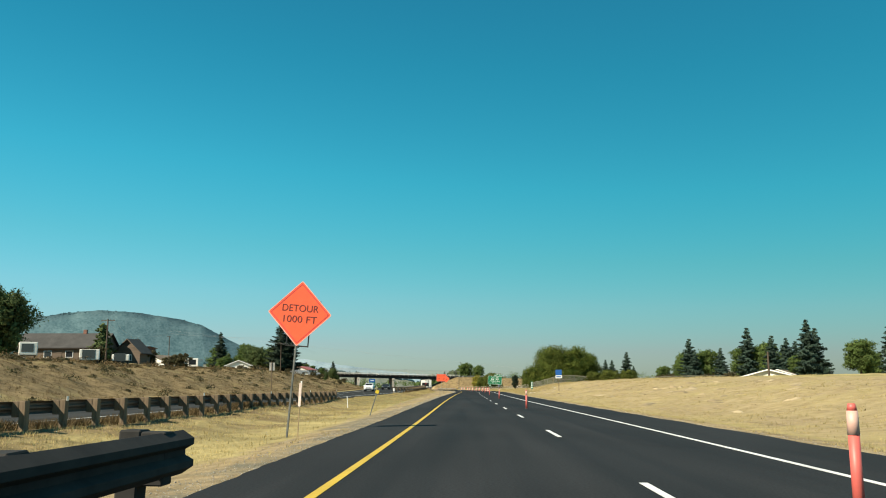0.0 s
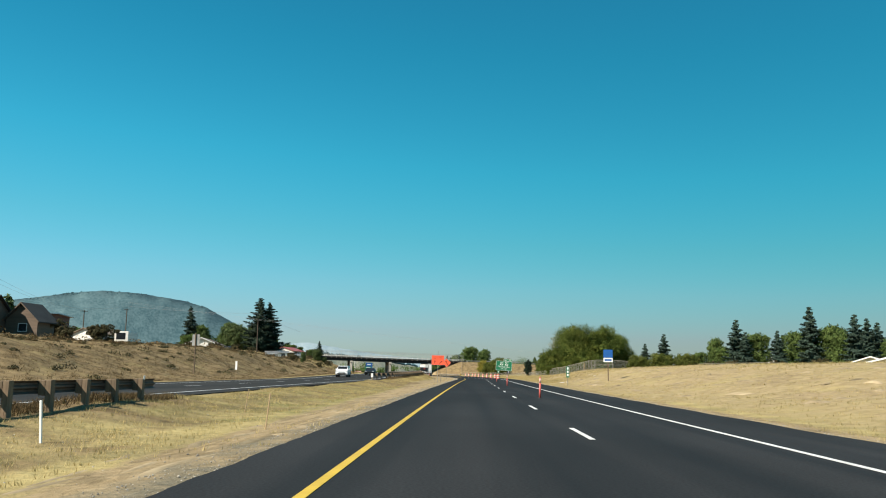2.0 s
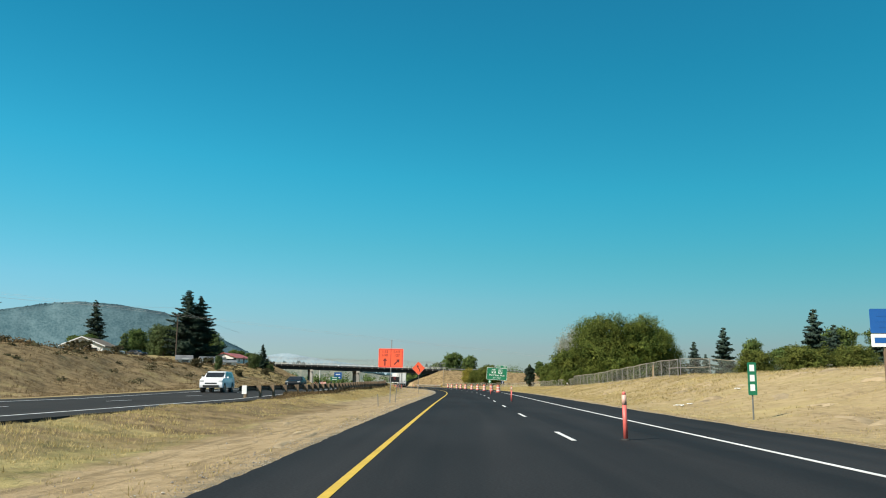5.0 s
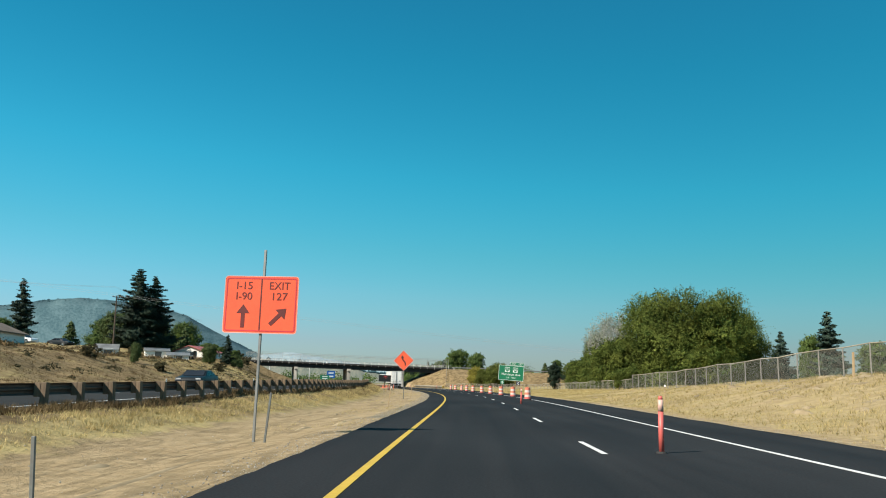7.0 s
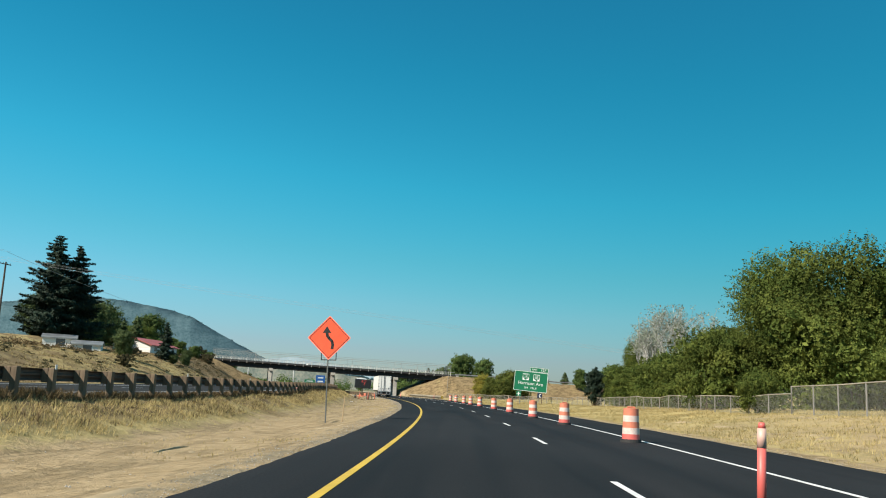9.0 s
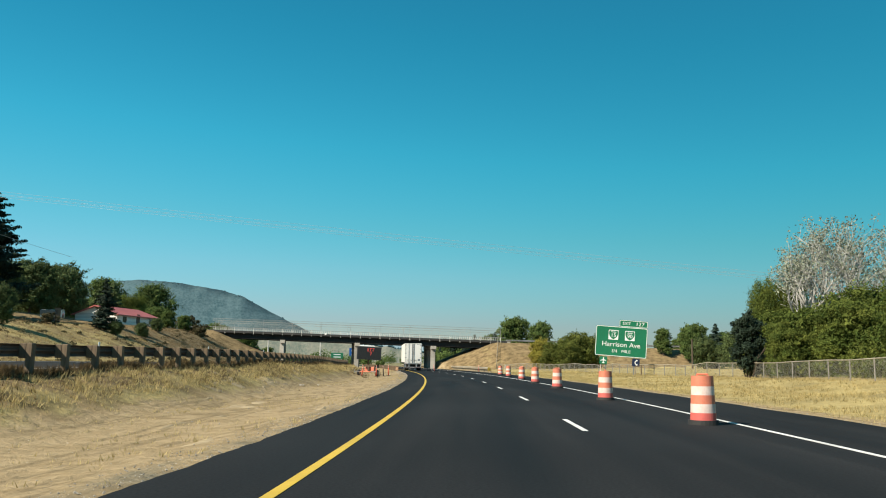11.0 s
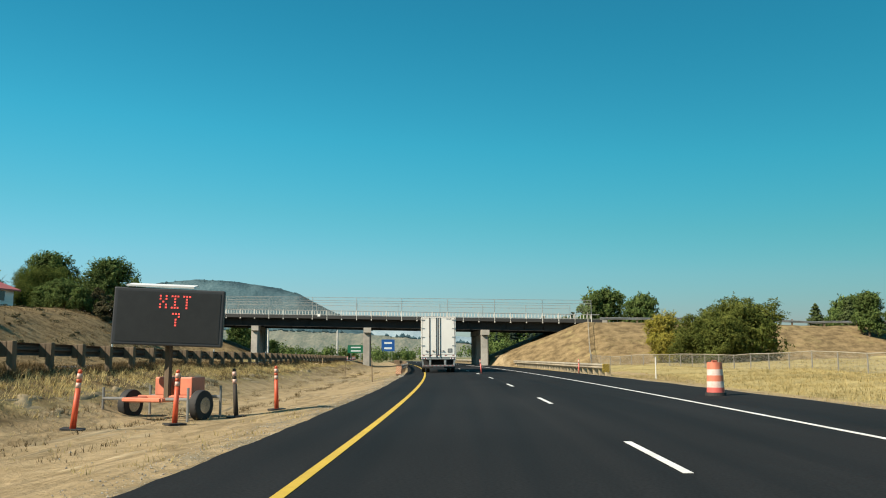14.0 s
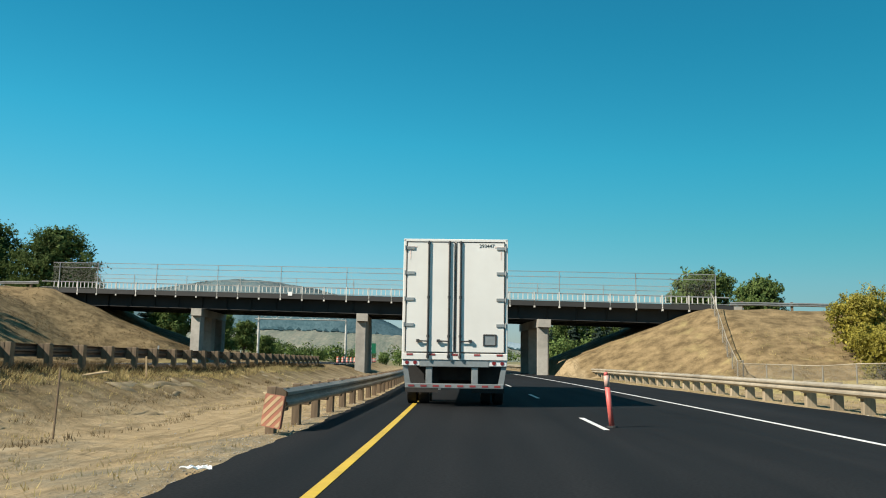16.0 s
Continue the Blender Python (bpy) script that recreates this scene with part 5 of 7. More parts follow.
# ---- bridge over the highway ----
def bridge():
    top = thing("overpass_bridge", Matrix(), "concrete and dark steel overpass with a fenced walkway railing", "bridge")
    ax, ay = DECK_A
    bx, by = DECK_B
    d = Vector((bx - ax, by - ay, 0))
    L = d.length
    d.normalize()
    q = Vector((-0.26, 0.966, 0))  # skewed to run with the highway
    rise = 0.0275

    def P(u, v, z):
        return Vector((ax, ay, 0)) + d * u + q * v + Vector((0, 0, 6.1 + rise * u + z))

    def beam(bm, u0, u1, v0, v1, z0, z1, pieces=1):
        for k in range(pieces):
            ua, ub = u0 + (u1 - u0) * k / pieces, u0 + (u1 - u0) * (k + 1) / pieces
            c = [P(u, v, z) for u in (ua, ub) for v in (v0, v1) for z in (z0, z1)]
            vs = [bm.verts.new(p) for p in c]
            for f in ((0, 1, 3, 2), (4, 6, 7, 5), (0, 4, 5, 1), (2, 3, 7, 6), (0, 2, 6, 4), (1, 5, 7, 3)):
                bm.faces.new([vs[i] for i in f])

    W = 12.0
    bm = bmesh.new()
    beam(bm, -2.2, L + 2.2, 0, W, -0.28, 0)
    part("deck", bm, M_CONC, top)
    bm = bmesh.new()
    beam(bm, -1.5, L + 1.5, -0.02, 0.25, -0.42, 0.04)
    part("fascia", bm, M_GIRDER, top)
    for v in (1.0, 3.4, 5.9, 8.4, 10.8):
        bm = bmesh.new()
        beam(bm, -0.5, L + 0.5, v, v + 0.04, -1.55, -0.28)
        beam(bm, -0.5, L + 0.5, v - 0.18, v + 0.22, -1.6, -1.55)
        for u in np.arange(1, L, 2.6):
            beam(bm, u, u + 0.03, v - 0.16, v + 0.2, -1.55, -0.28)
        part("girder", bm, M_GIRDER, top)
    # piers
    for u in (14.4, 31.3, 48.2):
        zc = -1.6
        pier = None
        bm = bmesh.new()
        beam(bm, u - 0.55, u + 0.55, 0.0, W, zc - 0.7, zc)
        pier = part("pier_cap", bm, M_CONC, top)
        for v in (0.5, 5.6, 10.7):
            bm = bmesh.new()
            b = P(u, v + 0.4, zc - 0.7)
            z0 = float(land(np.array([b.x]), np.array([b.y]))[0]) - 0.6
            box(bm, (b.x, b.y, (b.z + z0) / 2), (1.0, 0.85, b.z - z0))
            soft(bm, 0.05, 1)
            part("column", bm, M_CONC, top)
    for u in (-2.2, L + 0.8):
        bm = bmesh.new()
        beam(bm, u, u + 1.4, 0, W, -3.2, -0.28)
        part("abutment", bm, M_CONC, top)
    # railing and throw fence on both sides
    for v, near in ((0.08, True), (W - 0.12, False)):
        bm = bmesh.new()
        for z, h in ((0.66, 0.09), (0.10, 0.04)):
            beam(bm, -1.2, L + 1.2, v, v + 0.06, z, z + h)
        part("rail", bm, M_GALV, top)
        bm = bmesh.new()
        for z in (2.15, 2.62):
            beam(bm, -0.2, L, v, v + 0.05, z, z + 0.05)
        part("fence_rail", bm, M_GALV, top)
        for i, u in enumerate(np.arange(-0.1, L + 0.5, 2.2)):
            bm2 = bmesh.new()
            beam(bm2, u - 0.045, u + 0.045, v - 0.10, v - 0.01, -0.55 if near else 0.0, 0.8)
            beam(bm2, u - 0.07, u + 0.07, v - 0.13, v - 0.01, -0.58 if near else 0.0, -0.42 if near else 0.1)
            part("rail_post", bm2, M_RAILING, top)
            if i % 3 == 0 or u > L - 2:
                bm2 = bmesh.new()
                beam(bm2, u - 0.03, u + 0.03, v - 0.07, v - 0.01, 0.8, 2.66)
                part("fence_post", bm2, M_GALV, top)
        bm = bmesh.new()
        beam(bm, 0, 0.075, v + 0.01, v + 0.05, 0.10, 0.70)
        b1 = part("baluster", bm, M_RAILING, top)
        for u in np.arange(0.44, L, 0.44):
            again(b1, top, Matrix.Translation(d * u + Vector((0, 0, rise * u))))
        uvs = [(0, 0), (L, 0), (L, 1.65), (0, 1.65)]
        ob = raw("fence_mesh", [P(0, v + 0.025, 0.76), P(L, v + 0.025, 0.76), P(L, v + 0.025, 2.62), P(0, v + 0.025, 2.62)], [[0, 1, 2, 3]], M_FINE_FENCE, top)
        lay = ob.data.uv_layers.new(name="along")
        lay.data.foreach_set("uv", np.array(uvs, np.float32).ravel())
    # small white plate on the railing
    bm = bmesh.new()
    c = P(38.5, -0.06, 0.05)
    box(bm, c, (0.42, 0.02, 0.36))
    part("plate", bm, M_WHITE, top)
    return top


bridge()
# guardrails of the road over the bridge
def rail_over(x0, x1, y, side):
    top = thing("guardrail", Matrix(), "galvanised guardrail on wooden posts on the bridge approach", "guardrail", "guardrails on the bridge road")
    n = int(abs(x1 - x0) / 1.9)
    bm = bmesh.new()
    rows = []
    for i in range(n + 1):
        xa = x0 + (x1 - x0) * i / n
        za = float(land(np.array([xa]), np.array([y]))[0])
        sec = [(du, dz) for du, dz in w_section()]
        rows.append([bm.verts.new((xa, y - side * (0.12 + du), za + 0.38 + dz)) for du, dz in sec + [(du - 0.012, dz) for du, dz in sec[::-1]]])
    for ra, rb in zip(rows[:-1], rows[1:]):
        for k in range(len(ra)):
            q = (k + 1) % len(ra)
            bm.faces.new((ra[k], ra[q], rb[q], rb[k]))
    bmesh.ops.recalc_face_normals(bm, faces=bm.faces)
    part("beam", bm, M_GALV, top)
    for i in range(0, n, 2):
        xa = x0 + (x1 - x0) * (i + 0.5) / n
        za = float(land(np.array([xa]), np.array([y]))[0])
        bm = bmesh.new()
        box(bm, (xa, y, za + 0.2), (0.2, 0.18, 1.1))
        part("post", bm, M_WOOD_POST, top)


rail_over(-9.5, 34, 409.9, 1)
rail_over(-77, -110, 411.0, 1)


# ---- chain-link fences ----
def chain_fence(label, pts, height, spacing=3.0, group="chain-link fences"):
    """pts: plan points; the fence follows the ground."""
    top = thing("chain_link_fence", Matrix(), label, "fence", group)
    P = [np.array(p, float) for p in pts]
    line = [P[0]]
    for a, b in zip(P[:-1], P[1:]):
        k = max(1, int(round(np.linalg.norm(b - a) / spacing)))
        line += [a + (b - a) * (i + 1) / k for i in range(k)]
    line = np.array(line)
    z = land(line[:, 0], line[:, 1])
    bm = bmesh.new()
    rod(bm, (0, 0, -0.3), (0, 0, height + 0.04), 0.038, seg=8)
    p0 = part("fence_post", bm, M_DULL_RAIL, top)
    p0.matrix_basis = Matrix.Translation((line[0][0], line[0][1], z[0]))
    for i in range(1, len(line)):
        again(p0, top, Matrix.Translation((line[i][0], line[i][1], z[i])))
    for i in range(len(line) - 1):
        bm = bmesh.new()
        rod(bm, (line[i][0], line[i][1], z[i] + height), (line[i + 1][0], line[i + 1][1], z[i + 1] + height), 0.028, seg=6)
        part("top_rail", bm, M_CREAM_RAIL, top)
    run = np.concatenate([[0], np.cumsum(np.linalg.norm(np.diff(line, axis=0), axis=1))])
    v, f, uv = [], [], []
    for i in range(len(line)):
        v += [(line[i][0], line[i][1], z[i] + 0.03), (line[i][0], line[i][1], z[i] + height)]
        uv += [(run[i], 0), (run[i], height)]
    f = [[2 * i, 2 * i + 2, 2 * i + 3, 2 * i + 1] for i in range(len(line) - 1)]
    ob = raw("wire_mesh", v, f, M_FENCE, top)
    lay = ob.data.uv_layers.new(name="along")
    lay.data.foreach_set("uv", np.array(uv, np.float32)[np.array(f).ravel()].ravel())
    return top


slope_fence = chain_fence("pale chain-link fence along the top of the grassy slope", [(14.7, 175.5), (13.6, 202), (12.5, 228)], 1.42, 2.65)
chain_fence("pale chain-link fence running back from the slope", [(14.9, 175.5), (36, 178.5), (52, 180.5)], 1.42, 2.65)
# braces on both sides of the corner post
for x, y in ((14.59, 178.15), (17.53, 175.87)):
    bm = bmesh.new()
    rod(bm, (14.75, 175.5, float(land(14.7, 175.5)) + 0.72), (x, y, float(land(x, y)) + 0.72), 0.03, seg=6)
    part("brace", bm, M_CREAM_RAIL, slope_fence)
chain_fence("low chain-link fence across the dry field", [(12.5, 228), (12.0, 244), (11.5, 262), (10.9, 285), (8.5, 305), (4.5, 330), (0.5, 352), (-4.0, 372), (-10.8, 392.3)], 1.05)
chain_fence("chain-link fence climbing the bank to the bridge", [(-10.8, 392.3), (-11.0, 399), (-11.1, 408.6)], 1.25, 2.2)


# ---- overhead lines ----
def pole(at, height, arms, label):
    top = thing("utility_pole", at, label, "utility pole", "utility poles")
    bm = bmesh.new()
    rod(bm, (0, 0, -1), (0, 0, height), 0.17, 0.11, 10)
    part("pole", bm, M_BARK, top)
    for z in arms:
        bm = bmesh.new()
        box(bm, (0, 0.1, height - z), (2.4, 0.1, 0.12))
        for x in (-1.05, -0.4, 0.4, 1.05):
            rod(bm, (x, 0.1, height - z + 0.06), (x, 0.1, height - z + 0.22), 0.04, 0.03, 6)
        part("crossarm", bm, M_BARK, top)
    return top


def cable(a, b, sag, r=0.02, name="overhead_cable", label="thin overhead power cable", material=None):
    pts = []
    for i in range(25):
        u = i / 24
        p = Vector(a).lerp(Vector(b), u)
        p.z -= 4 * sag * u * (1 - u)
        pts.append(p)
    bm = bmesh.new()
    d = (pts[-1] - pts[0]).normalized()
    side = Vector((-d.y, d.x, 0)).normalized()
    up = d.cross(side)
    rings = [[bm.verts.new(p + side * (r * math.cos(k * 1.2566)) + up * (r * math.sin(k * 1.2566))) for k in range(5)] for p in pts]
    for ra, rb in zip(rings[:-1], rings[1:]):
        for k in range(5):
            bm.faces.new((ra[k], ra[(k + 1) % 5], rb[(k + 1) % 5], rb[k]))
    ob = part(name, bm, material or M_WIRE, None)
    return tagged(ob, label, "cable", "overhead cables")


pole(at_xy(-64.9, 144.3), 7.6, (0.3,), "weathered wooden utility pole beside a house")
pole(at_xy(-70.8, 298.7, None, 80), 10.2, (0.3,), "weathered wooden utility pole beside tall firs")
pole(at_xy(-104.6, 282.1, None, 80), 11.6, (0.3,), "weathered wooden utility pole behind the houses")
pole(at_xy(-105.7, 258.3, None, 70), 10.2, (0.3,), "weathered wooden utility pole behind the houses")
pole(at_xy(22.3, 370.5), 5.0, (), "slender wooden pole at the far end of the field")
pole(at_xy(39.8, 126.5), 3.6, (), "short wooden utility pole beside a house")
pole(at_xy(22.5, 283.8, None, 90), 4.8, (0.3,), "short wooden utility pole hidden among the willows")
for dx, dz in ((-1.0, 0.0), (-0.35, 0.35), (0.4, 0.0), (1.0, 0.3)):
    cable((-104.6 + dx * 0.2, 282.1 + dx, 19.75 + dz), (22.5 + dx * 0.2, 283.8 + dx, 5.85 + dz), 0.35, 0.006)
for dx in (-0.8, 0.8):
    cable((-70.8, 298.7 + dx, 18.3), (-104.6, 282.1 + dx, 19.0), 0.5, 0.012)
    cable((-104.6, 282.1 + dx, 19.0), (-105.7, 258.3 + dx, 16.5), 0.4, 0.012)
    cable((-105.7, 258.3 + dx, 16.5), (-64.9 + dx, 144.3, 12.9), 1.2, 0.012)
cable((-70.8, 298.7, 18.1), (-64.5, 331.0, 14.3), 0.25, 0.02, label="pale service cable running past the tall firs")


# ---- semi-trailer standing in the lane ----
def semi_trailer(at):
    top = thing("semi_trailer", at, "white semi-trailer with swing rear doors and grey steel underframe", "trailer")
    W, Z0, Z1, L = 2.59, 1.26, 4.11, 16.0
    bm = bmesh.new()
    box(bm, (0, L / 2 + 0.06, (Z0 + Z1) / 2), (W, L - 0.1, Z1 - Z0))
    soft(bm, 0.03, 2)
    part("body", bm, M_TRAILER, top)
    bm = bmesh.new()
    for x in (-W / 2 + 0.035, W / 2 - 0.035):
        box(bm, (x, 0.03, (Z0 + Z1) / 2), (0.07, 0.08, Z1 - Z0))
    box(bm, (0, 0.03, Z1 - 0.03), (W, 0.08, 0.07))
    box(bm, (0, 0.03, Z0 - 0.05), (W, 0.10, 0.16))
    soft(bm, 0.01, 1)
    part("door_frame", bm, M_TRAILER, top)
    for sx, x0, x1 in ((-1, -W / 2 + 0.08, -0.02), (1, 0.02, W / 2 - 0.08)):
        bm = bmesh.new()
        box(bm, ((x0 + x1) / 2, -0.005, (Z0 + 0.06 + Z1 - 0.08) / 2), (x1 - x0, 0.05, Z1 - Z0 - 0.14))
        soft(bm, 0.012, 2)
        door = part("door", bm, M_TRAILER, top)
        bm = bmesh.new()
        for x in (x0 + 0.006, x1 - 0.006):
            box(bm, (x, -0.028, (Z0 + Z1) / 2), (0.022, 0.012, Z1 - Z0 - 0.14))
        box(bm, ((x0 + x1) / 2, -0.028, Z1 - 0.075), (x1 - x0, 0.012, 0.022))
        part("gasket", bm, M_GASKET, door)
        for z in (Z0 + 0.72, Z0 + 1.35, Z0 + 2.0, Z0 + 2.62):
            bm = bmesh.new()
            xe = x0 if sx < 0 else x1
            box(bm, (xe - sx * 0.10, -0.04, z), (0.20, 0.025, 0.07))
            rod(bm, (xe + sx * 0.03, -0.045, z - 0.06), (xe + sx * 0.03, -0.045, z + 0.06), 0.022, seg=8)
            part("hinge", bm, M_TRAIL_STEEL, door)
    for x, hx in ((-0.66, -0.9), (-0.15, -0.4), (0.13, 0.38)):
        bm = bmesh.new()
        rod(bm, (x, -0.055, Z0 - 0.10), (x, -0.055, Z1 - 0.05), 0.024, seg=8)
        for z in (Z0 - 0.05, Z0 + 0.45, Z0 + 1.4, Z1 - 0.1):
            box(bm, (x, -0.045, z), (0.07, 0.04, 0.06))
        bar = part("lock_rod", bm, M_GASKET, top)
        bm = bmesh.new()
        rod(bm, (x, -0.075, Z0 + 0.32), (hx, -0.08, Z0 + 0.33), 0.016, seg=6)
        box(bm, (hx, -0.07, Z0 + 0.33), (0.08, 0.05, 0.07))
        part("handle", bm, M_GASKET, bar)
    for sx in (-1, 1):
        bm = bmesh.new()
        box(bm, (sx * (W / 2 - 0.2), -0.034, Z1 - 0.2), (0.26, 0.004, 0.03))
        box(bm, (sx * (W / 2 - 0.17), -0.034, Z1 - 0.36), (0.025, 0.004, 0.30))
        part("corner_tape", bm, M_REFLECT, top)
    letters("fleet_number", "293447", 0.125, (0.77, -0.034, Z1 - 0.17), M_BLACK, top)
    bm = bmesh.new()
    ring(bm, rounded(0.33, 0.29, 0.02), rounded(0.26, 0.22, 0.01), -0.045, -0.03)
    pf = part("placard_frame", bm, M_GASKET, top)
    pf.matrix_basis = Matrix.Translation((0.86, 0, Z0 + 0.36))
    bm = bmesh.new()
    box(bm, (0, -0.033, 0), (0.27, 0.006, 0.23))
    part("placard", bm, M_TRAIL_STEEL, pf)
    bm = bmesh.new()
    for i, x in enumerate(np.linspace(-1.1, 1.1, 9)):
        if i % 2 == 0:
            box(bm, (x, -0.026, Z0 - 0.0), (0.15, 0.006, 0.045))
    part("red_tape", bm, M_RED_TAPE, top)
    # rear sill, lamps, underride guard
    bm = bmesh.new()
    box(bm, (0, 0.05, Z0 - 0.20), (W - 0.9, 0.10, 0.20))
    soft(bm, 0.012, 1)
    part("rear_sill", bm, M_TRAIL_STEEL, top)
    for sx in (-1, 1):
        bm = bmesh.new()
        box(bm, (sx * (W / 2 - 0.23), 0.06, Z0 - 0.20), (0.44, 0.10, 0.16))
        soft(bm, 0.015, 1)
        h = part("lamp_housing", bm, M_WHITE, top)
        for dx in (-0.1, 0.1):
            bm = bmesh.new()
            rod(bm, (sx * (W / 2 - 0.23) + dx, 0.0, Z0 - 0.20), (sx * (W / 2 - 0.23) + dx, 0.03, Z0 - 0.20), 0.047, seg=14)
            part("tail_lamp", bm, M_RED_LENS, h)
    bm = bmesh.new()
    box(bm, (0, 0.08, 0.50), (2.40, 0.10, 0.11))
    soft(bm, 0.01, 1)
    bar = part("underride_bar", bm, M_TRAIL_STEEL, top)
    bm = bmesh.new()
    for i, x in enumerate(np.linspace(-1.05, 1.05, 8)):
        box(bm, (x, 0.026, 0.50), (0.15, 0.006, 0.045))
    part("red_tape", bm, M_RED_TAPE, bar)
    for x in (-0.62, 0.5):
        bm = bmesh.new()
        box(bm, (x, 0.1, 0.82), (0.16, 0.12, 0.60))
        soft(bm, 0.01, 1)
        part("guard_upright", bm, M_TRAIL_STEEL, top)
    for sx in (-1, 1):
        bm = bmesh.new()
        slab(bm, [(sx * 1.28, 1.02), (sx * 1.16, 1.02), (sx * 1.06, 0.50), (sx * 1.20, 0.50)], 0.06, 0.12)
        part("guard_brace", bm, M_TRAIL_STEEL, top)
        # mud flaps widened and blackened to stand in for shade in the opening
        bm = bmesh.new()
        box(bm, (sx * 0.84, 0.9, 0.66), (0.84, 0.02, 0.70))
        part("mud_flap", bm, M_RUBBER, top)
    for y in (1.7, 3.0):
        bm = bmesh.new()
        rod(bm, (-0.8, y, 0.51), (0.8, y, 0.51), 0.07, seg=10)
        part("axle", bm, M_GASKET, top)
        for x in (-1.12, -0.80, 0.80, 1.12):
            bm = bmesh.new()
            rod(bm, (x - 0.13, y, 0.51), (x + 0.13, y, 0.51), 0.51, seg=26)
            soft(bm, 0.05, 2)
            w = part("wheel", bm, M_RUBBER, top)
            bm = bmesh.new()
            rod(bm, (x - 0.135, y, 0.51), (x + 0.135, y, 0.51), 0.27, seg=18)
            part("rim", bm, M_TRAIL_STEEL, w)
    bm = bmesh.new()
    for x in (-0.5, 0.5):
        box(bm, (x, L / 2, 1.08), (0.12, L - 0.4, 0.3))
    for y in np.arange(0.6, L, 1.2):
        box(bm, (0, y, 1.15), (W - 0.1, 0.08, 0.12))
    part("underframe", bm, M_GASKET, top)
    # added dark block: stands in for the shade under the trailer's rear
    bm = bmesh.new()
    box(bm, (0, 2.3, 0.82), (1.1, 2.0, 0.5))
    soft(bm, 0.05, 1)
    part("suspension", bm, M_GASKET, top)
    for x in (-0.9, 0.9):
        bm = bmesh.new()
        box(bm, (x, 12.5, 0.6), (0.14, 0.14, 1.2))
        box(bm, (x, 12.5, 0.02), (0.3, 0.3, 0.04))
        part("landing_leg", bm, M_TRAIL_STEEL, top)
    return top


semi_trailer(at_road(357.0, -2.60, 0.0, -0.8))


# ---- vehicles ----
def car(name, at, label, paint, prof, width, wheels, r, group="", roofz=None):
    """A car body from a side outline (y along, z up), narrowed at the roof; glass, lamps and wheels are parts."""
    top = thing(name, at, label, "car", group)
    bm = bmesh.new()
    rows = []
    zs = [z for _, z in prof]
    zmin, zmax = min(zs), max(zs)
    belt = zmin + (zmax - zmin) * 0.52
    for x in (-1, -0.94, 0.94, 1):
        row = []
        for y, z in prof:
            k = 1.0 if z < belt else 1.0 - 0.20 * (z - belt) / (zmax - belt)
            edge = 0.97 if abs(x) == 1 else 1.0
            row.append(bm.verts.new((x * width / 2 * k, y * (1 if abs(x) < 1 else 0.985), zmin + (z - zmin) * edge)))
        rows.append(row)
    n = len(prof)
    for a, b in zip(rows[:-1], rows[1:]):
        for i in range(n):
            j = (i + 1) % n
            bm.faces.new((a[i], a[j], b[j], b[i]))
    bm.faces.new(list(reversed(rows[0])))
    bm.faces.new(rows[-1])
    bmesh.ops.recalc_face_normals(bm, faces=bm.faces)
    soft(bm, 0.045, 2)
    body = part("body", bm, paint, top, smooth=True)
    return top, body, belt, zmax


def wheel_set(top, ys, width, r):
    for y in ys:
        for sx in (-1, 1):
            bm = bmesh.new()
            rod(bm, (sx * (width / 2 - 0.20), y, r), (sx * (width / 2 + 0.01), y, r), r, seg=20)
            soft(bm, 0.03, 1)
            w = part("wheel", bm, M_RUBBER, top)
            bm = bmesh.new()
            rod(bm, (sx * (width / 2 - 0.25), y, r + 0.03), (sx * (width / 2 + 0.004), y, r + 0.03), r * 1.22, seg=20)
            part("wheel_arch", bm, M_GASKET, top)
            bm = bmesh.new()
            rod(bm, (sx * (width / 2 - 0.02), y, r), (sx * (width / 2 + 0.02), y, r), r * 0.6, seg=14)
            part("rim", bm, M_CHROME, w)


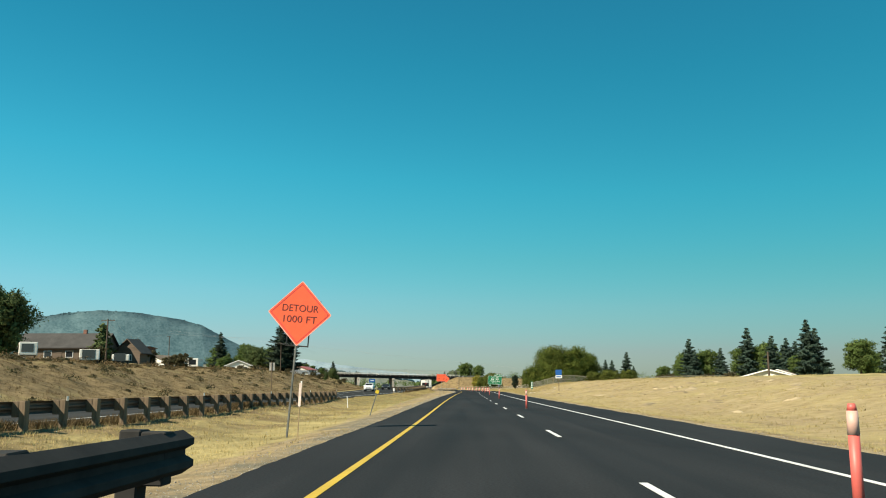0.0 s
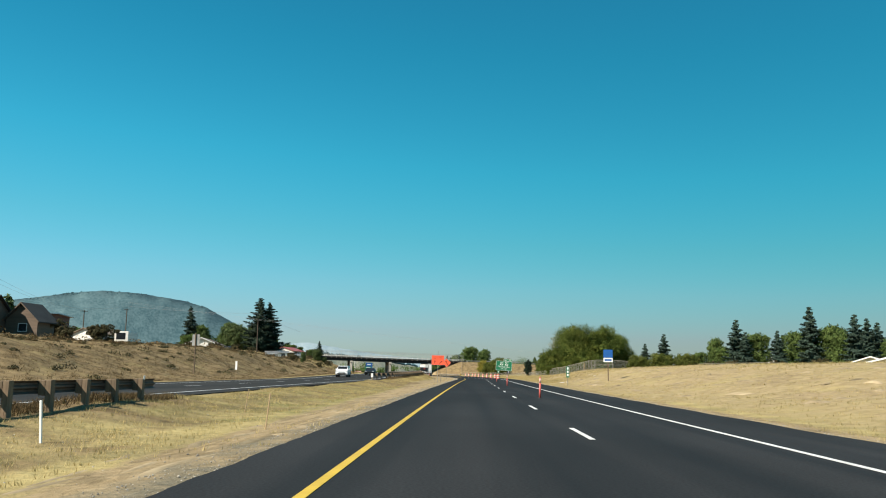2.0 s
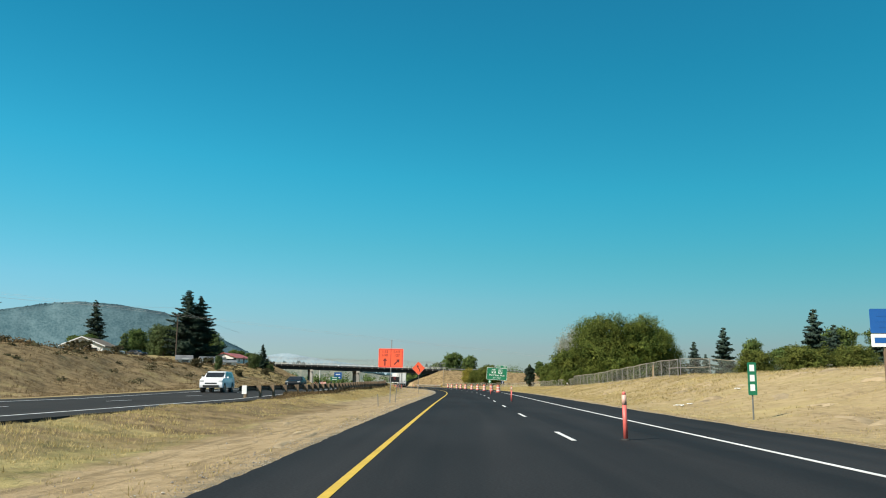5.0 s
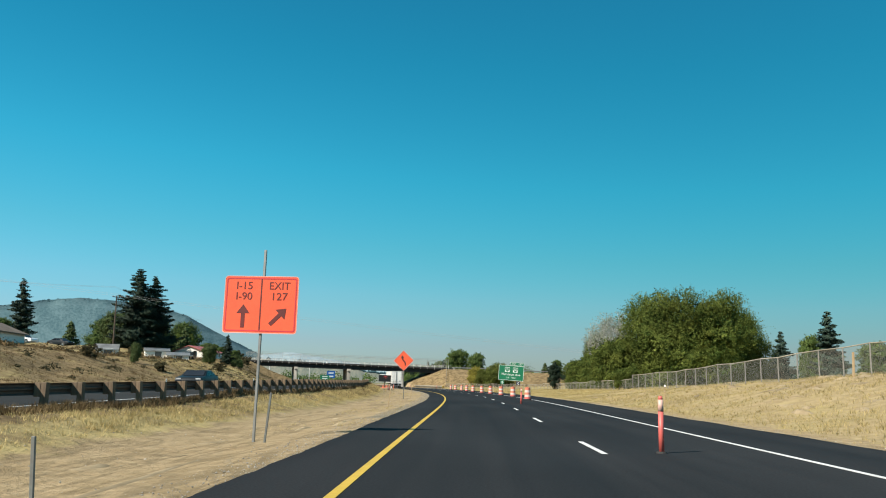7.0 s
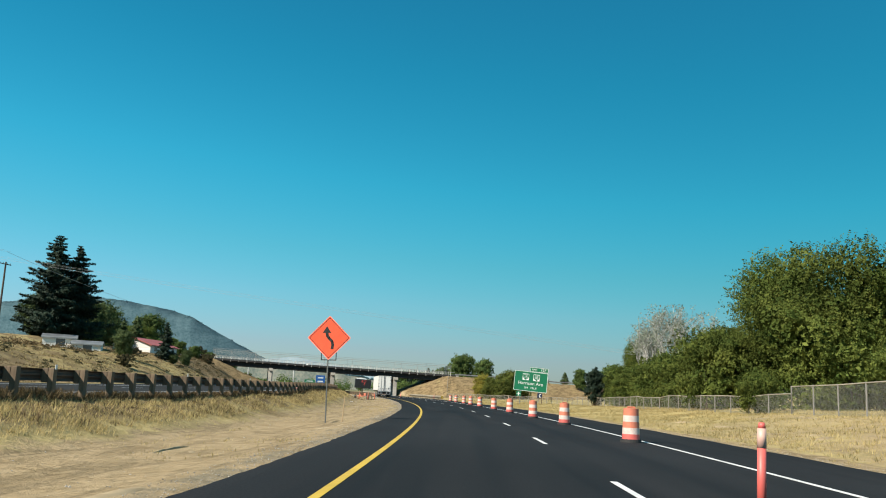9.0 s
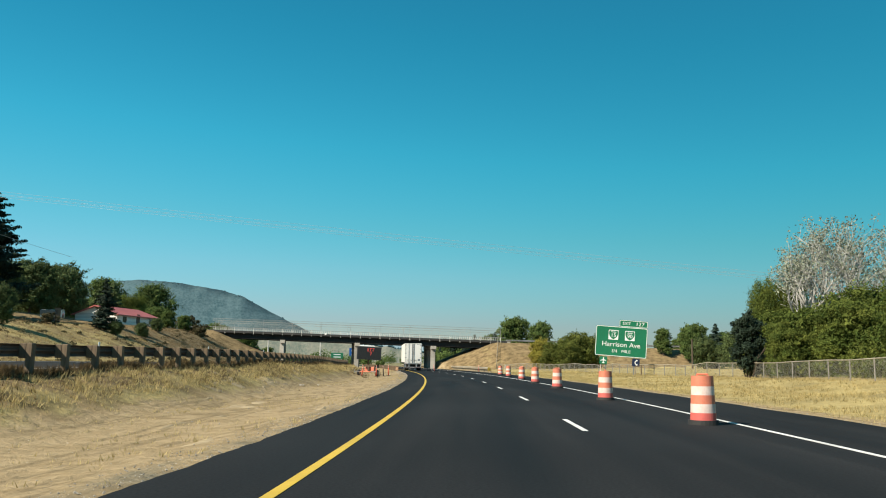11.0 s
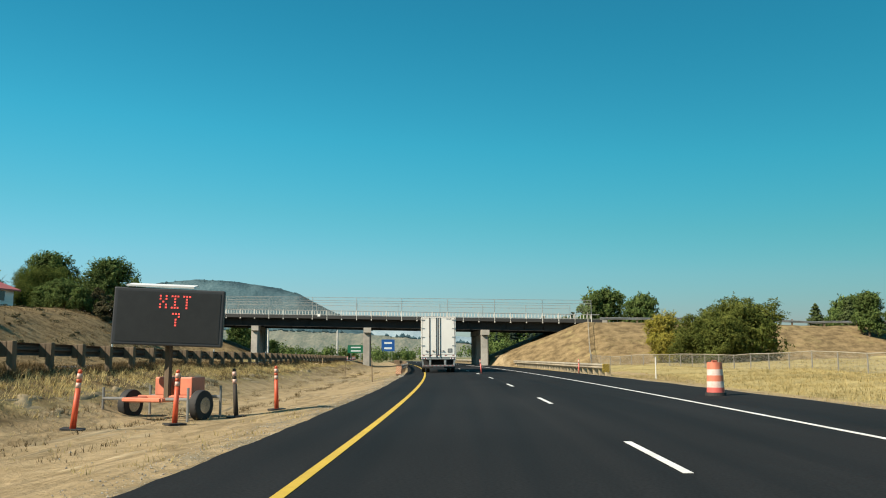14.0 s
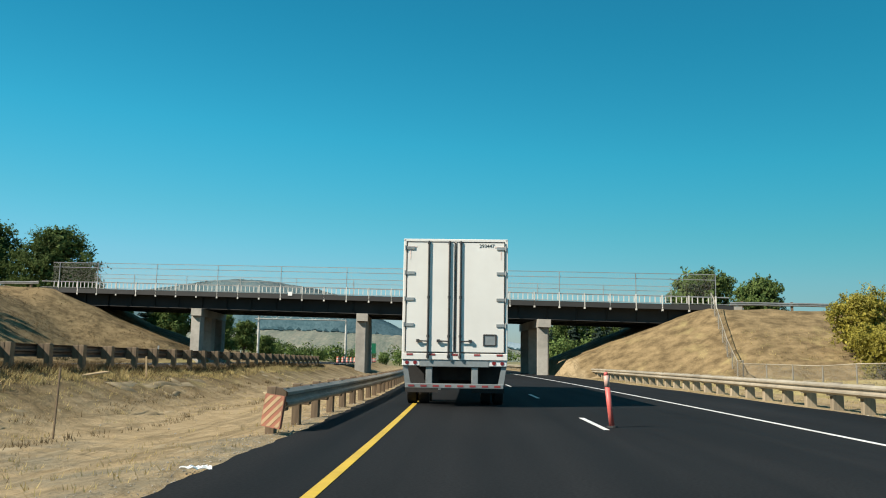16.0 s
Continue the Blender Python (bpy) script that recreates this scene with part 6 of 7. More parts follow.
def boxy_suv(at):
    prof = [(-2.0, 0.35), (-2.05, 0.6), (-2.0, 0.95), (-1.85, 1.05), (-1.05, 1.12), (-0.55, 1.55), (-0.3, 1.62), (1.6, 1.62), (1.85, 1.5), (1.98, 1.0), (2.05, 0.7), (2.0, 0.35)]
    top, body, belt, zmax = car("parked_suv", at, "small white boxy suv with dark windows on the far carriageway", M_CAR_W, prof, 1.78, (), 0.32)
    bm = bmesh.new()
    slab(bm, [(-0.95, 1.16), (-0.52, 1.53), (0.15, 1.55), (0.15, 1.14)], -0.004, 0.004)
    slab(bm, [(0.22, 1.14), (0.22, 1.55), (1.25, 1.54), (1.45, 1.15)], -0.004, 0.004)
    bmesh.ops.rotate(bm, verts=bm.verts, cent=(0, 0, 0), matrix=Matrix.Rotation(radians(90), 3, "Z"))
    for b, sx in ((bm, -1), (bm.copy(), 1)):
        for v in b.verts:
            k = 1.0 - 0.20 * max(0, v.co.z - belt) / (zmax - belt)
            v.co.x += sx * (0.89 * k + 0.006)
        part("side_window", b, M_GLASS, top)
    bm = bmesh.new()
    box(bm, (0, -0.83, 1.345), (1.36, 0.03, 0.55), pose(0, 0, 0, -49, 0, 0))
    part("windscreen", bm, M_GLASS, top)
    bm = bmesh.new()
    box(bm, (0, 1.92, 1.28), (1.25, 0.03, 0.42), pose(0, 0, 0, 16, 0, 0))
    part("rear_window", bm, M_GLASS, top)
    bm = bmesh.new()
    box(bm, (0, -2.04, 0.70), (0.9, 0.04, 0.10))
    box(bm, (0, -2.05, 0.48), (1.2, 0.04, 0.16))
    part("grille", bm, M_BLACK, top)
    for sx in (-1, 1):
        bm = bmesh.new()
        box(bm, (sx * 0.70, -1.98, 0.86), (0.28, 0.12, 0.16))
        soft(bm, 0.03, 2)
        part("headlight", bm, M_HEADLAMP, top)
        bm = bmesh.new()
        box(bm, (sx * 0.98, -0.75, 1.14), (0.18, 0.1, 0.13))
        soft(bm, 0.03, 2)
        part("mirror", bm, M_CAR_W, top)
    wheel_set(top, (-1.28, 1.27), 1.78, 0.33)


def sedan(at, label, paint):
    prof = [(-2.35, 0.3), (-2.4, 0.6), (-2.25, 0.82), (-1.1, 0.95), (-0.4, 1.38), (0.9, 1.42), (1.75, 1.02), (2.3, 0.95), (2.4, 0.65), (2.35, 0.3)]
    top, body, belt, zmax = car("parked_car", at, label, paint, prof, 1.82, (), 0.32)
    for sx in (-1, 1):
        bm = bmesh.new()
        for pts in ([(-0.85, 0.98), (-0.38, 1.33), (0.2, 1.36), (0.2, 0.98)], [(0.26, 0.98), (0.26, 1.36), (0.85, 1.36), (1.4, 1.02)]):
            vs = [bm.verts.new((sx * (0.91 * (1 - 0.2 * max(0, z - belt) / (zmax - belt)) + 0.008), y, z)) for y, z in pts]
            bm.faces.new(vs)
        bmesh.ops.solidify(bm, geom=list(bm.faces), thickness=0.004)
        part("side_window", bm, M_GLASS, top)
        bm = bmesh.new()
        box(bm, (sx * 0.68, -2.30, 0.70), (0.34, 0.12, 0.12))
        part("headlight", bm, M_HEADLAMP, top)
    bm = bmesh.new()
    box(bm, (0, -0.78, 1.18), (1.36, 0.02, 0.78), pose(0, 0, 0, -58, 0, 0))
    part("windscreen", bm, M_GLASS, top)
    wheel_set(top, (-1.42, 1.42), 1.82, 0.32)


boxy_suv(at_road(169.0, -21.4, float(far_side(169)), 2))
sedan(at_road(202.1, -21.3, float(far_side(202)), 1) @ Matrix.Diagonal((1, 1, 0.88, 1)), "low dark blue-green sedan on the far carriageway", M_CAR_DK)
sedan(at_xy(-77.5, 279.0, None, 75), "white car standing on top of the dry bank", M_CAR_W)
sedan(at_xy(-77.5, 292.0, None, 70), "dark car standing on top of the dry bank", M_CAR_DK)


def camper(at, label, L=6.0, H=2.4):
    top = thing("camper_trailer", at, label, "camper")
    bm = bmesh.new()
    box(bm, (0, 0, 0.55 + H / 2), (L, 2.3, H))
    soft(bm, 0.12, 3)
    part("body", bm, M_WALL_W, top)
    bm = bmesh.new()
    for x in (-L * 0.3, L * 0.1):
        box(bm, (x, -1.16, 0.55 + H * 0.62), (1.1, 0.03, 0.7))
        part("window", bm, M_GLASS, top)
        bm = bmesh.new()
    box(bm, (L / 2 + 0.01, -0.1, 0.55 + H * 0.55), (0.03, 1.5, 1.1))
    part("window", bm, M_GLASS, top)
    bm = bmesh.new()
    box(bm, (L * 0.32, -1.16, 0.55 + H * 0.42), (0.7, 0.03, 1.7))
    part("door", bm, M_WALL_BR, top)
    for x in (-0.4, 0.5):
        for y in (-0.95, 0.95):
            bm = bmesh.new()
            rod(bm, (x, y - 0.1, 0.33), (x, y + 0.1, 0.33), 0.33, seg=16)
            part("wheel", bm, M_RUBBER, top)
    bm = bmesh.new()
    box(bm, (-L / 2 - 0.5, 0, 0.45), (1.4, 0.12, 0.1))
    part("hitch", bm, M_GASKET, top)


# ---- houses ----
def house(at, label, w, d, h, rise, wall, roof, gable="x", windows=2, chimney=False, door=True, over=0.5, trim=None):
    """Ridge along local x (gable='x') or along y; the front looks to -y."""
    top = thing("house", at, label, "house", "houses beside the highway")
    bm = bmesh.new()
    box(bm, (0, 0, h / 2 - 0.5), (w, d, h + 1.0))
    if gable == "x":
        for x in (-w / 2 + 0.05, w / 2 - 0.05):
            vs = [bm.verts.new((x + e, y, z)) for e in (-0.05, 0.05) for y, z in ((-d / 2, h), (d / 2, h), (0, h + rise))]
            bm.faces.new(vs[:3]), bm.faces.new(vs[3:])
    else:
        slab(bm, [(-w / 2, h), (w / 2, h), (0, h + rise)], -d / 2, -d / 2 + 0.1)
        slab(bm, [(-w / 2, h), (w / 2, h), (0, h + rise)], d / 2 - 0.1, d / 2)
    part("wall", bm, wall, top)
    bm = bmesh.new()
    t = 0.16
    if gable == "x":
        run = d / 2 + over
        drop = rise * over / (d / 2)
        prof = [(-run, h - drop), (0, h + rise), (run, h - drop), (run, h - drop + t), (0, h + rise + t), (-run, h - drop + t)]
        for x0, x1 in ((-w / 2 - over, w / 2 + over),):
            a = [bm.verts.new((x0, y, z)) for y, z in prof]
            b = [bm.verts.new((x1, y, z)) for y, z in prof]
    else:
        run = w / 2 + over
        drop = rise * over / (w / 2)
        prof = [(-run, h - drop), (0, h + rise), (run, h - drop), (run, h - drop + t), (0, h + rise + t), (-run, h - drop + t)]
        a = [bm.verts.new((x, -d / 2 - over, z)) for x, z in prof]
        b = [bm.verts.new((x, d / 2 + over, z)) for x, z in prof]
    bm.faces.new(a), bm.faces.new(list(reversed(b)))
    for i in range(6):
        j = (i + 1) % 6
        bm.faces.new((a[j], a[i], b[i], b[j]))
    bmesh.ops.recalc_face_normals(bm, faces=bm.faces)
    rf = part("roof", bm, roof, top)
    if gable == "y":
        bm = bmesh.new()
        y = -d / 2 - over
        for sx in (-1, 1):
            p = [(0, h + rise - 0.02), (sx * run, h - drop - 0.02), (sx * run, h - drop + t + 0.02), (0, h + rise + t + 0.02)]
            slab(bm, p if sx > 0 else list(reversed(p)), y - 0.05, y - 0.003)
        bmesh.ops.recalc_face_normals(bm, faces=bm.faces)
        part("barge_board", bm, trim or M_WHITE, rf)
    if chimney:
        bm = bmesh.new()
        box(bm, (w * 0.2, 0, h + rise), (0.6, 0.6, 1.6))
        part("chimney", bm, M_WALL_RED, rf)
    for i in range(windows):
        x = -w / 2 + w * (i + 0.5) / windows + 0.2
        bm = bmesh.new()
        ring(bm, rounded(1.4, 1.2, 0.02, 1), rounded(1.24, 1.04, 0.02, 1), -0.04, 0.03)
        win = part("window", bm, M_WHITE, top)
        win.matrix_basis = Matrix.Translation((x, -d / 2, h * 0.55))
        bm = bmesh.new()
        box(bm, (0, 0.0, 0), (1.24, 0.03, 1.04))
        part("pane", bm, M_GLASS, win)
    if door:
        bm = bmesh.new()
        box(bm, (w * 0.02, -d / 2 - 0.02, 1.0), (0.95, 0.06, 2.05))
        part("door", bm, M_WALL_BR, top)
    return top


house(at_xy(-78.5, 158.5, 5.6, 4), "long house with a dark grey shingle roof above the bank", 15.5, 9, 2.9, 2.6, M_WALL_BR, M_ROOF_DK, windows=4, chimney=True)
house(at_xy(-68.0, 163.2, 5.4, -6), "dark brown house with a steep gable front", 5.0, 4, 2.5, 2.3, M_WALL_BR, M_ROOF_DK, "y", 1, door=False, trim=M_WALL_BR)
house(at_xy(-71.6, 170.5, 6.1, 2), "low house with a reddish brick wall and a flat white eave", 7.0, 9.5, 3.0, 0.25, M_WALL_RED, M_WHITE, "x", 1)
camper(at_xy(-63.8, 117, None, -60), "white camper trailer standing beside a large tree", 3.6, 1.8)
camper(at_xy(-50.0, 106, None, -66), "white camper trailer standing on the bank top", 3.0, 1.3)
camper(at_xy(-63.2, 185.5, None, -84), "white camper with a dark rear window on the bank top", 5.2, 1.75)
camper(at_xy(-52.4, 121, None, -70), "small white van-like camper before the houses", 2.4, 0.9)
camper(at_xy(-66.8, 331.5, None, 20), "small white trailer at the bank edge beside the firs", 2.6, 1.0)
house(at_xy(-64.6, 304.5, None, 24), "low shed with a pale metal roof below the firs", 4.4, 4.0, 1.3, 0.5, M_WALL_W, M_GALV, "x", 1, door=False, over=0.2)
house(at_xy(-58.8, 268.5, None, 20), "small white shed with a pale gable roof at the bank edge", 3.0, 2.6, 0.9, 0.7, M_WALL_W, M_GALV, "x", 1, door=False, over=0.2)
house(at_xy(-60.2, 304.0, None, 20), "small white shed with a pale metal roof", 4.0, 4.0, 1.0, 0.5, M_WALL_W, M_GALV, "x", 1, door=False, over=0.2)
house(at_xy(-80.5, 214, None, 70), "low white outbuilding with a pale gable roof", 9, 7, 2.0, 1.2, M_WALL_W, M_ROOF_BR, "x", 2)
house(at_xy(-74.5, 262, 5.6, 8), "low house with a white gable end and brown roof", 7.4, 12, 2.0, 1.5, M_WALL_W, M_ROOF_BR, "y", 2, door=False)
house(at_xy(-77.3, 370.0, 6.9, 84), "low house with a faded red metal roof and white walls", 12.5, 8, 1.7, 1.4, M_WALL_W, M_ROOF_RED, "x", 3)
house(at_xy(80.5, 290, 2.2, -25), "small house with a white gable end among trees", 12, 10, 2.2, 2.0, M_WALL_W, M_ROOF_BR, "y", 2)
house(at_xy(47.5, 148, 0.6, -25), "small cream house with a low roof behind the slope", 9, 9, 1.9, 1.2, M_WALL_W, M_ROOF_BR, "y", 2)
house(at_xy(66, 196, 1.6, -30), "small house with a low gable roof behind the slope", 8, 9, 1.7, 1.3, M_WALL_W, M_ROOF_BR, "y", 2)


# ---- trees ----
def cards(rng, centers, size, out=None, loose=0.7):
    """Small bent leaves: two triangles each; with out given they face outwards, more or less."""
    n = len(centers)
    c = rng.normal(size=(n, 3))
    c /= np.linalg.norm(c, axis=1)[:, None]
    if out is not None:
        c = out + c * loose
        c /= np.linalg.norm(c, axis=1)[:, None]
    a = rng.normal(size=(n, 3))
    a -= (a * c).sum(1)[:, None] * c
    a /= np.linalg.norm(a, axis=1)[:, None]
    b = np.cross(c, a)
    w = (size * rng.uniform(0.6, 1.3, n))[:, None]
    v = np.stack([centers - a * w, centers + b * w * 0.55 + c * w * 0.12, centers + a * w, centers - b * w * 0.55 + c * w * 0.12], 1)
    f = (np.arange(n) * 4)[:, None, None] + np.array([[0, 1, 2], [0, 2, 3]])[None]
    return v.reshape(-1, 3), f.reshape(-1, 3)


def limb_mesh(rng, levels, start, direction, length, radius, spread, kids, bm, tips, shrink=0.68, up=0.25):
    end = start + direction * length
    rod(bm, start, end, radius, radius * 0.62, 7 if radius > 0.06 else 5)
    tips.append((np.array(end), radius))
    if levels == 0:
        return
    for _ in range(kids):
        d = Vector(direction) + Vector(rng.normal(0, spread, 3)) + Vector((0, 0, up))
        d.normalize()
        s = start + direction * length * rng.uniform(0.55, 1.0)
        limb_mesh(rng, levels - 1, s, d, length * shrink * rng.uniform(0.8, 1.15), radius * 0.55, spread, kids, bm, tips, shrink, up)


def broadleaf(name, at, label, leaf_mat, seed, height, width, n_leaf, leaf, lobes=9, bark=None, low=0.12, group="broadleaf trees", shoot=0.0, dome=False):
    """Trunk and limbs in one mesh; a crown of leaf sprays gathered on many uneven lobes. shoot: length of leafy shoots that stand out of the clumps; dome: a wide round crown."""
    rng = np.random.default_rng(seed)
    top = thing(name, at, label, "tree" if name != "bush" else "bush", group)
    bm = bmesh.new()
    tips = []
    if low > 0.02:
        limb_mesh(rng, 3, Vector((0, 0, -0.3)), Vector((0, 0, 1)), height * 0.30, height * 0.028, 0.55, 3, bm, tips)
    else:
        for _ in range(7):
            d = Vector((rng.normal(0, 0.28), rng.normal(0, 0.28), 1)).normalized()
            limb_mesh(rng, 1, Vector((rng.normal(0, width * 0.10), rng.normal(0, width * 0.10), -0.2)), d, height * 0.36, height * 0.012, 0.5, 2, bm, tips)
    part("trunk", bm, bark or M_BARK, top)
    C, R = [], []
    for i in range(lobes):
        a = 2 * math.pi * (i * 0.618)
        u = (i + 0.5) / lobes
        r = width * rng.uniform(0.13, 0.21) * (30 / lobes) ** 0.4
        zc = min(height * (low + 0.10 + (0.88 - low) * u * rng.uniform(0.88, 1.05)), height - r * 0.85)
        prof = math.sqrt(max(0.04, 1 - abs(2 * (zc / height - low) / (1 - low) - 0.75) ** 2.6))
        if dome:
            zc = (height - r * 0.85) * (low + (1 - low) * u) ** 0.75 * rng.uniform(0.80, 1.0)
            prof = math.sqrt(max(0.02, 1 - (zc / height) ** 3.4))
        rr = (width * 0.5 - r * 0.8) * prof * math.sqrt(rng.uniform(0.15, 1.0) if not dome else rng.uniform(0.35, 1.0))
        C.append((rr * math.cos(a), rr * math.sin(a), zc))
        R.append(r)
    C, R = np.array(C), np.array(R)

    def sphere(k):
        d = rng.normal(size=(k, 3))
        return d / np.linalg.norm(d, axis=1)[:, None]

    # clumps sit on the outside of the lobes; leaves gather on the clumps and leave gaps between them
    k = max(30, n_leaf // 70)
    pick = rng.choice(lobes, k, p=R ** 2 / (R ** 2).sum())
    d = sphere(k)
    d[:, 2] = np.abs(d[:, 2]) * np.where(rng.uniform(size=k) < 0.75, 1, -1)
    K = C[pick] + d * (R[pick] * rng.uniform(0.6, 1.05, k))[:, None] * np.array([1, 1, 0.9])
    cr = 0.17 * R.mean() * rng.uniform(0.7, 2.0, k)
    which = rng.choice(k, n_leaf, p=cr ** 2 / (cr ** 2).sum())
    e = sphere(n_leaf)
    P = K[which] + e * (cr[which] * rng.uniform(0.35, 1.1, n_leaf) ** 0.5)[:, None] * np.array([1, 1, 0.8])
    if shoot:
        # leaves sit in rows along shoots that rise and lean outwards
        per = 9
        m = n_leaf // per
        S, w2 = P[:m], which[:m]
        g = d[w2] * 0.55 + rng.normal(0, 0.38, (m, 3)) + np.array([0, 0, 0.55])
        g /= np.linalg.norm(g, axis=1)[:, None]
        ln = shoot * rng.lognormal(0, 0.35, m)
        u = (np.arange(per) + 0.5)[None, :] / per
        P = S[:, None] + g[:, None] * (ln[:, None] * u)[:, :, None]
        P[:, :, 2] -= (ln[:, None] * 0.35 * u ** 2)
        P = P.reshape(-1, 3) + rng.normal(0, leaf * 0.55, (m * per, 3))
        which, e = np.repeat(w2, per), np.repeat(e[:m], per, axis=0)
    P[:, 2] = np.maximum(P[:, 2], 0.1)
    v, f = cards(rng, P, leaf, e * 0.6 + d[which] * 0.6)
    if shoot:
        inner = n_leaf // 7
        pick = rng.choice(lobes, inner, p=R ** 3 / (R ** 3).sum())
        e = sphere(inner)
        Q = C[pick] + e * (R[pick] * rng.uniform(0.2, 0.8, inner))[:, None]
        Q[:, 2] = np.maximum(Q[:, 2], 0.15)
        v2, f2 = cards(rng, Q, leaf * 2.3, e)
        v, f = np.concatenate([v, v2]), np.concatenate([f, f2 + len(v)])
    raw("crown", v, f, leaf_mat, top)
    return top


def conifer(name, at, label, needle, seed, height, width, n, leaf, group="conifers", low=0.06):
    """Straight tapered trunk; whorls of drooping boughs covered with needle sprays."""
    rng = np.random.default_rng(seed)
    top = thing(name, at, label, "tree", group)
    bm = bmesh.new()
    rod(bm, (0, 0, -0.4), (0, 0, height * 0.97), height * 0.018, 0.02, 8)
    boughs = []
    z = height * low
    while z < height * 0.97:
        u = (z / height - low) / (1 - low)
        L = width * 0.5 * (1 - u) ** 0.72 * (1 if u > 0.08 else 0.8) * rng.uniform(0.82, 1.1)
        for _ in range(int(5 + 3 * (1 - u))):
            a = rng.uniform(0, 2 * math.pi)
            l = L * rng.uniform(0.55, 1.22) + 0.06
            tip = np.array([l * math.cos(a), l * math.sin(a), -l * rng.uniform(0.0, 0.32)])
            boughs.append((np.array([0, 0, z + height * rng.uniform(-0.03, 0.02)]), tip))
        z += height * (0.024 + 0.008 * (1 - u))
    for b0, tip in boughs[::2]:
        rod(bm, Vector(b0), Vector(b0 + tip * 0.9), 0.03, 0.01, 4)
    part("trunk", bm, M_BARK, top)
    Ls = np.array([np.linalg.norm(t) for _, t in boughs])
    pick = rng.choice(len(boughs), n, p=(Ls ** 1.3) / (Ls ** 1.3).sum())
    B0, T = np.array([b for b, _ in boughs])[pick], np.array([t for _, t in boughs])[pick]
    u = rng.uniform(0.12, 1.05, n)
    side = rng.normal(0, 1, (n, 3)) * (0.16 * Ls[pick] * (1.1 - u) + leaf * 0.35)[:, None] * np.array([1, 1, 0.5])
    P = B0 + T * u[:, None] + side
    P[:, 2] += 0.16 * Ls[pick] * u ** 2.2 + 0.02
    flat = P * np.array([1, 1, 0])
    flat /= np.linalg.norm(flat, axis=1)[:, None] + 1e-6
    v, f = cards(rng, P, leaf, flat * 0.7 + np.array([0, 0, 0.7]))
    raw("crown", v, f, needle, top)
    return top


def bare_tree(at, label, seed, height, leaf_mat, n_leaf, leaf=0.085):
    rng = np.random.default_rng(seed)
    top = thing("tree", at, label, "tree", "broadleaf trees")
    bm = bmesh.new()
    tips = []
    for _ in range(6):
        d = Vector((rng.normal(0, 0.42), rng.normal(0, 0.22), 1)).normalized()
        limb_mesh(rng, 4, Vector((rng.normal(0, 0.4), rng.normal(0, 0.4), -0.3)), d, height * 0.26, height * 0.010, 0.55, 3, bm, tips, 0.70, 0.3)
    part("trunk", bm, M_PALE_BARK, top)
    T = np.array([t for t, r in tips if r < 0.08 and t[2] > height * 0.35])
    P = T[rng.integers(0, len(T), n_leaf)] + rng.normal(0, 0.28, (n_leaf, 3))
    v, f = cards(rng, P, leaf)
    raw("crown", v, f, leaf_mat, top)
    return top


def scaled(x, y, k, turn=0, kz=None, dz=0.0):
    m = at_xy(x, y, None, turn)
    m.translation.z += dz
    return m @ Matrix.Diagonal((k, k, kz or k, 1))


# models, each standing at its own place; copies follow
fir = conifer("fir_tree", at_xy(-77.5, 326.0), "tall dark fir above the dry bank", M_PINE, 11, 18.6, 12.8, 64000, 0.18)
copy_thing(fir, scaled(-75.0, 329.0, 0.96, 80))
spire = conifer("spruce_tree", at_xy(-96.7, 313.4), "narrow dark spruce behind the houses", M_PINE, 17, 14.2, 7.2, 18000, 0.19)
copy_thing(spire, scaled(-57.0, 326.5, 0.5, 30, 0.47))
copy_thing(spire, scaled(24.8, 345, 0.52, 75, 0.49))
spruce = conifer("spruce_tree", at_xy(62.2, 263.2), "dark spruce behind the grassy slope", M_SPRUCE, 12, 14.0, 7.6, 24000, 0.20)
copy_thing(spruce, scaled(75.1, 248.1, 1.12, 60))
copy_thing(spruce, scaled(61.0, 252, 0.72, 20))
for x, y, k, t in ((40.8, 248.6, 0.68, 10), (37.9, 256.8, 0.55, 50), (60.7, 166.4, 0.82, 90), (76.0, 220.4, 0.80, 130), (79.0, 222.5, 0.74, 10), (113, 376, 1.1, 60), (118, 379, 1.0, 20), (67.2, 247.9, 0.72, 326), (68.0, 207.5, 0.81, 356), (98, 286, 0.9, 220), (66, 176, 0.75, 40), (88, 190, 0.95, 75), (-112, 490, 0.85, 10), (52, 300, 0.5, 130)):
    copy_thing(spruce, scaled(x, y, k, t))
for x, y, k, t in ((105, 330, 0.8, 60), (-14, 470, 0.7, 30), (-29, 462, 0.42, 10), (-26, 466, 0.55, 60), (-22, 459, 0.48, 100), (-18, 463, 0.6, 150), (-24.5, 473, 0.6, 200), (-20, 470, 0.66, 250), (-33, 478, 0.5, 300), (-13, 458, 0.5, 330)):
    copy_thing(spruce, scaled(x, y, k, t))
broad = broadleaf("pine_tree", at_xy(-92.6, 377.9), "broad dense pine beside the red-roofed house", M_PINE_LT, 13, 10.0, 11.0, 28000, 0.145, 22, low=0.04, group="conifers", shoot=0.8)
for x, y, k, t in ((-88.0, 360.5, 0.92, 60), (-98.5, 366, 1.0, 140), (-101, 384, 0.95, 200), (-84.0, 345, 0.72, 250), (-92, 350, 0.9, 20), (-71.5, 121, 1.05, 100), (-77, 126, 1.0, 10), (-85, 124, 1.1, 300)):
    copy_thing(broad, scaled(x, y, k, t))
copy_thing(broad, scaled(-52.2, 297.5, 0.31, 70, 0.36))
copy_thing(broad, scaled(-45.3, 245.5, 0.15, 150, 0.25))
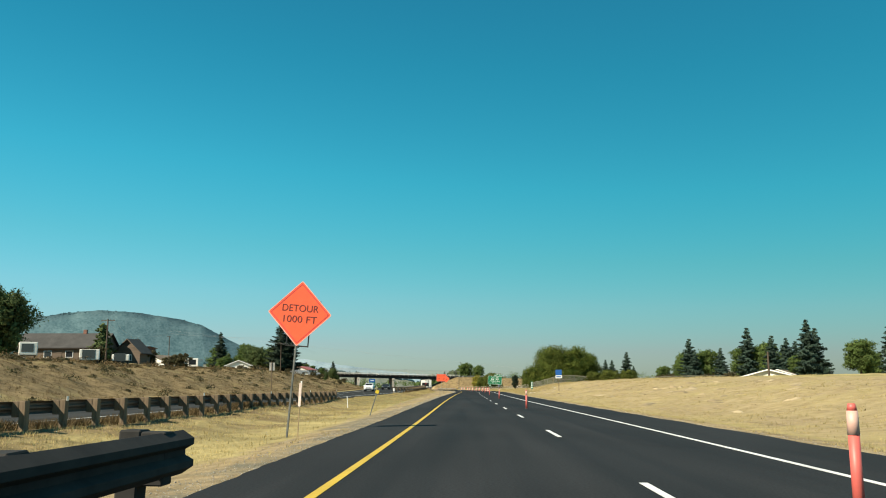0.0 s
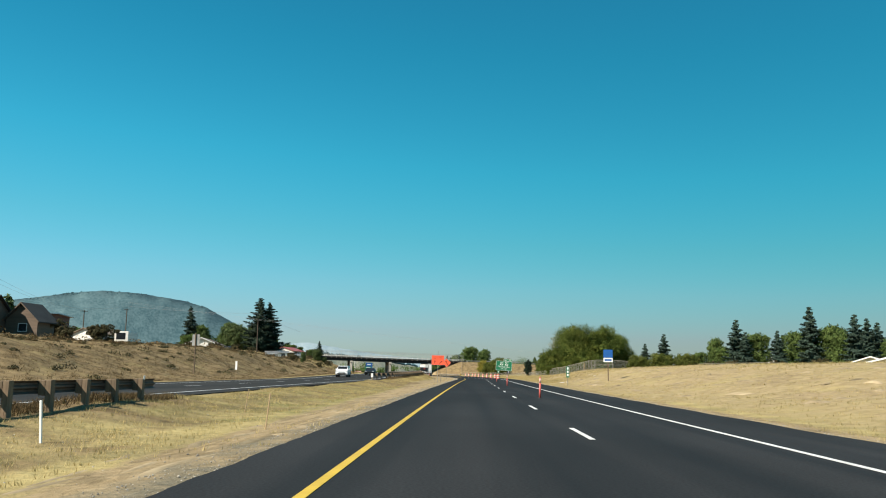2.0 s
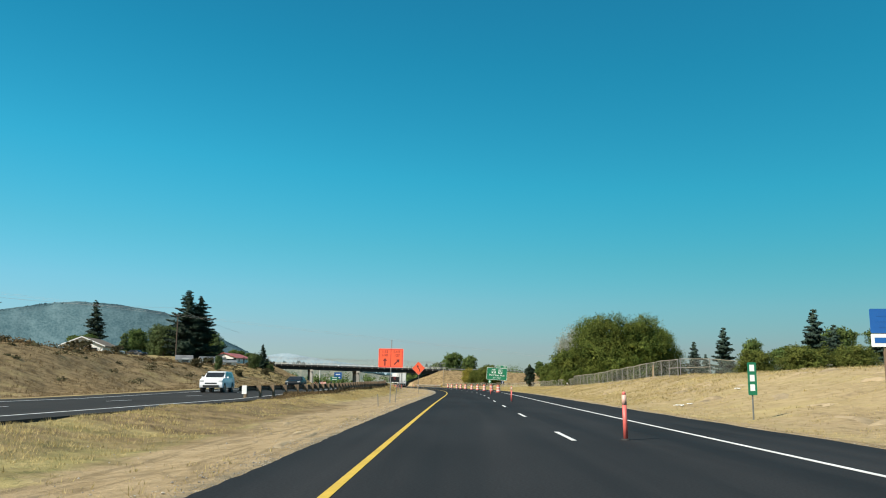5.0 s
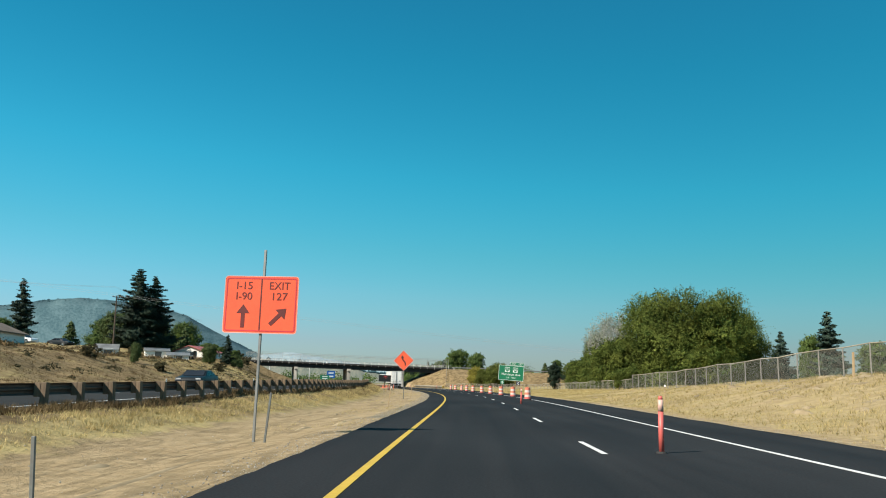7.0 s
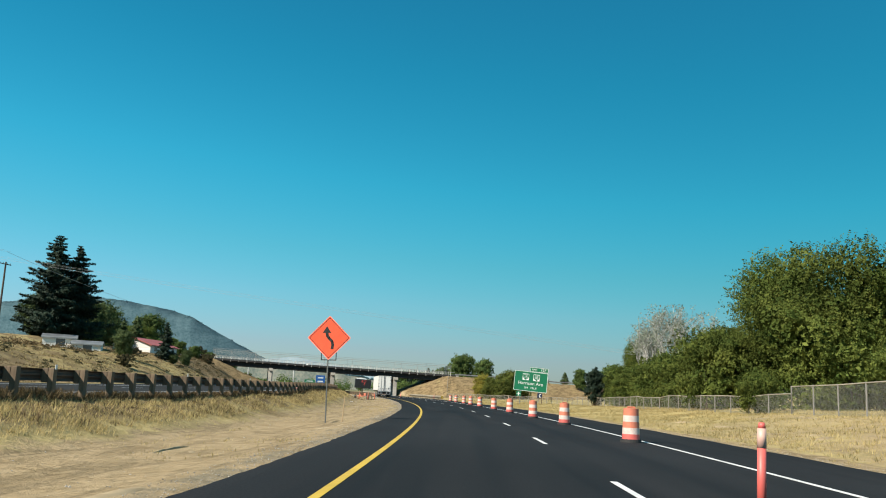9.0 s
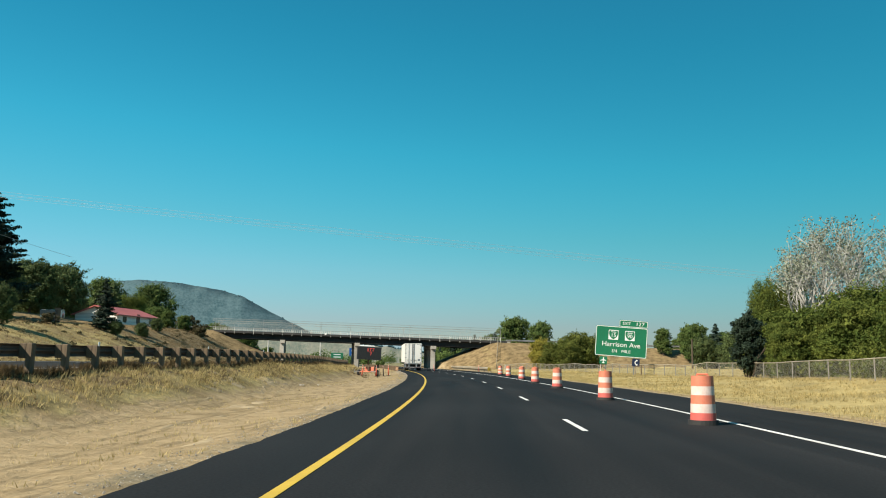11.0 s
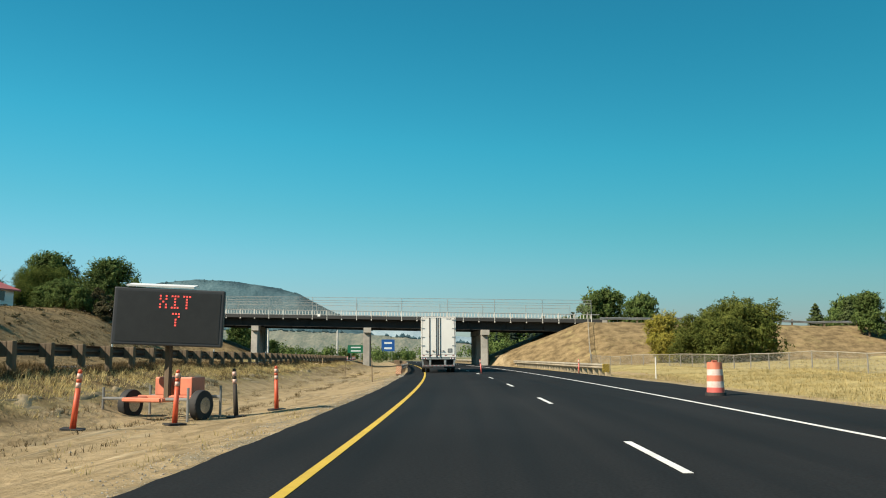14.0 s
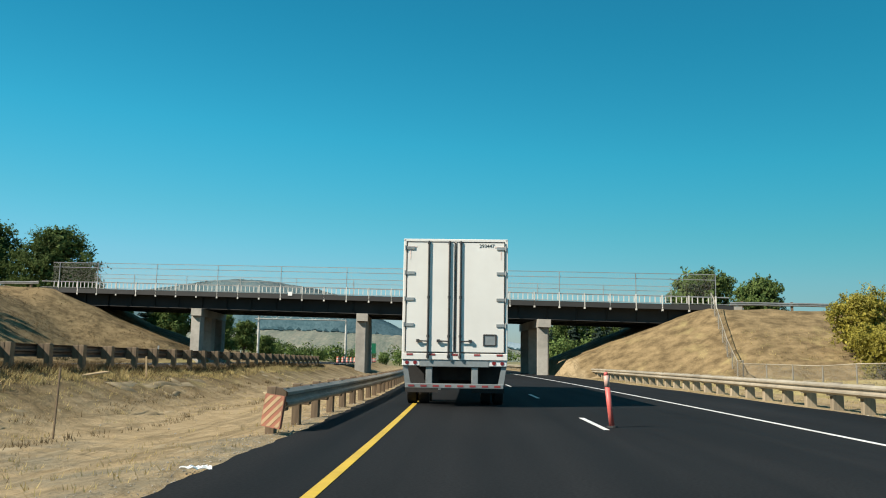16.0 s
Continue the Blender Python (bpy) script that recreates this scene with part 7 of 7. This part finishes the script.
for x, y, k, t in ((-57.3, 337.4, 0.20, 0), (-62.6, 353.6, 0.21, 50), (-55.5, 326.5, 0.18, 110)):
    copy_thing(broad, scaled(x, y, k, t))
pine = conifer("pine_tree", at_xy(-87.5, 388), "slender green pine behind the red-roofed house", M_PINE_LT, 14, 8.5, 6.0, 9000, 0.24, low=0.1)
for x, y, k, t in ((-68.5, 150.5, 0.85, 40), (-93, 393, 0.85, 120), (-79, 176, 0.9, 120), (-92, 142, 0.9, 35), (-100, 168, 0.8, 95), (24, 416, 0.5, 20), (20.5, 419, 0.42, 90), (-106, 355, 0.9, 10)):
    copy_thing(pine, scaled(x, y, k, t))
willow = broadleaf("willow_tree", at_xy(21.6, 243.5), "large spreading willow behind the chain-link fence", M_WILLOW, 21, 12.3, 17.0, 165000, 0.084, 44, low=0.02, shoot=0.85, dome=True)
copy_thing(willow, scaled(-99, 418, 0.58, 60, 0.72))
copy_thing(willow, scaled(27.5, 250, 0.76, 130, 0.86))
for x, y, k, t, kz in ((20.5, 268, 0.42, 310, 0.46), (24.0, 327, 0.46, 10, 0.95), (19.5, 301, 0.40, 150, 0.46), (24.5, 313, 0.55, 220, 0.62), (27.0, 291, 0.6, 300, 0.66), (23.0, 282, 0.5, 40, 0.52)):
    copy_thing(willow, scaled(x, y, k, t, kz))
oak = broadleaf("broadleaf_tree", at_xy(40, 352), "dark green broadleaf tree behind the field", M_LEAF_DK, 22, 11.2, 10.5, 26000, 0.155, 18, low=0.04, shoot=0.45)
for x, y, k, t, kz in ((-8.6, 450.0, 1.02, 20, 1.17), (-1.6, 448.0, 0.84, 90, 1.05), (83.6, 363, 0.7, 30, 1.2), (-15.5, 496, 0.8, 190, 0.9), (66, 290, 0.8, 101, 0.7), (68.3, 268.2, 0.89, 7, 0.94), (83.4, 278.9, 0.98, 205, 1.03), (79.9, 248.4, 0.96, 76, 1.01), (74.6, 228.0, 0.72, 240, 0.76), (62, 300, 0.6, 20, 0.6), (68, 275, 0.55, 100, 0.5), (84, 236, 0.75, 10, 0.7), (95, 260, 0.75, 160, 0.75), (70, 196, 0.6, 80, 0.55)):
    copy_thing(oak, scaled(x, y, k, t, kz))
for x, y, k, t, kz in ((110, 250, 0.8, 222, 0.8), (64, 152, 0.6, 33, 0.55), (-82, 398, 0.42, 10, 0.42), (-86, 404, 0.5, 90, 0.45), (-78, 393, 0.36, 40, 0.34), (-72.5, 388, 0.30, 60, 0.28), (-104, 262, 0.6, 50, 0.5), (-98, 240, 0.5, 60, 0.42), (-92, 226, 0.5, 0, 0.4), (-110, 285, 0.6, 9, 0.5), (-88, 290, 0.5, 99, 0.45), (-86, 280, 0.45, 190, 0.4)):
    copy_thing(oak, scaled(x, y, k, t, kz))
for x, y, k, t, kz in ((43.8, 484.4, 1.0, 20, 1.1), (39.5, 480, 0.7, 80, 0.75), (44.0, 455, 0.75, 200, 0.72), (47.4, 461, 0.9, 120, 0.8), (55, 463, 0.85, 300, 0.66), (59, 460, 0.7, 30, 0.6), (50, 452, 0.6, 70, 0.55)):
    copy_thing(oak, scaled(x, y, k, t, kz))
for x, y, k, t, kz in ((22.8, 404, 0.42, 300, 0.50), (27.5, 401, 0.48, 250, 0.56)):
    copy_thing(oak, scaled(x, y, k, t, kz))
for x, y, k, t, kz in ((25.4, 377, 0.50, 40, 0.54), (29.5, 372, 0.55, 160, 0.58), (32.5, 369, 0.45, 220, 0.44)):
    copy_thing(broad, scaled(x, y, k, t, kz))
copy_thing(spruce, scaled(28.0, 379, 0.66, 110, 0.57))
copy_thing(spruce, scaled(50.8, 460.3, 0.86, 10, 0.84))
copy_thing(spruce, scaled(65.5, 455, 0.9, 70, 0.95))
cotton = broadleaf("cottonwood_tree", at_xy(-112.6, 461), "tall cottonwood beyond the end of the bridge", M_LEAF_DK, 23, 19.0, 15.0, 34000, 0.20, 20, low=0.05, shoot=1.3)
for x, y, k, t in ((-128, 462, 1.1, 120), (-140, 452, 1.0, 60), (-122, 480, 0.8, 200), (-108, 408, 0.55, 20), (-116, 416, 0.6, 90)):
    copy_thing(cotton, scaled(x, y, k, t))
bare_tree(at_xy(26.0, 311.0), "tall half-bare tree with pale grey branches behind the bushes", 31, 26.0, M_LEAF_SILVER, 6500, 0.13)
bare_tree(at_xy(22.6, 309.0), "pale dead branches standing out of the thicket", 33, 22.0, M_LEAF_SILVER, 5200, 0.12)
bush = broadleaf("bush", at_xy(-2.2, 397.5), "rounded yellow-green bush on the bridge bank", M_LEAF_YL, 41, 4.3, 5.2, 20000, 0.07, 12, low=0.0, group="bushes", shoot=0.4)
copy_thing(bush, scaled(-2.6, 391.5, 0.8, 70))
gbush = broadleaf("bush", at_xy(3.4, 387.5), "dense green bush by the field fence", M_LEAF, 42, 6.6, 7.4, 30000, 0.085, 13, low=0.0, group="bushes", shoot=0.45, dome=True)
for x, y, k, t in ((0.6, 386.0, 0.85, 90), (5.6, 387.5, 1.12, 30), (2.4, 384, 0.8, 160)):
    copy_thing(gbush, scaled(x, y, k, t))
for x, y, k, t in ((30, 300, 0.8, 20), (34, 325, 0.8, 150), (20.5, 300, 0.7, 0), (28, 262, 0.8, 12), (34, 256, 0.7, 60)):
    copy_thing(gbush, scaled(x, y, k, t))
wbush = broadleaf("bush", at_xy(14.0, 246), "dense dark green bush before the willows", M_WILLOW, 45, 5.4, 7.2, 28000, 0.085, 13, low=0.0, group="bushes", shoot=0.45)
for x, y, k, t in ((16.0, 252, 1.2, 100), (12.9, 234, 0.42, 70), (15.5, 262, 0.9, 20), (16.5, 270, 1.0, 140), (18.0, 277, 1.05, 170), (16.8, 285, 0.9, 260), (14.6, 291.5, 0.62, 300), (16.6, 303, 1.0, 40), (17.5, 296, 1.0, 70), (20.0, 290, 1.2, 10), (19.5, 316, 0.7, 200)):
    copy_thing(wbush, scaled(x, y, k, t))
for x, y, k, t, kz in ((24.2, 172, 0.9, 20, 0.72), (21.5, 176, 0.7, 80, 0.62), (27.5, 171, 0.85, 150, 0.68)):
    copy_thing(gbush, scaled(x, y, k * 0.68, t, kz * 0.68))
for x, y, k, t, kz in ((-119, 459, 0.55, 20, 0.5), (-115.5, 458, 0.5, 80, 0.42), (-124, 458, 0.6, 120, 0.55), (-112.0, 456.5, 0.42, 10, 0.34), (-100, 420, 0.6, 40, 0.55), (-94, 412, 0.45, 100, 0.42), (-106, 432, 0.7, 60, 0.66)):
    copy_thing(oak, scaled(x, y, k, t, kz))
for x, y, k, t, kz in ((-104, 466, 0.8, 20, 0.8), (-99, 474, 0.8, 80, 0.84), (-94, 468, 0.75, 140, 0.76), (-90, 477, 0.62, 10, 0.66), (-87, 490, 0.45, 70, 0.42), (-96, 500, 0.6, 30, 0.62), (-27, 468, 0.7, 10, 0.72), (-22, 474, 0.7, 60, 0.7), (-17, 466, 0.75, 110, 0.74), (-12, 472, 0.8, 160, 0.8), (-30.5, 481, 0.7, 210, 0.66)):
    copy_thing(oak, scaled(x, y, k, t, kz))
broadleaf("juniper", at_xy(10.5, 287.2), "dark rounded juniper at the fence", M_PINE, 44, 4.5, 2.5, 30000, 0.05, 16, low=0.02, group="conifers", shoot=0.16)
dbush = broadleaf("bush", at_xy(-66, 166), "dark brown brush before the houses", M_SAGE, 43, 2.8, 4.2, 6000, 0.12, 8, low=0.0, group="bushes")
for x, y, k, t in ((-62, 172, 0.9, 30), (-64, 179, 1.0, 90), (-50, 205, 0.5, 10), (-48.5, 211, 0.4, 70), (-44, 230, 0.5, 100), (-40.5, 241, 0.4, 10), (-52, 262, 0.6, 10), (-46, 284, 0.55, 60), (-58, 316, 0.5, 120), (-69, 388, 0.9, 20), (-73, 391, 1.1, 100), (-62, 134, 0.9, 0), (-60, 224, 0.7, 50), (40, 190, 0.8, 90), (45, 222, 0.9, 10), (48, 173, 0.7, 40), (-57, 199, 0.45, 30), (-56, 150, 0.7, 30), (-55, 118, 0.8, 0), (52, 205, 0.9, 10), ):
    copy_thing(dbush, scaled(x, y, k, t))


# ---- far woods ----
def far_woods():
    rng = np.random.default_rng(77)
    blobs = []
    for _ in range(900):
        b = rng.uniform(-42, 48)
        d = rng.uniform(620, 1500) if b < 30 else rng.uniform(420, 900)
        x, y = -math.sin(radians(b)) * d, math.cos(radians(b)) * d + 150
        blobs.append((x, y, rng.uniform(4, 11)))
    for _ in range(120):
        blobs.append((rng.uniform(-190, -62), rng.uniform(470, 640), rng.uniform(1.6, 4.2)))
    for _ in range(60):
        blobs.append((rng.uniform(-30, -12), rng.uniform(452, 500), rng.uniform(3, 5.5)))
    for _ in range(120):
        blobs.append((rng.uniform(-25, 160), rng.uniform(520, 700), rng.uniform(4, 9)))
    for _ in range(60):
        blobs.append((rng.uniform(-20, 6), rng.uniform(436, 520), rng.uniform(3, 6)))
    P, S, D = [], [], []
    for x, y, h in blobs:
        near = y < 650 and abs(x) < 200
        k = 420 if near else 90
        d = rng.normal(size=(k, 3))
        d /= np.linalg.norm(d, axis=1)[:, None]
        r = rng.uniform(0.5, 1.05, k)[:, None]
        z0 = float(land(np.array([x]), np.array([y]))[0])
        r = r * (1 + 0.25 * np.sin(d[:, :1] * 6 + x) * np.sin(d[:, 2:] * 5 + y))
        P.append(np.array([x, y, z0 + h * 0.5]) + d * r * np.array([h * 0.55, h * 0.55, h * 0.55]))
        S.append(np.full((k, 1), 0.26 if near else 0.8))
        D.append(d)
    P, D = np.concatenate(P), np.concatenate(D)
    v, f = cards(rng, P, np.concatenate(S)[:, 0], D)
    ob = raw("far_woods", v, f, M_LEAF_DK)
    tagged(ob, "distant dark green woods across the valley", "woods", kind="stuff")


far_woods()


# ---- sign gantry and roadwork beyond the bridge ----
def gantry():
    top = thing("sign_gantry", at_xy(-75.9, 481.5, None, 18.5), "bare pale steel sign gantry over the far carriageway", "sign gantry")
    for x in (-7.9, 7.9):
        bm = bmesh.new()
        rod(bm, (x, 0, -1.5), (x, 0, 8.9), 0.24, 0.20, 12)
        rod(bm, (x, 0, -0.3), (x, 0, 0.35), 0.42, 0.42, 12)
        part("post", bm, M_RAILING, top)
    for y in (-0.35, 0.35):
        for z in (7.75, 8.6):
            bm = bmesh.new()
            rod(bm, (-8.6, y, z), (7.9, y, z), 0.085, seg=8)
            part("chord", bm, M_RAILING, top)
    bm = bmesh.new()
    for i in range(14):
        x = -8.6 + 16.5 * i / 14
        for y in (-0.35, 0.35):
            rod(bm, (x, y, 7.75 if i % 2 else 8.6), (x + 16.5 / 14, y, 8.6 if i % 2 else 7.75), 0.035, seg=5)
    part("bracing", bm, M_RAILING, top)


gantry()


def far_sign(at, label, m, w, h, z):
    top = thing("guide_sign", at, label, "road sign")
    bm = bmesh.new()
    slab(bm, rounded(w, h, 0.08), -0.02, 0.02)
    p = part("panel", bm, m, top)
    p.matrix_basis = Matrix.Translation((0, 0, z))
    bm = bmesh.new()
    for dz in (0.2, -0.25):
        box(bm, (0, -0.024, dz * h), (w * 0.6, 0.006, h * 0.16))
    part("unreadable_lines", bm, M_WHITE, p)
    for x in (-w * 0.3, w * 0.3):
        square_post(top, x, -0.5, z + h * 0.4, 0.12, M_GALV)


far_sign(at_road(474, -13.5, None, 0), "green guide sign beyond the bridge", M_GREEN, 3.4, 1.6, 2.4)
far_sign(at_road(537, -4.9, 0.0, 0), "blue service sign beyond the bridge", M_BLUE, 3.7, 3.3, 4.6)
for i in range(14):
    copy_thing(b0, at_road(470 + i * 7.0, -17.5 + 0.25 * i, float(far_side(470)), 0))


# ---- grass, weeds and stones ----
def tufts(name, label, material, count, s_range, n_fun, seed, height, blades=5, keep=None):
    rng = np.random.default_rng(seed)
    s = rng.uniform(*s_range, count)
    u = rng.uniform(0, 1, count)
    n = n_fun(s, u)
    x, y = road_xy(s, n)
    clump = np.sin(x * 0.7 + 2 * np.sin(y * 0.4)) * np.sin(y * 0.55 + x * 0.2) + rng.normal(0, 0.6, count)
    ok = clump > -0.5
    if keep is not None:
        ok &= keep(x, y, s, n)
    x, y = x[ok], y[ok]
    z = land(x, y)
    k = len(x)
    hgt = height * rng.uniform(0.45, 1.25, k)
    V = np.zeros((k, blades, 3, 3), np.float32)
    for b in range(blades):
        a = rng.uniform(0, 2 * np.pi, k)
        w = 0.006 + 0.03 * hgt
        lean_ = rng.uniform(0.4, 1.5, k) * hgt
        bx, by = x + rng.normal(0, 0.05, k), y + rng.normal(0, 0.05, k)
        V[:, b, 0] = np.stack([bx - w * np.sin(a), by + w * np.cos(a), z - 0.03], 1)
        V[:, b, 1] = np.stack([bx + w * np.sin(a), by - w * np.cos(a), z - 0.03], 1)
        V[:, b, 2] = np.stack([bx + lean_ * np.cos(a), by + lean_ * np.sin(a), z + hgt], 1)
    v = V.reshape(-1, 3)
    f = np.arange(len(v)).reshape(-1, 3)
    ob = raw(name, v, f, material)
    tagged(ob, label, "grass", kind="stuff")


no_bridge = lambda x, y, s, n: (y < 408) | (y > 423)
tufts("dry_grass", "golden dry grass on the slope beside the shoulder", M_GRASS, 60000, (-5, 400), lambda s, u: edge_right(s) + 0.8 + 15 * u ** 1.4, 1, 0.06, keep=no_bridge)
tufts("dry_grass", "golden dry grass of the median before the guardrail", M_GRASS, 60000, (-2, 400), lambda s, u: -bare_edge(s) - (13.3 - bare_edge(s)) * u ** 0.8, 2, 0.075)
tufts("brown_weeds", "brown weeds on the bank beside the far carriageway", M_WEED, 70000, (20, 430), lambda s, u: -28 - 26 * u, 3, 0.18, keep=lambda x, y, s, n: no_bridge(x, y, s, n) & (np.sin(s * 7.3 + n * 3.1) < np.interp(s, (250, 300, 335, 360), (1.1, -0.25, 0.0, 1.1))))
tufts("dry_grass", "pale dry grass in streaks on the bank", M_GRASS, 16000, (255, 345), lambda s, u: -28.5 - 22 * u, 83, 0.13, keep=no_bridge)
tufts("brown_weeds", "brown weeds along the guardrail posts", M_WEED, 36000, (5, 404), lambda s, u: -12.2 - 1.1 * u, 4, 0.21, keep=lambda x, y, s, n: (s < 73) | (s > 150))
tufts("dry_grass", "pale dry grass on the field behind the fence", M_GRASS, 30000, (100, 400), lambda s, u: 18 + 25 * u, 5, 0.16, keep=no_bridge)
tufts("dry_grass", "sparse dry grass at the edge of the dirt", M_GRASS, 7000, (-2, 400), lambda s, u: -5.3 - 3.0 * u, 6, 0.07, keep=lambda x, y, s, n: np.sin(s * 0.35) + np.sin(s * 0.11) > 0.2)


def stones(name, label, count, seed, n_fun, size):
    rng = np.random.default_rng(seed)
    s = rng.uniform(-3, 360, count)
    n = n_fun(s, rng.uniform(0, 1, count))
    x, y = road_xy(s, n)
    z = land(x, y)
    base = np.array([[1, 0, 0], [-1, 0, 0], [0, 1, 0], [0, -1, 0], [0, 0, 0.8], [0, 0, -0.6]])
    tri = np.array([[0, 2, 4], [2, 1, 4], [1, 3, 4], [3, 0, 4], [2, 0, 5], [1, 2, 5], [3, 1, 5], [0, 3, 5]])
    r = size * np.clip(rng.lognormal(0, 0.5, count), 0, 2.6)
    v = base[None] * r[:, None, None] * rng.uniform(0.6, 1.3, (count, 6, 3)) + np.stack([x, y, z + r * 0.3], 1)[:, None]
    f = tri[None] + (np.arange(count) * 6)[:, None, None]
    ob = raw(name, v.reshape(-1, 3), f.reshape(-1, 3), M_STONE)
    tagged(ob, label, "gravel", kind="stuff")


stones("gravel", "loose gravel along the asphalt edge", 42000, 8, lambda s, u: -4.93 - 0.9 * u ** 2.2, 0.007)
stones("gravel", "scattered stones in the bare dirt", 5000, 9, lambda s, u: -5.2 - 5.5 * u, 0.010)
stones("gravel", "loose gravel along the right asphalt edge", 14000, 10, lambda s, u: edge_right(s) + 0.0 + 0.9 * u, 0.009)


def ridges(name, label, count, seed, s_range, n_fun, length, width, height):
    """Low broken ridges of graded dirt that run with the road, one joined mesh."""
    rng = np.random.default_rng(seed)
    V, F = [], []
    na, nb = 12, 6
    i = (np.arange(na - 1)[:, None] * nb + np.arange(nb - 1)[None]).ravel()
    quad = np.stack([i, i + nb, i + nb + 1, i + 1], 1)
    for k in range(count):
        s0 = rng.uniform(*s_range)
        n0 = float(n_fun(np.array([s0]), rng.uniform(0, 1, 1))[0])
        L, W, Hh = length * rng.lognormal(0, 0.5), width * rng.lognormal(0, 0.35), height * rng.lognormal(0, 0.4)
        u, w = np.meshgrid(np.linspace(-1, 1, na), np.linspace(-1, 1, nb), indexing="ij")
        bow = 0.35 * W * np.sin(u * rng.uniform(1, 4) + rng.uniform(0, 6))
        x, y = road_xy(s0 + u * L * 0.5, n0 + w * W * 0.5 + bow)
        z = Hh * (1 - u ** 2) * (1 - w ** 2) * rng.uniform(0.6, 1.2, u.shape)
        V.append(np.stack([x.ravel(), y.ravel(), land(x.ravel(), y.ravel()) + z.ravel() - 0.012], 1))
        F.append(quad + k * na * nb)
    ob = raw(name, np.concatenate(V), np.concatenate(F), M_DIRT, smooth=True)
    tagged(ob, label, "dirt", kind="stuff")


ridges("dirt_ridges", "broken ridges of graded dirt beside the shoulder", 150, 71, (250, 352), lambda s, u: -6.0 - 5.2 * u, 2.4, 0.22, 0.018)
ridges("dirt_ridges", "rough dark ridges of dirt and dead weeds before the guardrail", 70, 70, (262, 372), lambda s, u: -7.6 - 3.6 * u, 3.0, 0.24, 0.02)
ridges("dirt_ridges", "clods of turned earth before the guardrail", 160, 69, (255, 385), lambda s, u: -9.4 - 2.2 * u, 0.9, 0.28, 0.035)
tufts("dry_grass", "low sparse grass on the turned earth", M_GRASS, 5000, (200, 385), lambda s, u: -8.8 - 2.4 * u, 81, 0.06)
ridges("dirt_ridges", "small lumps of loose dirt in the median", 160, 72, (-2, 250), lambda s, u: -5.6 - 2.4 * u, 2.0, 0.2, 0.03)
ridges("dirt_ridges", "lumps of washed-out dirt on the grassy slope", 160, 73, (20, 230), lambda s, u: edge_right(s) + 3.5 + 12 * u, 1.3, 0.5, 0.08)
tufts("brown_weeds", "scattered brown weeds in the graded dirt", M_WEED, 400, (255, 352), lambda s, u: -7.0 - 4 * u, 74, 0.07)
tufts("dry_grass", "clumps of tall dry grass before the guardrail", M_GRASS, 9000, (160, 400), lambda s, u: -bare_edge(s) - 0.2 - 1.6 * u, 76, 0.15)
tufts("brown_weeds", "brown weeds behind the long guardrail", M_WEED, 14000, (240, 406), lambda s, u: -12.98 - 0.38 * u, 78, 0.24)
tufts("brown_weeds", "tall brown weeds behind the first guardrail", M_WEED, 4000, (5, 72), lambda s, u: -12.5 - 0.6 * u, 79, 0.2)
tufts("brown_weeds", "clumps of brown weeds before the guardrail", M_WEED, 3000, (200, 400), lambda s, u: -bare_edge(s) - 0.3 - 1.5 * u, 77, 0.15)
tufts("dry_grass", "taller dry grass between the shoulder and the fence", M_GRASS, 42000, (150, 345), lambda s, u: edge_right(s) + 1.4 + 12 * u, 82, 0.12)
tufts("brown_weeds", "streaks of brown weeds in the graded dirt", M_WEED, 9000, (300, 376), lambda s, u: -7.6 - 3.8 * u, 84, 0.09, keep=lambda x, y, s, n: np.sin(n * 4.3 + s * 0.11 + 0.8 * np.sin(s * 0.6)) > 0.72)
tufts("brown_weeds", "scattered brown weeds on the grassy slope", M_WEED, 500, (10, 260), lambda s, u: edge_right(s) + 3 + 14 * u, 75, 0.09)


def brush(name, label, material, count, seed, s_range, n_fun, size, leaf):
    """Low scattered clumps of brush, one joined mesh."""
    rng = np.random.default_rng(seed)
    s = rng.uniform(*s_range, count)
    n = n_fun(s, rng.uniform(0, 1, count))
    x, y = road_xy(s, n)
    ok = ((y < 404) | (y > 424))
    x, y = x[ok], y[ok]
    z = land(x, y)
    r = size * np.clip(rng.lognormal(0, 0.45, len(x)), 0.4, 2.2)
    k = 60
    e = rng.normal(size=(len(x), k, 3))
    e /= np.linalg.norm(e, axis=2)[:, :, None]
    e[:, :, 2] = np.abs(e[:, :, 2])
    P = np.stack([x, y, z], 1)[:, None] + e * (r[:, None] * rng.uniform(0.5, 1.1, (len(x), k)))[:, :, None] * np.array([1.25, 1.25, 0.75])
    v, f = cards(rng, P.reshape(-1, 3), leaf, e.reshape(-1, 3))
    tagged(raw(name, v, f, material), label, "brush", kind="stuff")


brush("brush", "dark low brush scattered over the dry bank", M_SAGE, 300, 61, (20, 270), lambda s, u: -29.5 - 20 * np.sqrt(u), 0.42, 0.11)
brush("brush", "low brown brush on the bank before the bridge", M_SAGE, 160, 63, (270, 400), lambda s, u: -29.5 - 18 * u, 0.35, 0.10)
brush("brush", "brown brush along the top of the bank", M_WEED, 420, 62, (60, 330), lambda s, u: -44 - 14 * u, 0.55, 0.13)
